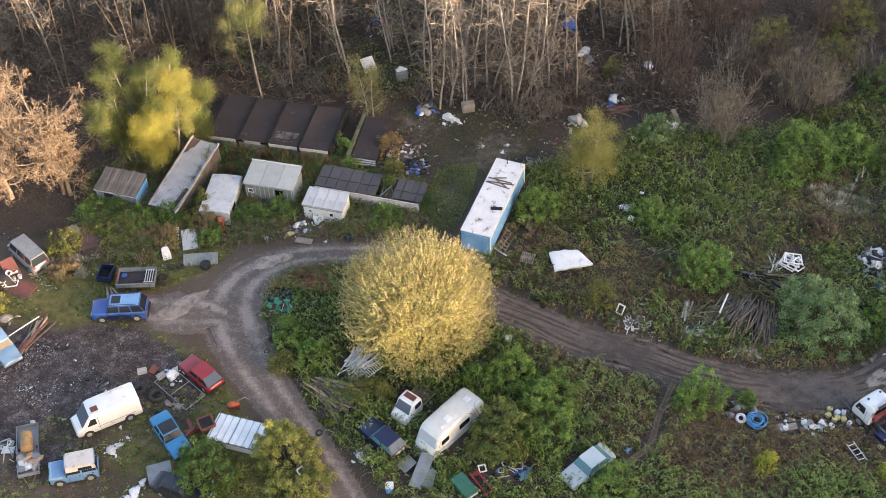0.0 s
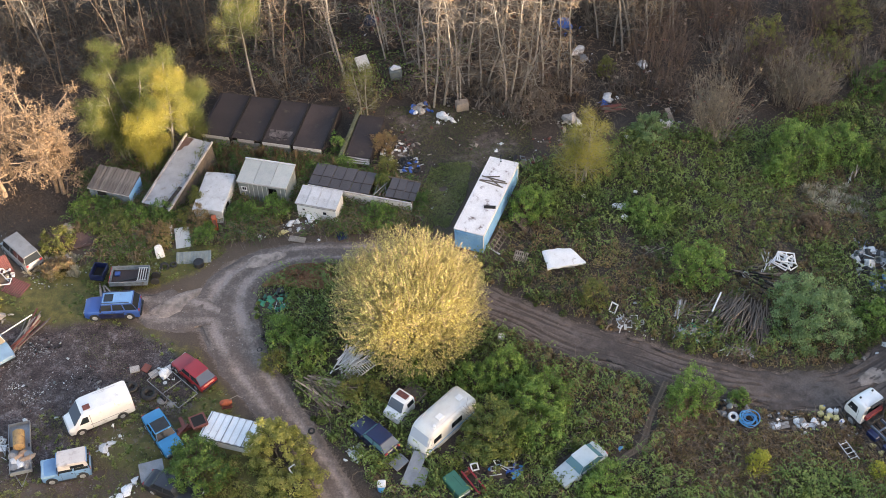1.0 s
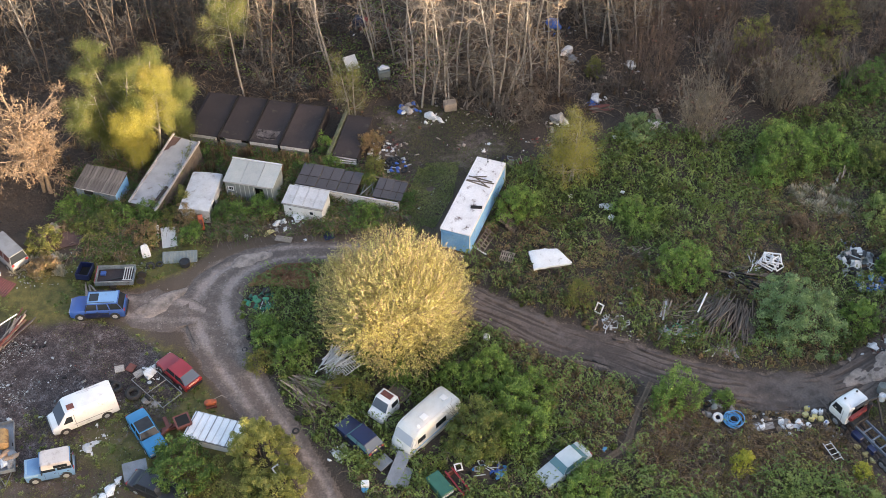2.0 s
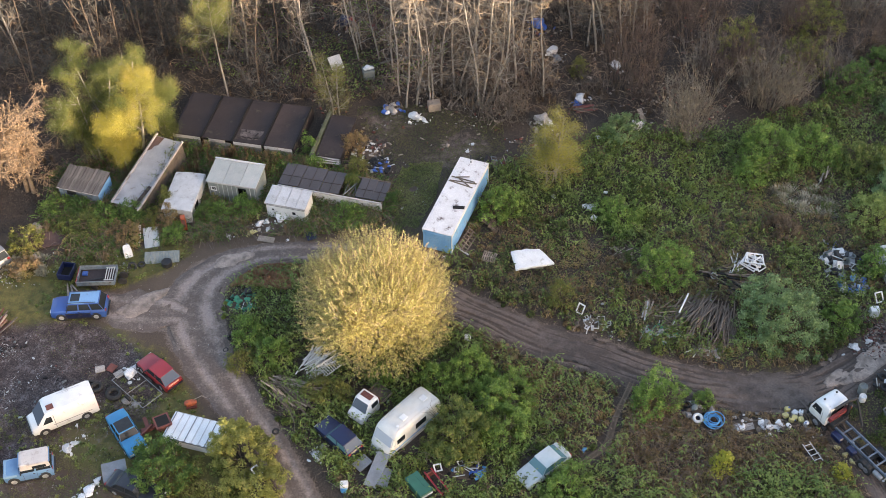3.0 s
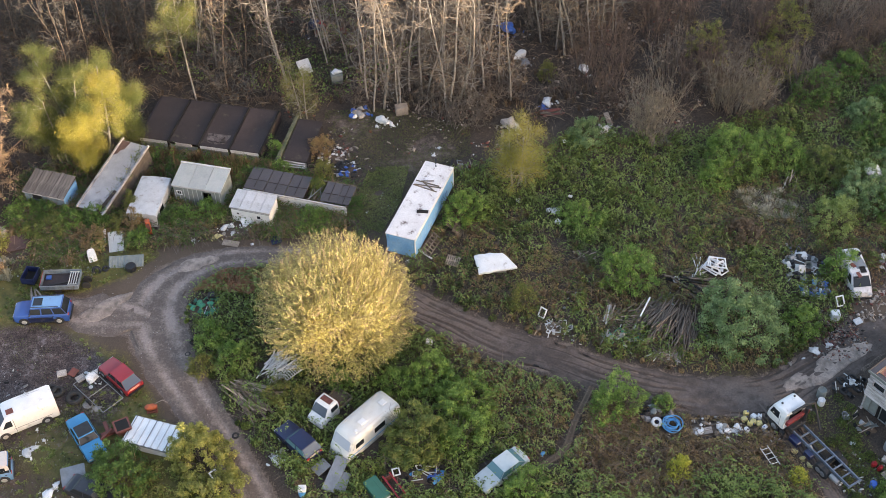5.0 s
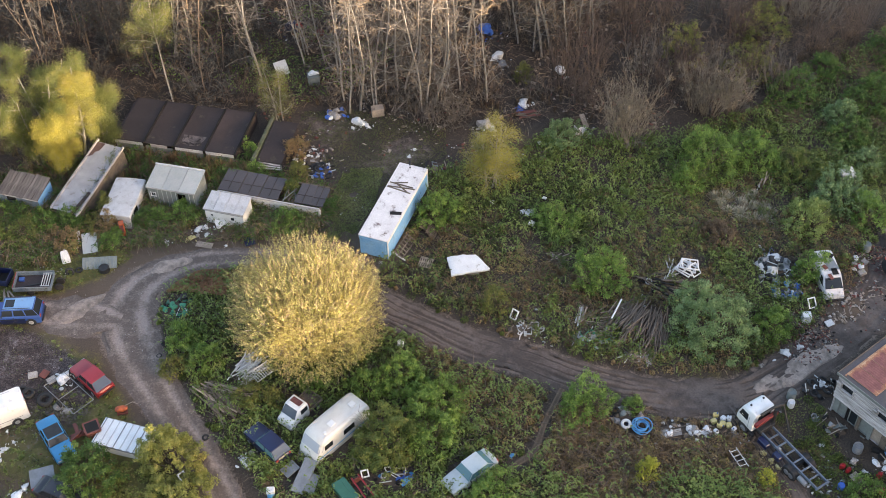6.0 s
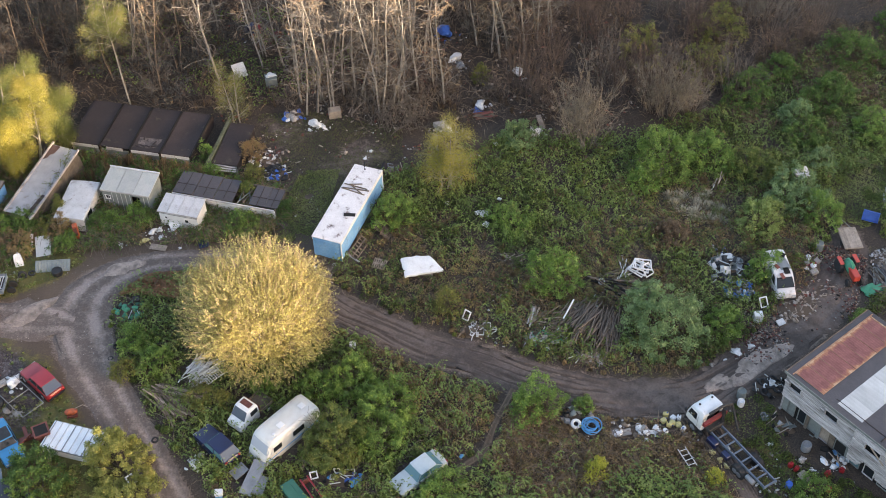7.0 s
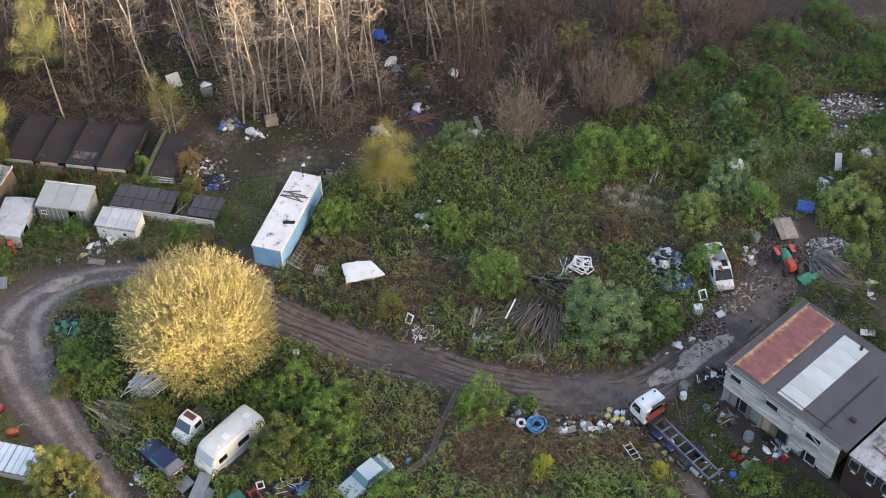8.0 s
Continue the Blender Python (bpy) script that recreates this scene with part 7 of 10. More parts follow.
simple("cardboard_box", Geo().box(0, 0, 0.45, 1.2, 0.8, 0.9).mesh("cardboard_box", M["palewood"], 0.03), pose(2.5, 94.3, gz(2.5, 94.3), 0, 0, 10), "brown crate standing under bare trees", "crate")
bn = thing("wheeled_bin", -3.9, 99.4, 10, "dark grey wheeled bin with rubbish on top in the wood", "bin", z=gz(-3.9, 99.4))
part("body", Geo().box(0, 0, 0.55, 1.1, 1.0, 1.1, taper=1.08).mesh("body", M["greyboard"], 0.05), bn)
part("rubbish", lump(np.random.default_rng(4), 0.9, 0.7, 0.4).mesh("rubbish", M["plastic"], 0, 50), bn, "pale rubbish", pose(0, 0, 1.05))
slab("white_board", -7.2, 101.3, 1.3, 1.5, 0.1, 25, "plastic", "white board leaning in the wood", "board", 35, 0, 0.5)
for k, (x, y, s, mt) in enumerate(((12.8, 91.7, 1.2, "block"), (13.4, 91.2, 0.8, "plastic"), (16.6, 94.6, 1.1, "plastic"), (16.2, 94.0, 0.7, "bluetarp"), (21.5, 90.3, 1.2, "plastic"), (20.6, 99.7, 1.1, "plastic"), (14.6, 102.0, 1.3, "plastic"), (14.9, 101.0, 0.9, "grey"), (13.5, 106.6, 1.6, "bluetarp"), (-6.6, 108.2, 1.4, "navy"), (-5.9, 108.5, 0.9, "redpaint"), (-3.6, 107.2, 0.9, "brownred"))):
    bag(x, y, s * 1.3, mt, {"plastic": "white plastic sack dumped in the wood", "block": "grey sack dumped at the wood edge", "bluetarp": "blue plastic sack dumped in the wood", "navy": "dark blue sheeting dumped in the wood", "grey": "grey sack dumped in the wood"}.get(mt, "red sheeting dumped in the wood"), 440 + k, flat=0.75)
slab("board", 22.2, 92.0, 0.5, 1.4, 0.06, 20, "palewood", "pale board leaning at the wood edge", "board", 30, 0, 0.3)
bars("stick_stack", 4.6, 95.3, 70, "few planks leaning among bare trees", "planks", 7, 2.6, 0.5, 0.2, 12, 0.3, ["palewood", "wood"], 452, (0.14, 0.04))
bars("log_stack", 16.9, 93.2, 5, "dark stacked boards at the wood edge", "planks", 9, 2.2, 0.5, 0.2, 8, 0.4, ["wood", "brownred"], 453, (0.2, 0.06))
simple("fallen_trunk", Geo().tube([(-2, 0, 0.1), (-0.5, 0.1, 0.25), (1, 0, 0.3), (2, -0.1, 0.35)], 0.11, 8, True, 0.06).mesh("fallen_trunk", M["bark_pale"], 0, 40), pose(-0.9, 101.6, gz(-0.9, 101.6) + 0.1, 0, 0, 10), "pale fallen birch trunk in the wood", "fallen tree")
for k, (x, y, s) in enumerate(((16.1, 79.7, 0.8), (15.5, 79.8, 0.5), (16.2, 78.3, 0.6), (12.9, 81.2, 0.45), (17.7, 88.9, 0.45), (17.6, 81.6, 0.35))):
    slab("white_slab", x, y, s, s * 0.8, 0.12, 30 * k, "plastic", "pale broken slab lying in brambles", "slab", 10, 5, 0.35, group="white slabs")
# pole heap and its surroundings
bars("pole_heap", 24.0, 66.3, 57, "large heap of old brown round poles", "poles", 190, 2.3, 2.5, 0.75, -24, 1.25, ["pole", "wood"], 460, (0.055, 0.05), True, "pole", 11)
bars("loose_poles", 22.4, 67.6, 15, "loose brown poles fallen across the pole heap", "poles", 34, 1.9, 1.3, 0.8, 60, 0.8, ["pole", "wood", "palewood"], 459, (0.045, 0.05), True, "pole", 25)
simple("white_pole", Geo().tube([(-1.1, 0, 0), (1.1, 0, 0.05)], 0.07, 8).mesh("white_pole", M["plastic"], 0, 40), pose(22.3, 67.4, 1.35, 0, 0, 62), "white plastic pipe lying on the pole heap", "pipe")
heap("scrap_heap", 20.3, 65.2, 1.6, 0.9, 0.6, 60, [("sheet", "greyroof"), ("box", "block"), ("frame", "tarp"), ("sheet", "paleglass"), ("stick", "palewood"), ("sack", "greyboard"), ("stick", "zinc"), ("sheet", "dark"), ("stick", "tarp")], "heap of grey scrap and broken panels beside the mud track", 461, size=(0.15, 0.5))
heap("scrap_heap", 23.6, 63.2, 1.4, 0.6, 0.45, 40, [("stick", "palewood"), ("stick", "zinc"), ("box", "block"), ("sheet", "greyroof"), ("stick", "pole"), ("sheet", "palewood")], "broken boards and stones beside the mud track", 462, size=(0.12, 0.45))
bars("broken_boards", 19.9, 67.9, 60, "few pale broken boards in brambles", "boards", 9, 1.6, 0.6, 0.3, 20, 0.4, ["offwhite", "palewood"], 463, (0.14, 0.04))
bars("dark_timbers", 26.6, 71.0, -15, "dark half-burnt timbers behind the pole heap", "timbers", 40, 1.9, 1.4, 0.8, 40, 0.45, ["wood", "dark", "pole"], 464, (0.14, 0.09))
simple("white_ring", ring_mesh(0.24, 0.06, "offwhite"), pose(25.5, 71.1, 0.45, 40, 0, 0), "white plastic ring lying on timbers", "ring")
bag(25.7, 70.4, 0.45, "plastic", "small white bag on dark timbers", 465)


def window_frame(x, y, z, rz, rx, w=1.2, h=1.5, split=True):
    t = thing("white_window_frame", x, y, rz, "white plastic window frame stacked at a slant", "window frame", "stacked window frames", z=z, rx=rx)
    for s in (-1, 1):
        part("stile", Geo().box(s * w / 2, 0, 0, 0.1, h + 0.1, 0.09).mesh("stile", M["white"], 0.01), t)
        part("rail", Geo().box(0, s * h / 2, 0, w - 0.1, 0.1, 0.09).mesh("rail", M["white"], 0.01), t)
    if split:
        part("mullion", Geo().box(0, 0, 0, w - 0.1, 0.09, 0.08).mesh("mullion", M["white"], 0.01), t)


for k in range(4):
    window_frame(28.7 + 0.16 * k, 72.3 + 0.08 * k, 0.45 + 0.13 * k, 52 + 11 * k, 8 + 5 * (k % 3), 0.95 + 0.15 * (k % 2), 1.35)
window_frame(29.5, 72.1, 0.6, 35, 40, 0.8, 1.0, False)
bars("frame_pieces", 27.6, 72.5, 65, "few white plastic frame pieces", "plastic frames", 14, 0.9, 0.8, 0.5, 50, 0.4, ["plastic", "offwhite", "zinc"], 466, (0.08, 0.05))
heap("white_junk", 14.8, 66.6, 1.5, 0.8, 0.4, 24, [("frame", "plastic"), ("stick", "offwhite"), ("sheet", "zinc"), ("frame", "zinc"), ("box", "wood"), ("stick", "palewood")], "broken white frames beside the mud track", 467, size=(0.2, 0.6))
window_frame(14.0, 67.8, 0.6, -40, 58, 0.55, 0.8, False)
heap("brown_heap", 18.3, 74.4, 1.0, 0.7, 0.4, 12, [("stick", "palewood"), ("sheet", "block"), ("stick", "wood")], "small heap of pale boards in brambles", 468)
bin_("white_bucket", 4.65, 65.4, 0.28, 0.45, "plastic", "white bucket at the edge of the mud track", "bucket")
# inside the loop
bars("white_slat_heap", -7.3, 63.3, 48, "heap of white-painted slats and broken frames", "slats", 46, 2.2, 1.2, 0.35, 22, 0.5, ["plastic", "offwhite", "zinc"], 470, (0.09, 0.04), False, "slat", 14)
gr = thing("white_grate", -6.3, 62.6, 42, "white slatted cot side lying on planks", "frame", z=0.75, rx=12)
for k in range(9):
    part("slat", Geo().box(-0.8 + 0.2 * k, 0, 0, 0.05, 1.0, 0.04).mesh("slat", M["plastic"]), gr)
for s in (-1, 1):
    part("rail", Geo().box(0, s * 0.52, 0, 1.75, 0.06, 0.06).mesh("rail", M["plastic"]), gr)
bars("plank_heap", -9.2, 60.6, -32, "fan-shaped heap of grey weathered planks in nettles", "planks", 60, 2.9, 1.4, 0.6, 26, 0.55, ["wood", "palewood", "pole"], 471, (0.11, 0.035))
heap("green_heap", -13.9, 70.0, 1.5, 1.1, 0.5, 40, [("sack", "tarp"), ("sheet", "tarp"), ("stick", "tarp"), ("sack", "green"), ("box", "black"), ("stick", "zinc"), ("sheet", "dark")], "heap of green netting and scrap at the track edge", 472, size=(0.25, 0.6))
simple("old_monitor", Geo().box(0, 0, 0.3, 0.7, 0.55, 0.6, taper=0.8).mesh("old_monitor", M["black"], 0.04), pose(-13.5, 71.1, gz(-13.5, 71.1) + 0.15, 20, 0, 10), "black plastic box with a pale face", "box")
tyre(-14.6, 66.4, 0.3), tyre(-14.9, 65.2, 0.26), tyre(-10.3, 57.0, 0.3)
slab("metal_sheet", -2.5, 52.9, 1.0, 2.8, 0.12, -22, "grey", "dented grey metal panel lying in nettles", "panel", 10, 4, 0.4)
slab("metal_sheet", -3.6, 53.6, 1.0, 1.2, 0.1, -50, "grey", "grey metal panel lying in nettles", "panel", 8, -5, 0.3)
slab("metal_sheet", -1.9, 52.3, 0.7, 1.6, 0.1, -15, "grey", "grey metal panel lying in nettles", "panel", 4, 12, 0.25)
bag(-7.0, 54.6, 1.0, "plastic", "crumpled white sheeting beside the navy car", 473, flat=0.3)
bag(-6.6, 55.3, 0.7, "block", "crumpled grey sheeting beside the navy car", 474, flat=0.4)
gt = thing("toy_tank", -4.9, 51.5, 0, "white and blue plastic barrel", "barrel", z=gz(-4.9, 51.5))
part("lower", Geo().tube([(0, 0, 0), (0, 0, 0.6)], 0.28, 14).mesh("lower", M["hose"], 0.02, 40), gt, "blue lower half")
part("upper", Geo().box(0.05, 0, 0.78, 0.6, 0.5, 0.36).mesh("upper", M["plastic"], 0.05), gt, "white upper half")
gc = thing("green_trunk_box", 0.6, 51.3, -55, "dark green lidded plastic tub in nettles", "tub", z=gz(0.6, 51.3))
part("body", Geo().box(0, 0, 0.4, 1.9, 1.05, 0.7, taper=1.05).mesh("body", M["green"], 0.06), gc)
part("lid", Geo().box(0, 0, 0.78, 2.0, 1.12, 0.1).mesh("lid", M["green"], 0.04, None, 2), gc)
part("lid_rib", Geo().box(0, 0.2, 0.84, 1.5, 0.06, 0.03).mesh("lid_rib", M["green"]), gc)
part("white_edge", Geo().box(1.0, 0, 0.5, 0.08, 1.0, 0.12).mesh("white_edge", M["plastic"]), gc)
rf = thing("red_machine", 1.9, 51.6, -58, "red-painted steel machine frame in nettles", "machine", z=gz(1.9, 51.6))
for s in (-1, 1):
    part("beam", Geo().box(0, s * 0.3, 0.5, 2.4, 0.1, 0.14).mesh("beam", M["redpaint"]), rf)
    part("leg", Geo().box(s * 1.0, 0, 0.25, 0.1, 0.7, 0.5).mesh("leg", M["brownred"]), rf)
window_frame(2.0, 52.9, 0.5, 15, 20, 0.5, 0.5, False)
heap("scrap_heap", 4.2, 52.7, 1.6, 0.8, 0.4, 20, [("stick", "zinc"), ("sheet", "hose"), ("frame", "zinc"), ("box", "bluetarp"), ("stick", "wood"), ("sack", "dark")], "tangle of blue and silver scrap in nettles", 475, size=(0.25, 0.6))
bag(6.8, 51.1, 0.4, "yellowp", "small yellow bag in nettles", 476)
bag(13.0, 54.4, 0.4, "hose", "small blue bag beside the footpath", 477)
window_frame(-11.2, 52.4, 1.6, 40, 20, 0.5, 0.7, False)
# the dump on the west side
slab("red_sheet", -36.2, 72.8, 2.0, 1.6, 0.04, -28, "rust", "faded red corrugated sheet lying on moss", "sheet", 4, 0, 0.1, 9)
slab("red_sheet", -37.6, 75.0, 1.2, 1.9, 0.04, 35, "rust", "faded red corrugated sheet leaning on the silver van", "sheet", 30, 0, 0.4, 7)
heap("scrap_heap", -37.9, 74.0, 1.3, 1.2, 0.4, 20, [("frame", "plastic"), ("tub", "offwhite"), ("stick", "zinc"), ("tub", "palewood"), ("sheet", "plastic"), ("box", "dark")], "heap of pots, frames and scrap beside the silver van", 480)
slab("dark_sheet", -31.6, 78.0, 3.0, 1.7, 0.05, 18, "rustbrown", "dark brown sheet lying in rough growth", "sheet", 6, 3, 0.25)
bag(-32.9, 79.3, 1.6, "block", "grey crumpled sheeting in rough growth", 481, flat=0.35)
bag(-32.3, 75.9, 1.1, "block", "grey boulder in rough growth", 482, flat=0.6)
tub = box_trailer("blue_tub", -29.1, 73.7, 80, "dark blue open plastic crate beside the trailer", 1.5, 1.15, 0.5, 0.5, "dark", "navy", 0.5, False, 0.6, False)
bars("plank_heap", -28.5, 72.0, -70, "few weathered planks on moss", "planks", 6, 1.6, 0.4, 0.1, 6, 0.1, ["palewood"], 483)
bars("plank_heap", -34.2, 67.3, 68, "long weathered planks and poles beside the dump", "planks", 16, 4.0, 0.5, 0.3, 7, 0.4, ["wood", "palewood", "brownred"], 484, (0.12, 0.05))
simple("white_pole", Geo().tube([(-1.5, 0, 0), (1.5, 0, 0.5)], 0.05, 8).mesh("white_pole", M["plastic"], 0, 40), pose(-35.0, 68.0, 0.6, 0, 0, 35), "white plastic pipe leaning over planks", "pipe")
bag(-36.8, 69.4, 1.3, "block", "pale sheeting on a yellow bush", 485, flat=0.5)
for k, (x, y) in enumerate(((-24.7, 63.4), (-23.1, 62.9), (-23.8, 63.5))):
    slab("paving_slab", x, y, 0.75, 0.6, 0.1, 15 + 25 * k, "block" if k != 2 else "brownred", "grey paving slab lying in rubble", "slab", 6, 0, 0.1, group="loose slabs")
bag(-22.2, 63.0, 1.2, "plastic", "white plastic sheeting beside the red car", 486, flat=0.6)
for x, y, r in ((-24.7, 61.6, 0.55), (-23.2, 60.9, 0.7), (-25.2, 61.9, 0.45)):
    tyre(x, y, r)
for k, (x, y, s) in enumerate(((-22.2, 60.3, 1.0), (-21.4, 59.9, 0.8))):
    bag(x, y, s, "block", "grey crumpled sheeting beside the trailer frame", 487 + k, flat=0.25)
simple("loose_bonnet", Geo().loft([[(xx, q * 0.75, 0.06 * (1 - q * q) + 0.03 * math.sin(xx)) for q in (-1, -0.5, 0, 0.5, 1)] + [(xx, 0.74, -0.03), (xx, -0.74, -0.03)] for xx in (-0.9, -0.4, 0.2, 0.9)]).mesh("loose_bonnet", M["grey"], 0, 35), pose(-21.9, 53.4, 0.75, 12, 0, 15), "silver-grey car bonnet lying by a black car", "car bonnet")
for k, (x, y, s, f) in enumerate(((-23.7, 52.1, 1.3, 0.2), (-23.2, 52.9, 0.7, 0.3), (-24.2, 51.3, 1.0, 0.2), (-22.6, 53.2, 0.7, 0.3), (-26.0, 55.9, 0.9, 0.3), (-25.4, 56.4, 0.6, 0.3), (-24.9, 57.0, 0.35, 0.6), (-32.5, 58.8, 0.5, 0.8), (-25.6, 58.0, 0.3, 0.7))):
    bag(x, y, s, "plastic", "white plastic rubbish on rough grass", 490 + k, flat=f)
heap("scrap_heap", -34.0, 56.0, 0.9, 1.2, 0.3, 14, [("stick", "zinc"), ("frame", "zinc"), ("sheet", "plastic"), ("stick", "grey")], "tangled white metal frames beside the tank trailer", 499)
# the yard on the east side
hp = thing("hose_heap", 22.9, 56.3, 0, "coils of light blue hose thrown on rubbish", "hose", z=gz(22.9, 56.3))
for k in range(8):
    r = 0.45 + 0.07 * (k % 4)
    part("coil", ring_mesh(r, 0.04, "hose", 26, 6), hp, "", pose(0.15 * math.sin(2 * k), 0.12 * math.cos(3 * k), 0.3 + 0.06 * k, 14 * math.sin(k), 12 * math.cos(2 * k), 0))
simple("white_drum", ring_mesh(0.3, 0.12, "plastic"), pose(21.8, 56.6, 0.5, 15, 0, 0), "white plastic drum ring", "drum")
heap("rubbish_heap", 21.8, 57.3, 1.2, 0.9, 0.6, 26, [("sack", "greyboard"), ("sheet", "zinc"), ("sack", "block"), ("tub", "black"), ("sack", "navy"), ("box", "grey")], "heap of grey bags and scrap beside blue hoses", 501)
heap("rubbish_heap", 25.5, 56.0, 1.3, 0.7, 0.3, 18, [("sack", "plastic"), ("sheet", "block"), ("stick", "wood"), ("sack", "wood"), ("sheet", "plastic")], "flattened white rubbish in dry growth", 502)
heap("rubbish_heap", 27.4, 55.5, 0.9, 0.7, 0.3, 16, [("sack", "plastic"), ("sheet", "plastic"), ("box", "block"), ("sack", "black")], "flattened white rubbish in dry growth", 503)
for k, (x, y, mt) in enumerate(((28.8, 57.4, "yellowp"), (29.3, 57.1, "plastic"), (29.75, 57.0, "plastic"), (28.5, 56.8, "yellowp"), (28.9, 56.35, "yellowp"), (29.6, 56.3, "yellowp"), (29.9, 55.9, "plastic"), (30.0, 55.4, "block"), (28.5, 55.7, "plastic"), (29.2, 56.6, "yellowp"))):
    c = thing("jerrycan", x, y, 37 * k, "yellowed plastic jerrycan on the ground" if mt == "yellowp" else "white plastic jerrycan on the ground", "jerrycan", "jerrycans beside the lorry", z=gz(x, y) + 0.16, rx=80 if k % 2 else 0)
    part("body", Geo().box(0, 0, 0.05, 0.42, 0.32, 0.44).mesh("body", M[mt], 0.06, 50, 2), c)
    part("cap", Geo().tube([(0.1, 0, 0.27), (0.1, 0, 0.33)], 0.06, 8).mesh("cap", M["black" if k % 3 else "bluetarp"]), c)
lf = thing("white_ladder", 29.7, 53.1, -70, "short white metal ladder frame lying in growth", "ladder", z=0.6)
for s in (-1, 1):
    part("rail", Geo().tube([(-0.9, s * 0.3, 0), (0.9, s * 0.3, 0)], 0.035, 6).mesh("rail", M["plastic"]), lf)
for k in range(4):
    part("rung", Geo().tube([(-0.7 + 0.45 * k, -0.3, 0), (-0.7 + 0.45 * k, 0.3, 0)], 0.03, 6).mesh("rung", M["plastic"]), lf)
for k, (x, y) in enumerate(((37.2, 52.2), (37.5, 51.9), (39.6, 51.3), (40.8, 51.5), (39.5, 49.9))):
    c = thing("red_canister", x, y, 50 * k, "bright red plastic canister in the grass", "canister", "red canisters", z=gz(x, y) + 0.1, rx=15 * (k % 3))
    part("body", Geo().box(0, 0, 0.25, 0.4, 0.3, 0.5).mesh("body", M["orange"] if k == 9 else M["redpaint"], 0.07, 50, 2), c)
    part("cap", Geo().tube([(0, 0, 0.5), (0.05, 0, 0.6)], 0.07, 8).mesh("cap", M["redpaint"]), c)
bin_("blue_barrel", 36.7, 50.5, 0.27, 0.5, "bluetarp", "blue plastic barrel in the grass", "barrel")
bin_("metal_drum", 38.7, 53.7, 0.38, 0.7, "grey", "grey metal drum in front of the boarded building", "drum")
for k, (x, y, s, mt) in enumerate(((39.8, 52.5, 0.7, "plastic"), (40.4, 52.0, 0.6, "plastic"), (38.8, 51.8, 0.5, "plastic"), (36.2, 54.3, 0.5, "plastic"), (36.4, 56.8, 0.5, "plastic"), (38.2, 52.7, 0.7, "block"))):
    bag(x, y, s, mt, "pale plastic rubbish in front of the boarded building", 510 + k)
slab("wooden_tray", 38.0, 51.2, 0.7, 0.9, 0.06, 30, "palewood", "small wooden frame lying in grass", "frame", 6, 0, 0.2)
heap("rubbish_heap", 37.3, 59.6, 1.4, 0.9, 0.5, 28, [("sack", "plastic"), ("tub", "black"), ("sack", "black"), ("tub", "plastic"), ("stick", "zinc"), ("tyre", "tyre")], "heap of white and black plastic at the building's corner", 516, size=(0.25, 0.55))
heap("rubbish_heap", 37.2, 56.2, 0.8, 1.4, 0.4, 18, [("stick", "palewood"), ("box", "dark"), ("sheet", "greyboard"), ("tub", "grey")], "boards and scrap along the boarded building's foot", 517, rz=37)
heap("rubbish_heap", 40.6, 52.6, 0.6, 1.2, 0.4, 14, [("stick", "palewood"), ("box", "dark"), ("tub", "plastic"), ("sheet", "paleblue")], "boards and scrap along the boarded building's foot", 518, rz=37)
bin_("water_butt", 34.9, 58.9, 0.35, 0.85, "greyboard", "dark grey plastic barrel beside the mud track", "barrel")
bin_("white_barrel", 34.7, 58.1, 0.28, 0.6, "plastic", "white plastic barrel beside the mud track", "barrel")
for k, (x, y) in enumerate(((31.75, 53.75), (32.2, 53.1), (32.55, 52.45), (33.0, 54.1))):
    bag(x, y, 0.55, "yellowp" if k != 3 else "plastic", "yellowish sack beside the lorry chassis", 520 + k, flat=1.1)
for k, (x, y, s, mt) in enumerate(((35.4, 63.3, 0.9, "plastic"), (36.7, 63.9, 0.7, "plastic"), (37.3, 63.6, 0.6, "block"), (34.4, 62.6, 0.4, "plastic"), (33.2, 62.1, 0.5, "block"), (36.2, 62.9, 0.5, "black"))):
    bag(x, y, s, mt, "pale plastic sack at the muddy yard's edge", 530 + k)
heap("appliance_heap", 36.4, 72.2, 1.4, 2.0, 0.9, 80, [("box", "zinc"), ("sheet", "plastic"), ("box", "grey"), ("frame", "plastic"), ("box", "black"), ("tub", "greyboard"), ("sheet", "dark"), ("stick", "zinc")], "heap of broken grey and white appliances", 540, size=(0.25, 0.75))
heap("rubbish_heap", 36.9, 69.7, 1.4, 1.1, 0.6, 50, [("sack", "bluetarp"), ("sheet", "plastic"), ("box", "grey"), ("sack", "bluetarp"), ("tub", "paleblue"), ("box", "zinc"), ("sheet", "paleblue"), ("box", "navy")], "heap of blue bags and white panels", 541, size=(0.2, 0.6))
bx = thing("white_cabinet", 37.75, 66.6, 0, "white metal cabinet standing in the yard", "cabinet", z=gz(37.75, 66.6))
part("body", Geo().box(0, 0, 0.4, 0.7, 0.6, 0.8).mesh("body", M["white"], 0.02), bx)
part("door", Geo().box(0, -0.31, 0.4, 0.64, 0.02, 0.72).mesh("door", M["plastic"]), bx)
slab("plastic_sheet", 39.6, 66.2, 0.7, 0.55, 0.08, 25, "plastic", "white panel lying on rubble", "panel", 12, 0, 0.2)
window_frame(38.5, 68.0, 0.6, 15, 45, 0.6, 0.8, False)
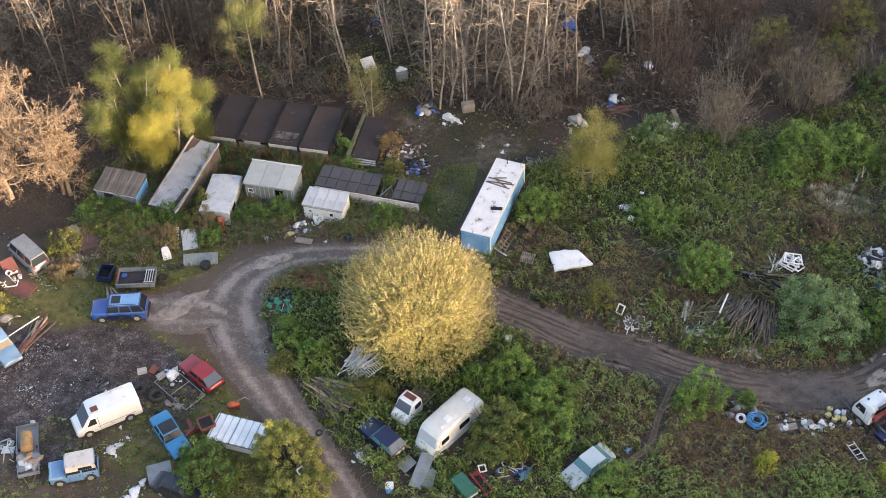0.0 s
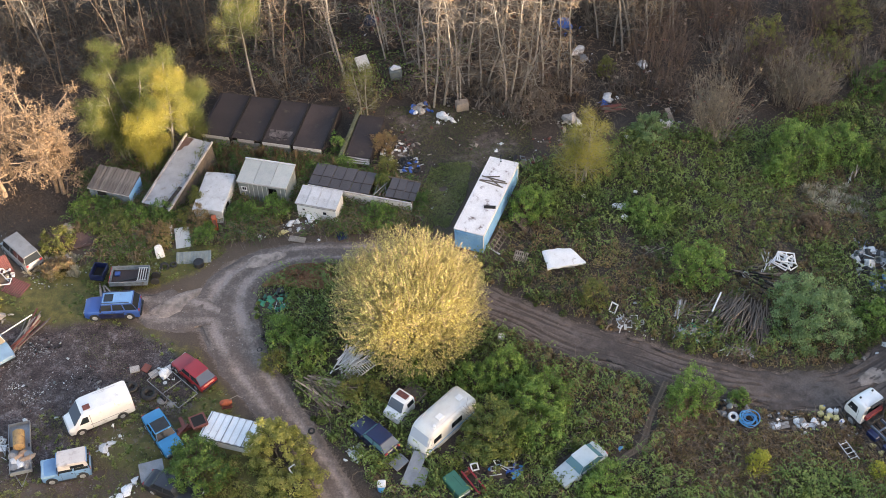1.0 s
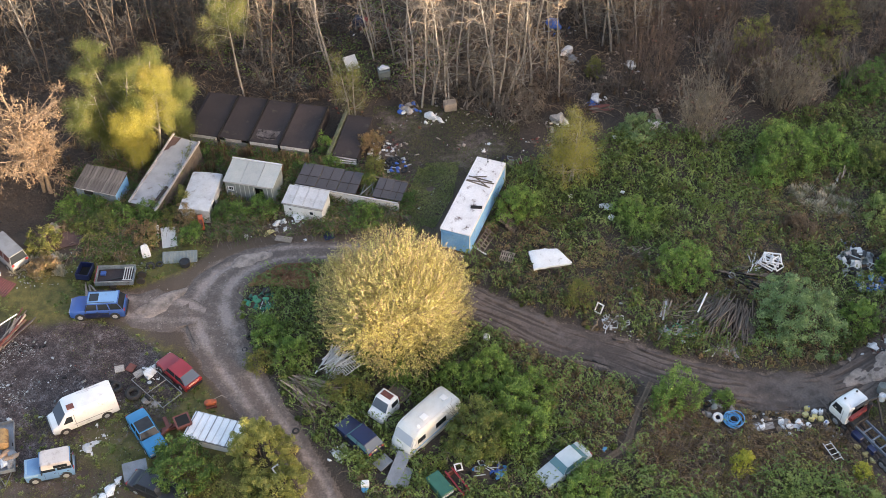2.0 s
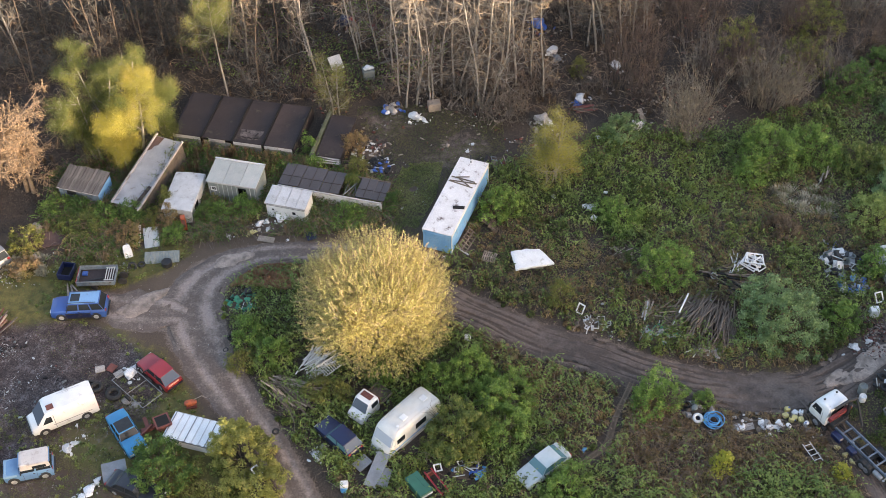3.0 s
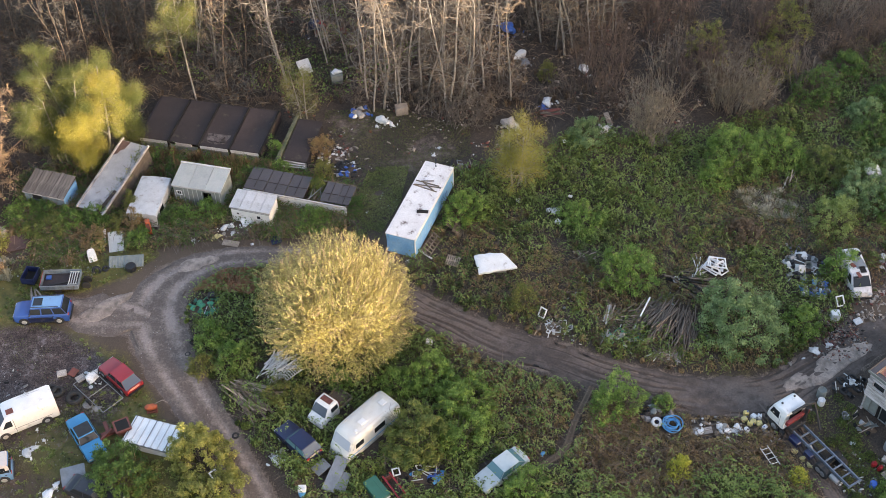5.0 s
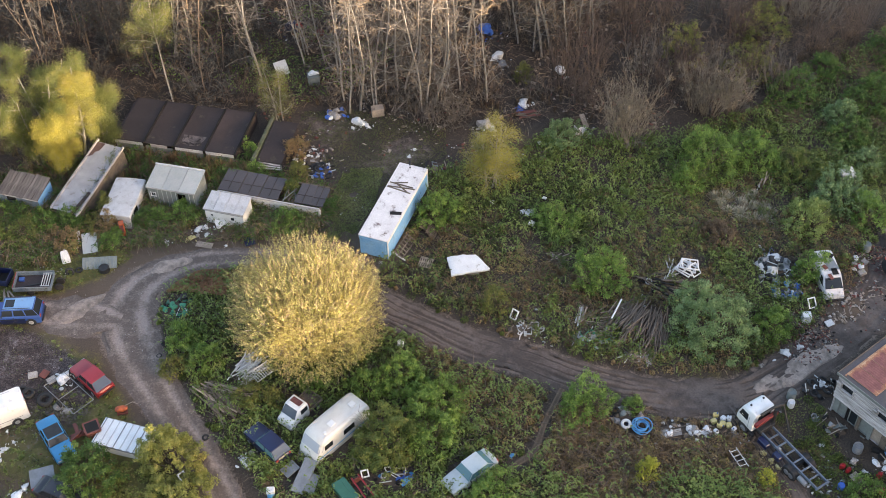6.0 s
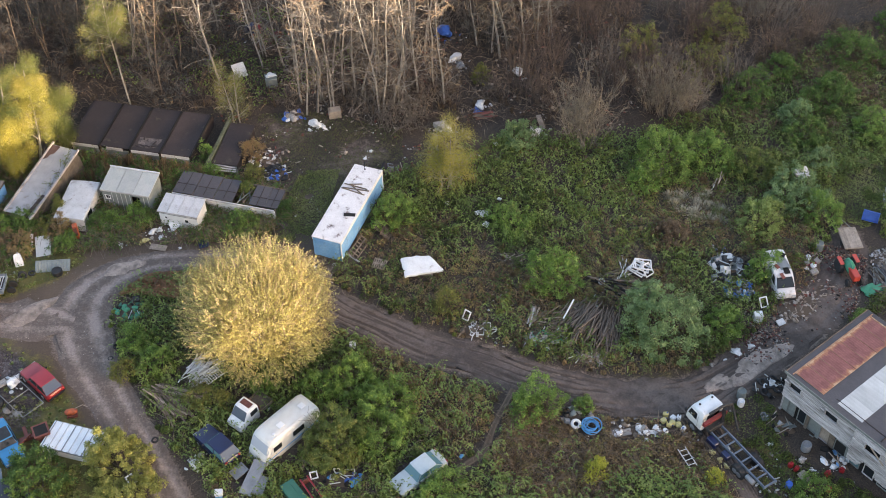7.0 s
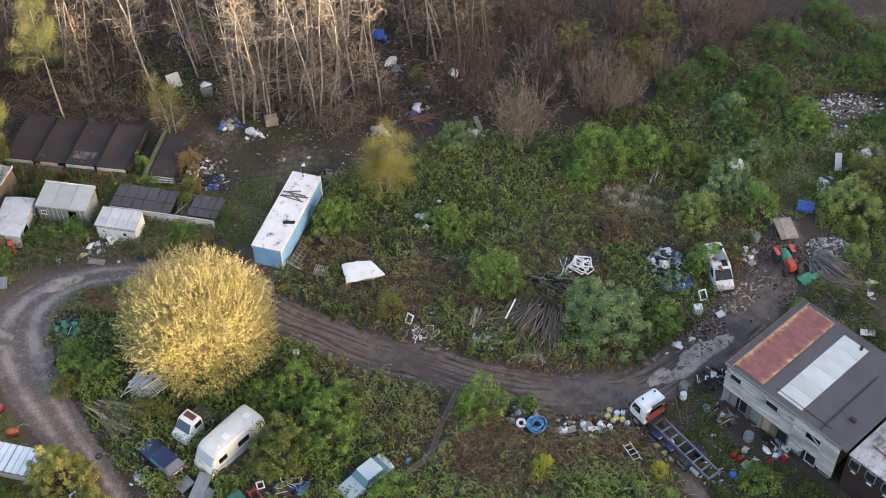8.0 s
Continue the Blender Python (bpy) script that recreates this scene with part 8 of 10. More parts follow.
heap("brick_rubble", 41.0, 67.9, 2.4, 1.7, 0.55, 150, [("box", "brownred"), ("box", "block"), ("stone", "block"), ("stick", "palewood"), ("sheet", "palewood"), ("box", "wood"), ("sheet", "wood"), ("stick", "wood")], "spread of broken bricks, boards and stones in the yard", 542, size=(0.08, 0.32), rz=25)
heap("brick_rubble", 43.2, 69.4, 2.2, 1.3, 0.2, 70, [("box", "brownred"), ("box", "block"), ("box", "palewood"), ("sheet", "wood"), ("stick", "palewood")], "thin spread of brick rubble in the yard", 543, size=(0.07, 0.25), rz=20)
heap("scrap_heap", 43.6, 72.4, 0.8, 1.0, 0.6, 12, [("stick", "palewood"), ("sheet", "redpaint"), ("box", "block"), ("box", "redpaint"), ("sack", "plastic")], "heap of boards and red scrap beside the van", 544)
bin_("grey_barrel", 44.6, 74.2, 0.35, 0.85, "greyboard", "grey-green barrel beside the yard", "barrel")
tp = lump(np.random.default_rng(9), 1.9, 1.1, 0.5, 14, 6, 0.25)
simple("green_tarpaulin", tp.mesh("green_tarpaulin", M["tarp"], 0, 40), pose(48.0, 69.3, gz(48, 69.3) - 0.05, 0, 0, 20), "crumpled green tarpaulin on the ground", "tarpaulin")
bars("timber_heap", 49.9, 70.4, -62, "heap of grey weathered planks", "timbers", 120, 1.9, 1.4, 0.6, 22, 0.6, ["wood", "greyboard", "pole", "feltgrey"], 545, (0.09, 0.045), tangle=12)
bars("pole_heap", 50.3, 68.0, -35, "low heap of thin brown poles", "poles", 60, 2.4, 1.3, 0.7, 18, 0.4, ["pole", "wood"], 547, (0.045, 0.05), True, "pole", 14)
heap("stone_heap", 50.6, 72.6, 2.0, 1.4, 0.7, 230, [("stone", "block"), ("box", "block"), ("stone", "palewood"), ("sheet", "block"), ("stone", "offwhite"), ("sheet", "greyroof")], "heap of pale stones and broken plaster", 546, size=(0.1, 0.27))
slab("plastic_sheet", 50.9, 62.9, 1.2, 0.6, 0.1, -15, "plastic", "white panel behind the boarded building", "panel", 5, 0, 0.2)
for k, (x, y, s) in enumerate(((52.9, 68.3, 0.9), (52.4, 67.0, 0.7), (53.6, 71.4, 0.7))):
    bag(x, y, s, "zinc", "grey sack behind the boarded building", 550 + k)
heap("rubbish_heap", 58.0, 91.0, 3.6, 1.9, 0.5, 260, [("sack", "plastic"), ("sheet", "block"), ("sack", "block"), ("stick", "wood"), ("sack", "greyboard"), ("box", "block"), ("sheet", "offwhite"), ("box", "dark"), ("sheet", "wood"), ("stick", "palewood")], "long heap of white and grey household rubbish", 555, size=(0.1, 0.34))
heap("rubbish_heap", 56.2, 87.6, 0.9, 2.2, 0.3, 22, [("sack", "plastic"), ("sheet", "block"), ("sack", "block")], "trail of pale rubbish in grass", 556, size=(0.25, 0.5))
slab("grey_board", 54.4, 82.6, 0.6, 1.7, 0.08, -12, "zinc", "tall grey board leaning over growth", "board", 35, 0, 0.7)
slab("glass_panel", 57.4, 83.6, 0.9, 0.9, 0.05, 20, "paleglass", "pale glass panel lying in growth", "panel", 25, 0, 0.5)
heap("rubbish_heap", 52.6, 80.2, 0.6, 1.9, 0.3, 16, [("sheet", "plastic"), ("stick", "palewood"), ("sheet", "block")], "strip of boards and plastic along the growth", 557, rz=-38)
slab("white_crate", 45.1, 83.0, 1.3, 1.1, 0.3, 20, "offwhite", "pale crate lying in growth", "crate", 20, 0, 0.6)
bars("white_rack", 37.6, 82.6, 60, "pale slatted rack leaning in brambles", "rack", 8, 2.2, 0.5, 0.1, 4, 0.9, ["offwhite", "palewood"], 558, (0.09, 0.05))

# small litter without number
def litter(name, seed, poly, count, size, mats, label, on_track=False):
    rng = np.random.default_rng(seed)
    p = scatter_free(rng, poly, count)
    p = p if on_track else p[tread_at(p[:, 0], p[:, 1]) > 0.15]
    n = len(p)
    z = np.where(tread_at(p[:, 0], p[:, 1]) < 0.25, 0.05, ground_z(p[:, 0], p[:, 1]) + 0.04)
    c = np.array([(-1, -1, -1), (1, -1, -1), (1, 1, -1), (-1, 1, -1), (-1, -1, 1), (1, -1, 1), (1, 1, 1), (-1, 1, 1)], float)
    s = rng.uniform(*size, (n, 1, 1)) * np.stack([rng.uniform(0.6, 1.6, n), rng.uniform(0.4, 1, n), rng.uniform(0.08, 0.4, n)], 1)[:, None]
    v = c * s * rng.uniform(0.6, 1.2, (n, 8, 3))
    a, b = rng.uniform(0, 2 * math.pi, n), rng.normal(0, 0.35, n)
    y, zz = v[..., 1] * np.cos(b)[:, None] - v[..., 2] * np.sin(b)[:, None], v[..., 1] * np.sin(b)[:, None] + v[..., 2] * np.cos(b)[:, None]
    x, y = v[..., 0] * np.cos(a)[:, None] - y * np.sin(a)[:, None], v[..., 0] * np.sin(a)[:, None] + y * np.cos(a)[:, None]
    V = np.stack([x + p[:, :1], y + p[:, 1:], zz + z[:, None]], -1)
    q = np.array([(3, 2, 1, 0), (4, 5, 6, 7), (0, 1, 5, 4), (1, 2, 6, 5), (2, 3, 7, 6), (3, 0, 4, 7)])
    F = (np.arange(n)[:, None, None] * 8 + q).reshape(-1, 4)
    me = quick_mesh(name, V, F, None)
    for mt in mats:
        me.materials.append(M[mt])
    me.polygons.foreach_set("material_index", np.repeat(rng.integers(0, len(mats), n), 6).astype(np.int32))
    tagged(new(name, me), label, "litter", kind="stuff")


def scatter_free(rng, poly, count):
    a = np.array(poly)
    p = rng.uniform(a.min(0), a.max(0), (count, 2))
    p = p[inside(poly, p[:, 0], p[:, 1])]
    return p[rng.random(len(p)) < np.clip(0.2 + 1.1 * wave(p[:, 0], p[:, 1], 0.8, 2) + 0.6 * wave(p[:, 0], p[:, 1], 2.3, 4), 0.03, 1)]


litter("rubble_litter", 601, [(-42, 46), (-23, 46), (-21, 58), (-22.5, 66), (-30, 67.6), (-42, 68)], 9000, (0.012, 0.05), ["block", "wood", "wood", "felt", "greyboard", "dark", "brownred", "dark", "block"], "small pale rubble and rubbish trodden into dark ground")
litter("rubble_litter", 602, [(-40, 60.5), (-30, 60.5), (-29, 64), (-33, 66.5), (-40, 67)], 5200, (0.01, 0.05), ["plastic", "block", "block", "greyboard", "dark", "offwhite"], "white rubbish trodden into the dump")
litter("rubble_litter", 611, [(-42, 58), (-30, 58), (-27, 62), (-31, 67), (-42, 68)], 300, (0.06, 0.15), ["offwhite", "zinc", "greyboard", "block", "dark", "wood", "dark"], "pale sheets and rubbish trodden into the dump")
litter("rubble_litter", 603, [(-40, 72), (-24, 73.5), (-24, 77), (-33, 78), (-40, 80)], 2600, (0.02, 0.08), ["plastic", "block", "wood", "palewood", "zinc"], "small rubbish on moss")
litter("rubble_litter", 604, [(-5, 80), (1, 78), (4, 86), (10, 88), (10, 96), (-5, 97)], 1000, (0.02, 0.08), ["plastic", "block", "wood", "palewood"], "small rubbish on bare ground")
litter("rubble_litter", 605, [(35, 62.5), (38.5, 62), (46, 67), (49, 74), (44, 75), (37.5, 69)], 9500, (0.025, 0.1), ["brownred", "brownred", "block", "wood", "rust_pale", "palewood", "dark", "rust"], "small rubble in the muddy yard", True)
litter("rubble_litter", 606, [(33, 48), (44, 46), (40, 54), (37, 60), (33, 60)], 800, (0.04, 0.13), ["plastic", "block", "wood", "greyboard", "zinc"], "small rubbish in front of the boarded building")
litter("rubble_litter", 607, [(16, 54), (31, 53), (31, 58.5), (20, 60)], 1500, (0.04, 0.12), ["plastic", "block", "wood", "dark"], "small rubbish in growth beside the mud track")
litter("rubble_litter", 608, [(-20, 44), (-6, 44), (-8, 56), (-14, 64), (-14, 78), (-24, 75)], 2600, (0.012, 0.045), ["block", "palewood", "wood", "greyboard"], "loose stones on the track", True)
litter("rubble_litter", 609, [(8, 86), (30, 87), (30, 108), (-8, 112), (-8, 98), (8, 96)], 900, (0.04, 0.13), ["block", "plastic", "wood", "palewood", "brownred"], "small rubbish under the trees")
litter("twig_litter", 610, [(-8, 88), (14, 87), (40, 92), (30, 112), (-12, 112)], 3500, (0.05, 0.2), ["wood", "palewood", "brownred"], "broken twigs and bark on the floor of the wood")
litter("rubble_litter", 612, [(14, 66), (19, 63.5), (27, 62), (29, 74), (18, 74)], 1500, (0.03, 0.12), ["wood", "palewood", "dark", "block", "zinc", "wood"], "splinters and scrap round the pole heap")
litter("rubble_litter", 613, [(35, 68.5), (38.5, 68), (39, 75), (35, 75)], 500, (0.03, 0.12), ["plastic", "zinc", "dark", "block", "bluetarp"], "small scrap round the appliance heap")

# ---- plants ----
def unit(v):
    return v / np.maximum(np.linalg.norm(v, axis=-1, keepdims=True), 1e-9)


def leaf_arrays(P, size, rng, up=0.6, ratio=0.6):
    """One small pointed leaf at each place."""
    n = len(P)
    nor = unit(rng.normal(size=(n, 3)) + (0, 0, up))
    d = unit(np.cross(nor, rng.normal(size=(n, 3))))
    s = np.cross(nor, d)
    L = np.broadcast_to(size, (n,))[:, None] * rng.uniform(0.65, 1.3, (n, 1)) / 2
    V = np.stack([P - d * L, P + s * L * ratio * 1.2 + d * L * 0.7, P - s * L * ratio * 1.2 + d * L * 0.7], 1)
    return V.reshape(-1, 3), np.arange(3 * n).reshape(-1, 3)


def leaf_arrays_out(P, out, size, rng, ratio=0.6):
    """Leaves that face outwards, with some turned."""
    n = len(P)
    nor = unit(out + 0.65 * rng.normal(size=(n, 3)))
    d = unit(np.cross(nor, rng.normal(size=(n, 3))))
    s = np.cross(nor, d)
    L = size * rng.uniform(0.6, 1.35, (n, 1)) / 2
    V = np.stack([P - d * L, P + s * L * ratio * 1.2 + d * L * 0.7, P - s * L * ratio * 1.2 + d * L * 0.7], 1)
    return V.reshape(-1, 3), np.arange(3 * n).reshape(-1, 3)


def tube_arrays(paths, radii, sides=4):
    """Tubes along many paths (B, K, 3) with radii (B, K)."""
    B, K, _ = paths.shape
    t = unit(np.gradient(paths, axis=1))
    ref = np.where(np.abs(t[:, :1, 2:]) > 0.9, [[[1.0, 0, 0]]], [[[0, 0, 1.0]]])
    a = unit(np.cross(t, ref))
    b = np.cross(t, a)
    ang = 2 * math.pi * np.arange(sides) / sides
    V = paths[:, :, None] + radii[:, :, None, None] * (a[:, :, None] * np.cos(ang)[:, None] + b[:, :, None] * np.sin(ang)[:, None])
    i = np.arange(B)[:, None, None] * K * sides + np.arange(K - 1)[None, :, None] * sides
    k = np.arange(sides)
    j = (k + 1) % sides
    F = np.stack([i + k, i + j, i + sides + j, i + sides + k], -1)
    return V.reshape(-1, 3), F.reshape(-1, 4)


def ribbon_arrays(paths, radii):
    """Fine twigs as narrow strips along many paths."""
    B, K, _ = paths.shape
    t = unit(np.gradient(paths, axis=1))
    a = unit(np.cross(t, RNG.normal(size=(B, 1, 3)))) * radii[:, :, None] * 1.3
    V = np.stack([paths - a, paths + a], 2)
    i = np.arange(B)[:, None] * K * 2 + np.arange(K - 1) * 2
    F = np.stack([i, i + 1, i + 3, i + 2], -1)
    return V.reshape(-1, 3), F.reshape(-1, 4)


def stems(rng, base, lean, length, r, K=7, wiggle=0.12, up=0.05):
    """Paths that grow from base points along first directions."""
    n = len(base)
    d, p, out = unit(lean), base.copy(), [base.copy()]
    step = np.broadcast_to(length, (n,))[:, None] / (K - 1)
    for _ in range(K - 1):
        d = unit(d + wiggle * rng.normal(size=(n, 3)) + (0, 0, up))
        p = p + d * step
        out.append(p.copy())
    return np.stack(out, 1), np.broadcast_to(r, (n,))[:, None] * np.linspace(1, 0.25, K)


def shoots(rng, paths, radii, count, length, angle, lo=0.25, hi=1.0, K=5, wiggle=0.2, up=0.05, thin=0.55, shrink=0.6):
    """Side branches from paths."""
    B, n = len(paths), paths.shape[1]
    who = np.repeat(np.arange(B), count)
    t = rng.uniform(lo, hi, len(who))
    f = t * (n - 1)
    i = np.minimum(f.astype(int), n - 2)
    w = (f - i)[:, None]
    base = paths[who, i] * (1 - w) + paths[who, i + 1] * w
    tan = unit(paths[who, i + 1] - paths[who, i])
    side = unit(np.cross(tan, rng.normal(size=tan.shape)))
    ang = np.radians(rng.normal(angle, angle * 0.25, len(who)))[:, None]
    rad = radii[who, i] * thin
    size = length * (1 - shrink * (t - lo) / max(hi - lo, 1e-6)) * rng.uniform(0.6, 1.25, len(who))
    return stems(rng, base, tan * np.cos(ang) + side * np.sin(ang), size, rad, K, wiggle, up)


def join(*arrays):
    V, F, n = [], [], 0
    for v, f in arrays:
        V.append(v), F.append(f + n)
        n += len(v)
    return np.vstack(V), np.vstack(F)


def along(rng, paths, per, spread, lo=0.2):
    """Places scattered round paths."""
    B, n = len(paths), paths.shape[1]
    who = np.repeat(np.arange(B), per)
    f = rng.uniform(lo, 1, len(who)) * (n - 1)
    i = np.minimum(f.astype(int), n - 2)
    w = (f - i)[:, None]
    return paths[who, i] * (1 - w) + paths[who, i + 1] * w + rng.normal(size=(len(who), 3)) * spread


def plant(name, trunk, crown, bark, leaf, label, category, at, group="", crown_name="crown", twigs=None, twig="twig"):
    t = thing(name, at[0], at[1], at[2], label, category, group, z=float(ground_z(at[0], at[1])) - 0.05)
    part("trunk", quick_mesh("trunk", *trunk, bark, True), t)
    if twigs:
        part("twig_mass", quick_mesh("twig_mass", *twigs, M[twig]), t)
    part(crown_name, quick_mesh(crown_name, *crown, leaf), t)
    return t


def bare_tree(seed, h, r, bark, twig, label, stems_n=1):
    """A slender bare tree: a slightly winding stem, crooked side branches from low down, and curled twigs."""
    rng = np.random.default_rng(seed)
    base = rng.normal(size=(stems_n, 3)) * (0.3, 0.3, 0) if stems_n > 1 else np.zeros((1, 3))
    lean = np.tile([0, 0, 1.0], (stems_n, 1)) + rng.normal(size=(stems_n, 3)) * (0.05, 0.05, 0)
    p0, r0 = stems(rng, base, lean, h * rng.uniform(0.9, 1.05, stems_n), r, 14, 0.055, 0.05)
    p1, r1 = shoots(rng, p0, r0, 34 if stems_n == 1 else 22, h * 0.17, 62, 0.12, 0.98, 6, 0.36, 0.07, 0.36, 0.35)
    p2, r2 = shoots(rng, p1, r1, 4, h * 0.085, 50, 0.2, 1, 4, 0.4, 0.04, 0.65)
    p3, r3 = shoots(rng, p2, np.maximum(r2, 0.014), 2, h * 0.05, 45, 0.2, 1, 3, 0.35, 0.02, 0.7)
    t = thing("bare_tree", 0, -500, 0, label, "tree", "bare trees of the wood")
    part("trunk", quick_mesh("trunk", *join(tube_arrays(p0, r0, 6), tube_arrays(p1, np.maximum(r1, 0.024), 3)), bark, True), t)
    part("crown", quick_mesh("crown", *join(ribbon_arrays(p2, np.maximum(r2, 0.019)), ribbon_arrays(p3, np.maximum(r3 * 0.8, 0.012))), twig), t)
    return t


def tangle(seed, h, n, twig, label):
    """A low tangle of crooked dead stems."""
    rng = np.random.default_rng(seed)
    base = rng.normal(size=(n, 3)) * (0.7, 0.7, 0)
    lean = np.array([0, 0, 0.8]) + rng.normal(size=(n, 3)) * (0.6, 0.6, 0.1)
    p0, r0 = stems(rng, base, lean, h * rng.uniform(0.5, 1.05, n), 0.032, 6, 0.26, 0.02)
    p1, r1 = shoots(rng, p0, r0, 5, h * 0.42, 48, 0.15, 0.98, 4, 0.36, 0.02, 0.6)
    p2, r2 = shoots(rng, p1, r1, 2, h * 0.22, 45, 0.2, 1, 3, 0.35, 0.0, 0.7)
    t = thing("bare_shrub", 0, -500, 0, label, "shrub", "bare shrubs of the wood edge")
    part("stool", quick_mesh("stool", *tube_arrays(p0, r0, 3), twig), t)
    part("crown", quick_mesh("crown", *join(ribbon_arrays(p1, np.maximum(r1, 0.016)), ribbon_arrays(p2, np.maximum(r2, 0.011))), twig), t)
    return t


def fan_shrub(seed, h, n, twig, label):
    """A large coppiced shrub: many straight rods that fan out from one stool and fork near their tips."""
    rng = np.random.default_rng(seed)
    az, out = rng.uniform(0, 2 * math.pi, n), np.sqrt(rng.random(n))
    base = np.stack([np.cos(az) * out * 0.9, np.sin(az) * out * 0.9, np.zeros(n)], 1)
    lean = np.array([0, 0, 1.0]) + np.stack([np.cos(az) * out, np.sin(az) * out, np.zeros(n)], 1) * 0.42 + rng.normal(size=(n, 3)) * (0.07, 0.07, 0)
    p0, r0 = stems(rng, base, lean, h * rng.uniform(0.6, 1.05, n), 0.026, 8, 0.08, 0.03)
    p1, r1 = shoots(rng, p0, r0, 7, h * 0.22, 36, 0.3, 0.98, 4, 0.2, 0.05, 0.6)
    p2, r2 = shoots(rng, p1, r1, 3, h * 0.1, 40, 0.3, 1, 3, 0.25, 0.03, 0.7)
    t = thing("bare_shrub", 0, -500, 0, label, "shrub", "bare shrubs of the wood edge")
    part("stool", quick_mesh("stool", *tube_arrays(p0, np.maximum(r0, 0.014), 3), twig), t)
    part("crown", quick_mesh("crown", *join(ribbon_arrays(p1, np.maximum(r1, 0.014)), ribbon_arrays(p2, np.maximum(r2, 0.011))), twig), t)
    return t


def thicket(seed, h, n, spread, twig, label):
    """Many thin bare stems from one stool."""
    rng = np.random.default_rng(seed)
    base = rng.normal(size=(n, 3)) * (spread * 0.3, spread * 0.3, 0)
    lean = np.array([0, 0, 1.0]) + base * (0.2 / max(spread * 0.3, 0.1), 0.2 / max(spread * 0.3, 0.1), 0) + rng.normal(size=(n, 3)) * (0.07, 0.07, 0)
    p0, r0 = stems(rng, base, lean, h * rng.uniform(0.7, 1.05, n), 0.024, 6, 0.05, 0.08)
    p1, r1 = shoots(rng, p0, r0, 6, h * 0.3, 24, 0.25, 0.95, 3, 0.12, 0.1, 0.6)
    p2, r2 = shoots(rng, p1, r1, 2, h * 0.17, 32, 0.2, 1, 3, 0.15, 0.05, 0.7)
    t = thing("bare_shrub", 0, -500, 0, label, "shrub", "bare shrubs of the wood edge")
    part("stool", quick_mesh("stool", *tube_arrays(p0, r0, 3), twig), t)
    part("crown", quick_mesh("crown", *join(ribbon_arrays(p1, np.maximum(r1, 0.012)), ribbon_arrays(p2, np.maximum(r2, 0.009))), twig), t)
    return t


def birch(name, seed, x, y, h, width, leaf, label, leaves=9000, stems_n=1, droop=-0.12, size=0.17, low=0.2, bark="bark_pale", thick=0.011):
    rng = np.random.default_rng(seed)
    base = rng.normal(size=(stems_n, 3)) * (0.3, 0.3, 0) * (stems_n > 1)
    lean = np.tile([0, 0, 1.0], (stems_n, 1)) + rng.normal(size=(stems_n, 3)) * (0.12, 0.12, 0)
    p0, r0 = stems(rng, base, lean, h, 0.02 + thick * h, 10, 0.05, 0.05)
    p1, r1 = shoots(rng, p0, r0, 34 // stems_n + 6, width, 55, low, 0.98, 6, 0.14, 0.02, 0.45, 0.55)
    p2, r2 = shoots(rng, p1, r1, 6, width * 0.5, 40, 0.25, 1, 5, 0.15, droop, 0.6)
    P = np.vstack([along(rng, p2, max(1, int(3.2 * leaves) // len(p2)), 0.26), along(rng, p1, max(1, int(0.9 * leaves) // len(p1)), 0.36, 0.4)])
    size = size * 0.47
    return plant(name, join(tube_arrays(p0, r0, 7), tube_arrays(p1, np.maximum(r1, 0.015), 4), ribbon_arrays(p2, np.maximum(r2, 0.009))), leaf_arrays(P, size, rng, 0.3, 0.55), M[bark], leaf, label, "tree", (x, y, rng.uniform(0, 360)))


def bush(seed, x, y, r, h, leaf, label, leaves=5200, size=0.19, name="bush", group="bushes", clumps=70, stretch=1.0, rz=0.0, low=0.15):
    """A shrub: stems that fan out and a crown of uneven leaf clumps."""
    rng = np.random.default_rng(seed)
    n = 14
    az = rng.uniform(0, 2 * math.pi, n)
    lean = np.stack([np.cos(az) * 0.7, np.sin(az) * 0.7, np.ones(n)], 1) * rng.uniform(0.5, 1.3, (n, 3))
    p0, r0 = stems(rng, rng.normal(size=(n, 3)) * (0.15, 0.15, 0), lean, h * 0.85, 0.04, 6, 0.12, 0.02)
    p1, r1 = shoots(rng, p0, r0, 5, r * 0.6, 45, 0.3, 1, 4, 0.2, 0.05)
    c = unit(rng.normal(size=(clumps, 3)) + (0, 0, 0.45))
    c[:, 2] = np.abs(c[:, 2])
    lump = 1 + 0.3 * wave(c[:, 0] * 3 + seed, c[:, 1] * 3, 1.4, seed % 7)
    c = c * (r * stretch, r, h - low) * (rng.uniform(0.5, 1.0, (clumps, 1)) ** 0.6) * lump[:, None] * (0.92, 0.92, 0.95) + (0, 0, low)
    who = rng.integers(0, clumps, leaves)
    big = rng.uniform(0.16, 0.34, clumps) * (0.5 + 0.22 * r)
    d = unit(rng.normal(size=(leaves, 3)) + (0, 0, 0.35))
    P = c[who] + d * big[who][:, None] * rng.uniform(0.55, 1.2, (leaves, 1)) * (1, 1, 0.85) + rng.normal(size=(leaves, 3)) * 0.05
    P[:, 2] = np.maximum(P[:, 2], 0.05)
    return plant(name, join(tube_arrays(p0, r0, 4), tube_arrays(p1, np.maximum(r1, 0.01), 3)), leaf_arrays_out(P, d, size, rng, 0.6), M["bark_brown"], leaf, label, "bush", (x, y, rz), group)


